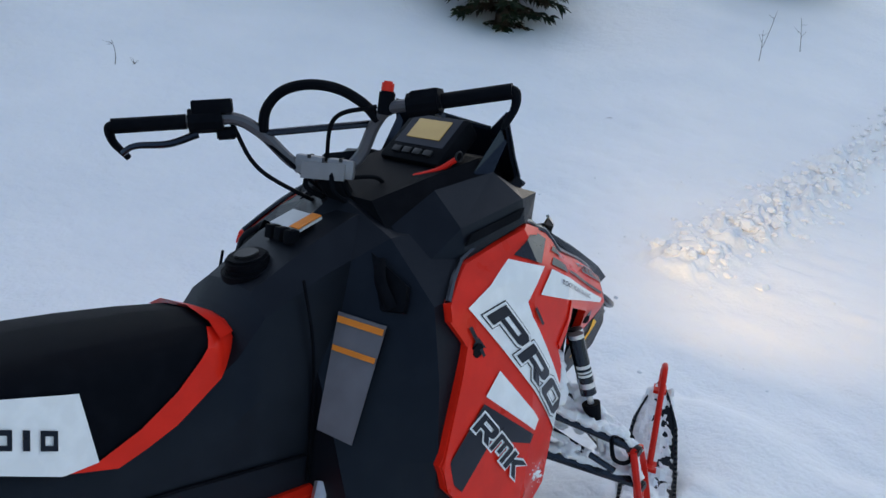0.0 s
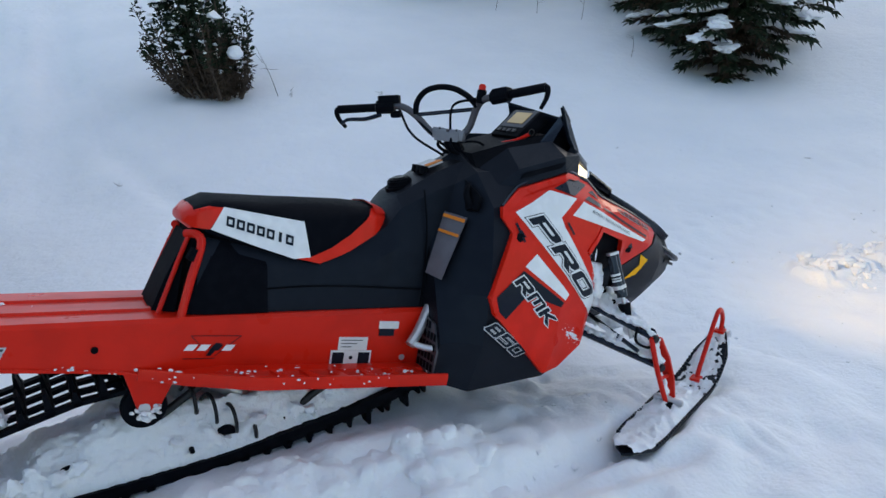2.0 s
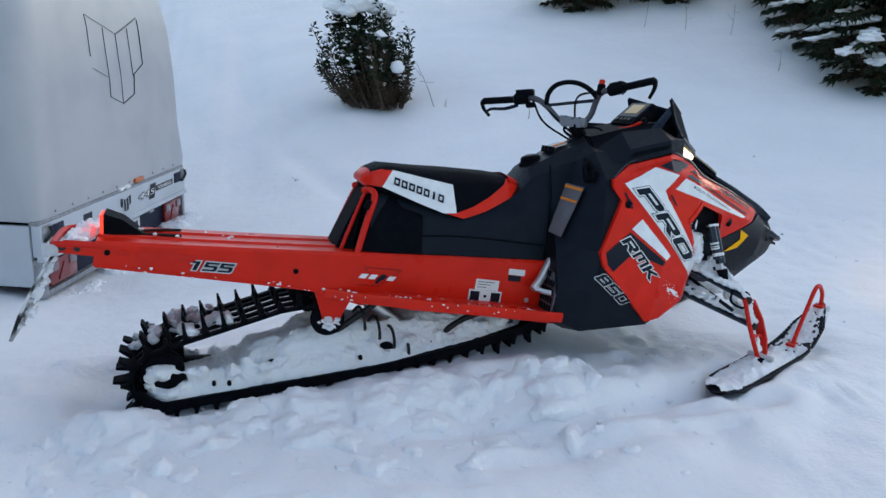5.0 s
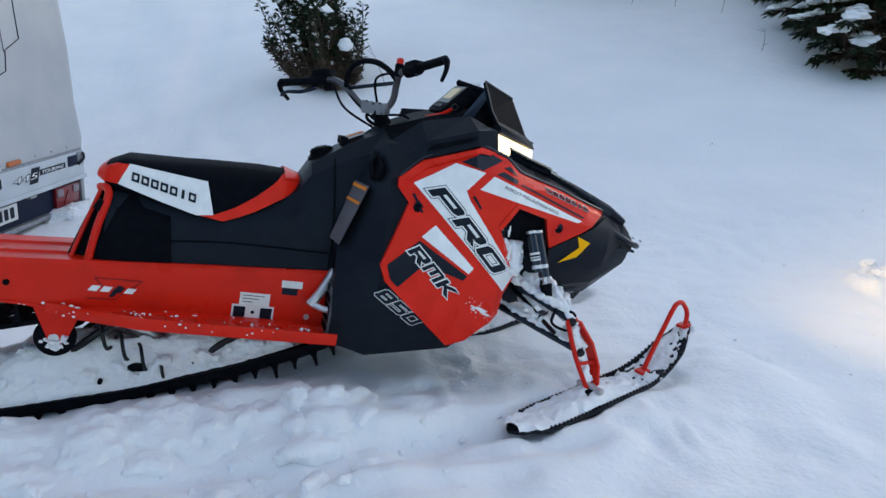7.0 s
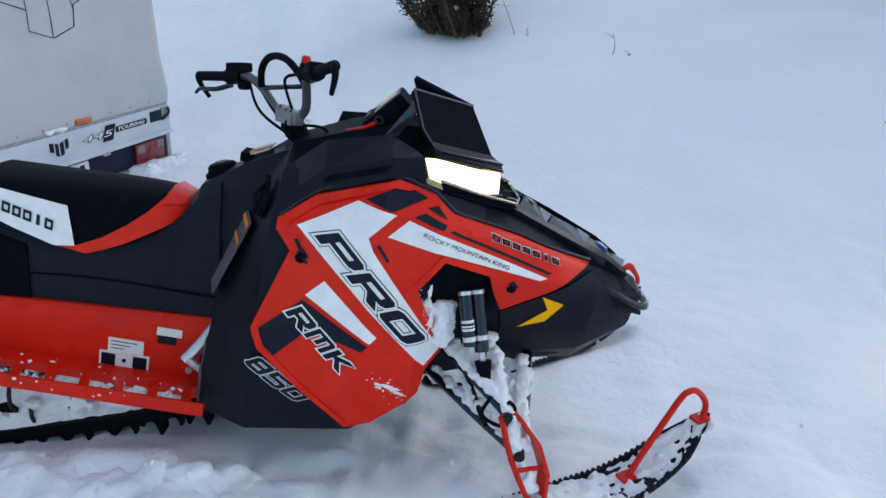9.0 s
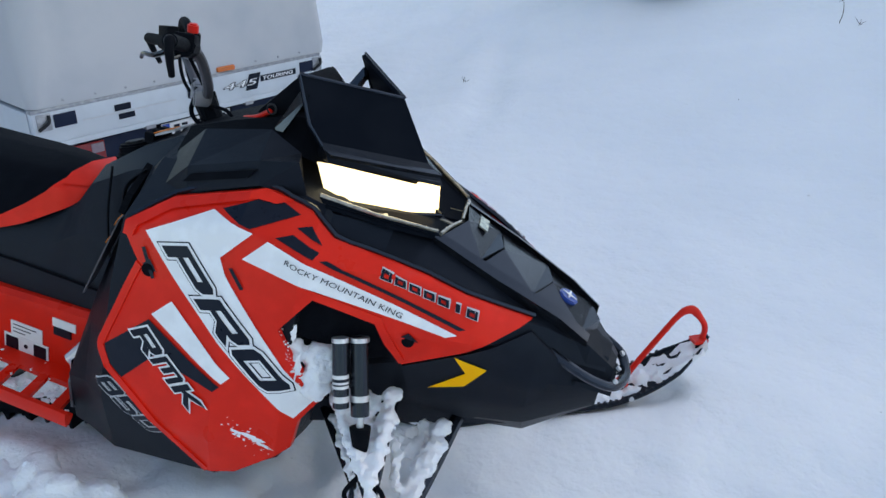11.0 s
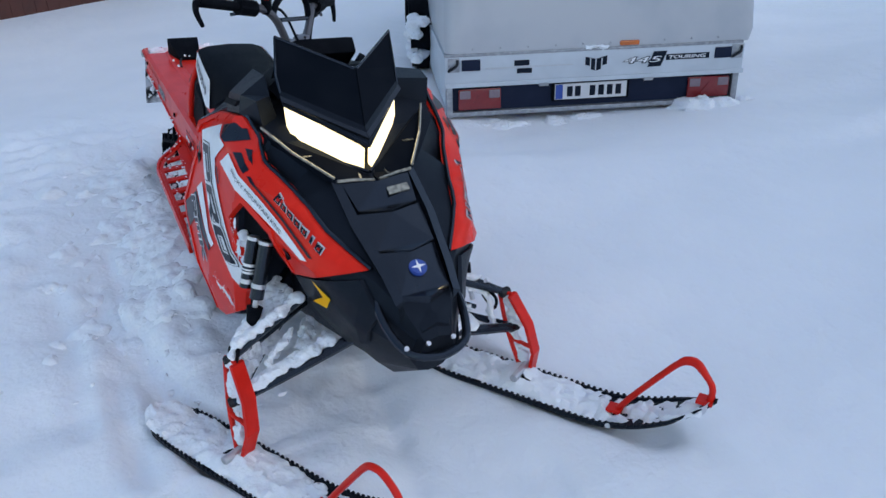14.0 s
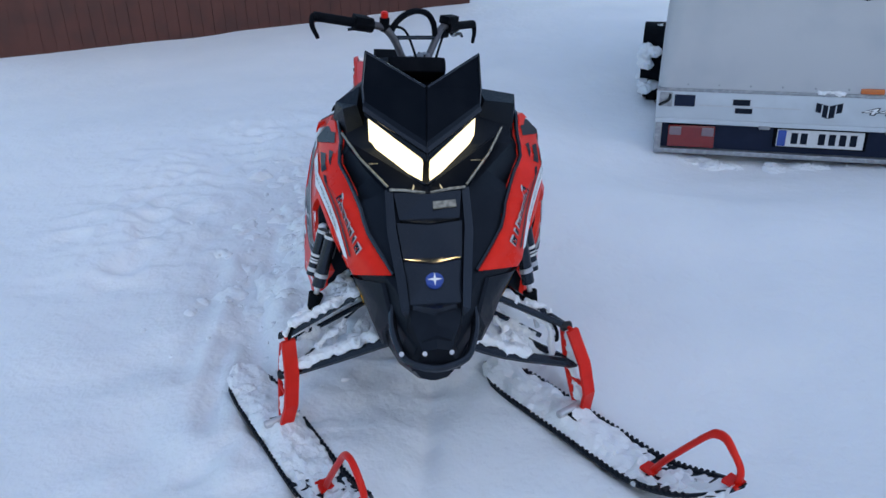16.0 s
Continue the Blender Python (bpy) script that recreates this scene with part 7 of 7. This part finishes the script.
def bush(x, y, high, wide_, seed):
    """A dense upright evergreen with several stems, wider above than at its foot."""
    rng = random.Random(seed)
    z0 = float(snow_height(x, y)) - 0.02
    shrub = thing("evergreen_bush", "dense upright evergreen bush, brown below and capped with snow", "bush", pose(x, y, z0))
    stems, green, dry, snow = bmesh.new(), bmesh.new(), bmesh.new(), bmesh.new()
    for k in range(96):
        a = rng.random() * 6.283
        r = wide_ * math.sqrt(rng.random()) * (0.92 + 0.75 * noise.noise(Vector((2 * math.cos(a), 2 * math.sin(a), 4.3))))
        out = Vector((math.cos(a), math.sin(a), 0))
        foot = out * r * 0.60 + Vector((0.12, -0.08, 0))
        stray = rng.random() < 0.16
        tip_h = high * (1.0 - 0.42 * (r / wide_) ** 2) * (rng.uniform(0.95, 1.25) if stray else rng.uniform(0.50, 1.02))
        tip = out * r * (rng.uniform(1.1, 1.4) if stray else rng.uniform(0.9, 1.15)) + Vector((-0.10 * tip_h, 0, tip_h))
        pts = [foot, foot.lerp(tip, 0.4) + out * rng.uniform(0, 0.08), tip]
        tube(stems, pts, (0.016, 0.004), 5, 3)
        for p in smooth_line(pts, 10)[2:]:
            low_ = p.z < high * rng.uniform(0.20, 0.68)
            for _ in range(7 if low_ else 5 if stray else 11):
                way_ = Vector((rng.uniform(-1, 1), rng.uniform(-1, 1), rng.uniform(-0.2, 1.0)))
                off = way_ * rng.uniform(0.01, 0.05)
                spray(dry if low_ else green, p + off, way_ + Vector((0, 0, -0.1 if low_ else 0.1)), rng.uniform(0.03, 0.08) if low_ else rng.uniform(0.045, 0.09), rng.uniform(0.012, 0.024) if low_ else rng.uniform(0.022, 0.040), rng, Vector((rng.uniform(-1, 1), rng.uniform(-1, 1), 1)))
                if not low_ and rng.random() < 0.035:
                    q = rng.uniform(0.012, 0.030)
                    lump(snow, p + off + Vector((0, 0, 0.02)), (q * 1.3, q * 1.2, q * 0.7), rng, 1, 0.8)
        if rng.random() < 0.6:
            q = rng.uniform(0.012, 0.034)
            lump(snow, tip + Vector((0, 0, 0.02)), (q, q, q * 0.6), rng, 2, 0.5)
    for cx, cy, cz, q in ((-0.16, -0.10, 1.02, 0.24), (-0.38, 0.0, 0.98, 0.17), (0.08, -0.12, 0.98, 0.17), (-0.10, 0.20, 1.08, 0.22), (-0.30, -0.2, 0.92, 0.11), (0.22, -0.05, 0.93, 0.10)):
        lump(snow, (cx, cy, cz * high), (q, q, q * 0.55), rng, 3, 0.3)
    for k in range(60):
        a, h = rng.random() * 6.283, rng.uniform(0.40, 0.95) * high
        r = wide_ * (0.62 + 0.42 * h / high) * rng.uniform(0.88, 1.03)
        q = min(0.05, 0.006 + rng.expovariate(1) * 0.010)
        lump(snow, (r * math.cos(a) - 0.10 * h, r * math.sin(a), h), (q * rng.uniform(0.8, 2.0), q * rng.uniform(0.8, 2.0), q * 0.8), rng, 1, 0.9)
    lump(snow, (0.22, -wide_ * 0.92, 0.42 * high), (0.085, 0.075, 0.070), rng, 3, 0.25)
    tagged(part("stem_wood", stems, BARK, shrub), kind="stuff")
    part("crown", green, NEEDLE, shrub, "dark green upright sprays", smooth=False)
    part("dry_growth", dry, DRY, shrub, "brown bare lower twigs", smooth=False)
    tagged(part("snow_load", snow, CLUMP, shrub, "cap and dabs of snow"), kind="stuff")
    return shrub


bush(2.10, 6.62, 1.20, 0.55, 41)


def twig(x, y, high, lean, seed, forks=3):
    rng = random.Random(seed)
    z0 = float(snow_height(x, y)) - 0.03
    bm = bmesh.new()
    top = Vector((lean[0], lean[1], high))
    tube(bm, [(0, 0, 0), top * 0.5 + Vector((0.02, 0, 0)), top], (0.004, 0.0015), 5, 3)
    for k in range(forks):
        p = top * rng.uniform(0.3, 0.9)
        tube(bm, [p, p + Vector((rng.uniform(-0.12, 0.12), rng.uniform(-0.12, 0.12), rng.uniform(-0.05, 0.12))) * (0.4 + high)], (0.0025, 0.001), 4, 1)
    ob = part("dry_stalk", bm, TWIG)
    ob.matrix_world = pose(x, y, z0)
    return tagged(ob, "thin bare brown stalk standing out of the snow", "twig", "stalks in the snow")


for k, (x, y, high, lean) in enumerate(((2.80, 6.15, 0.55, (-0.25, 0.0)), (2.88, 6.05, 0.12, (0.02, 0.0)), (3.6, 5.2, 0.22, (0.0, 0.03)), (3.7, 5.15, 0.05, (0.05, 0.0)), (7.0, 8.6, 0.55, (0.03, 0)), (7.5, 8.2, 0.45, (-0.05, 0)), (7.9, 7.6, 0.5, (0.05, 0.05)), (7.2, 5.6, 0.30, (0.0, 0)), (9.4, 2.3, 0.35, (0.2, 0.1)), (9.9, 2.5, 0.45, (0.25, 0)), (10.3, 2.2, 0.40, (-0.2, 0)), (5.2, 3.4, 0.05, (0.05, 0.02)), (6.6, 2.4, 0.05, (0.06, 0)), (2.9, 3.9, 0.04, (0.05, 0)), (0.9, 4.4, 0.06, (0.03, 0.0)))):
    twig(x, y, high, lean, 50 + k)

# loose clods round the sled
rng = random.Random(61)
bm = bmesh.new()
for k in range(420):
    x = rng.uniform(-0.9, 2.1)
    y = rng.gauss(-0.50, 0.26)
    r = min(0.040, 0.005 + rng.expovariate(1) * 0.006)
    lump(bm, (x, y, float(snow_height(x, y)) - r * 0.25), (r * rng.uniform(0.9, 1.5), r * rng.uniform(0.9, 1.3), r * 0.7), rng, 2 if r > 0.012 else 1, 0.6)
for k in range(330):
    x = rng.uniform(-0.55, 1.5)
    y = -0.30 - abs(rng.gauss(0, 0.22)) - 0.10 * max(0.0, x - 0.8)
    r = min(0.062, 0.012 + rng.expovariate(1) * 0.015)
    lump(bm, (x, y, float(snow_height(x, y)) - r * 0.38), (r * rng.uniform(0.9, 1.8), r * rng.uniform(0.9, 1.5), r * 0.8), rng, 3 if r > 0.03 else 2, 0.55)
near_mass = fused(bm, 0.013, 0.16)
bm = bmesh.new()
for k in range(900):
    t = rng.random() ** 1.2
    x, y = 4.6 + 8.0 * t, 0.64 + 0.12 * t + rng.gauss(0, 0.15)
    r = min(0.050, 0.010 + rng.expovariate(1) * 0.011)
    lump(bm, (x, y, float(snow_height(x, y)) - r * 0.2), (r * rng.uniform(0.9, 1.6), r * 1.1, r * 0.8), rng, 2, 0.5)
for k in range(60):
    x, y = rng.uniform(3.2, 8), rng.gauss(0.5, 1.1)
    r = rng.uniform(0.004, 0.012)
    lump(bm, (x, y, float(snow_height(x, y)) + r * 0.2), (r * 1.3, r, r * 0.7), rng, 1, 0.5)
tagged(part("trodden_snow", near_mass, SNOW), "soft broken lumps of trodden snow beside the track", "snow", kind="stuff")
tagged(part("snow_clods", bm, CLUMP), "loose clods of broken snow on the ground", "snow", kind="stuff")
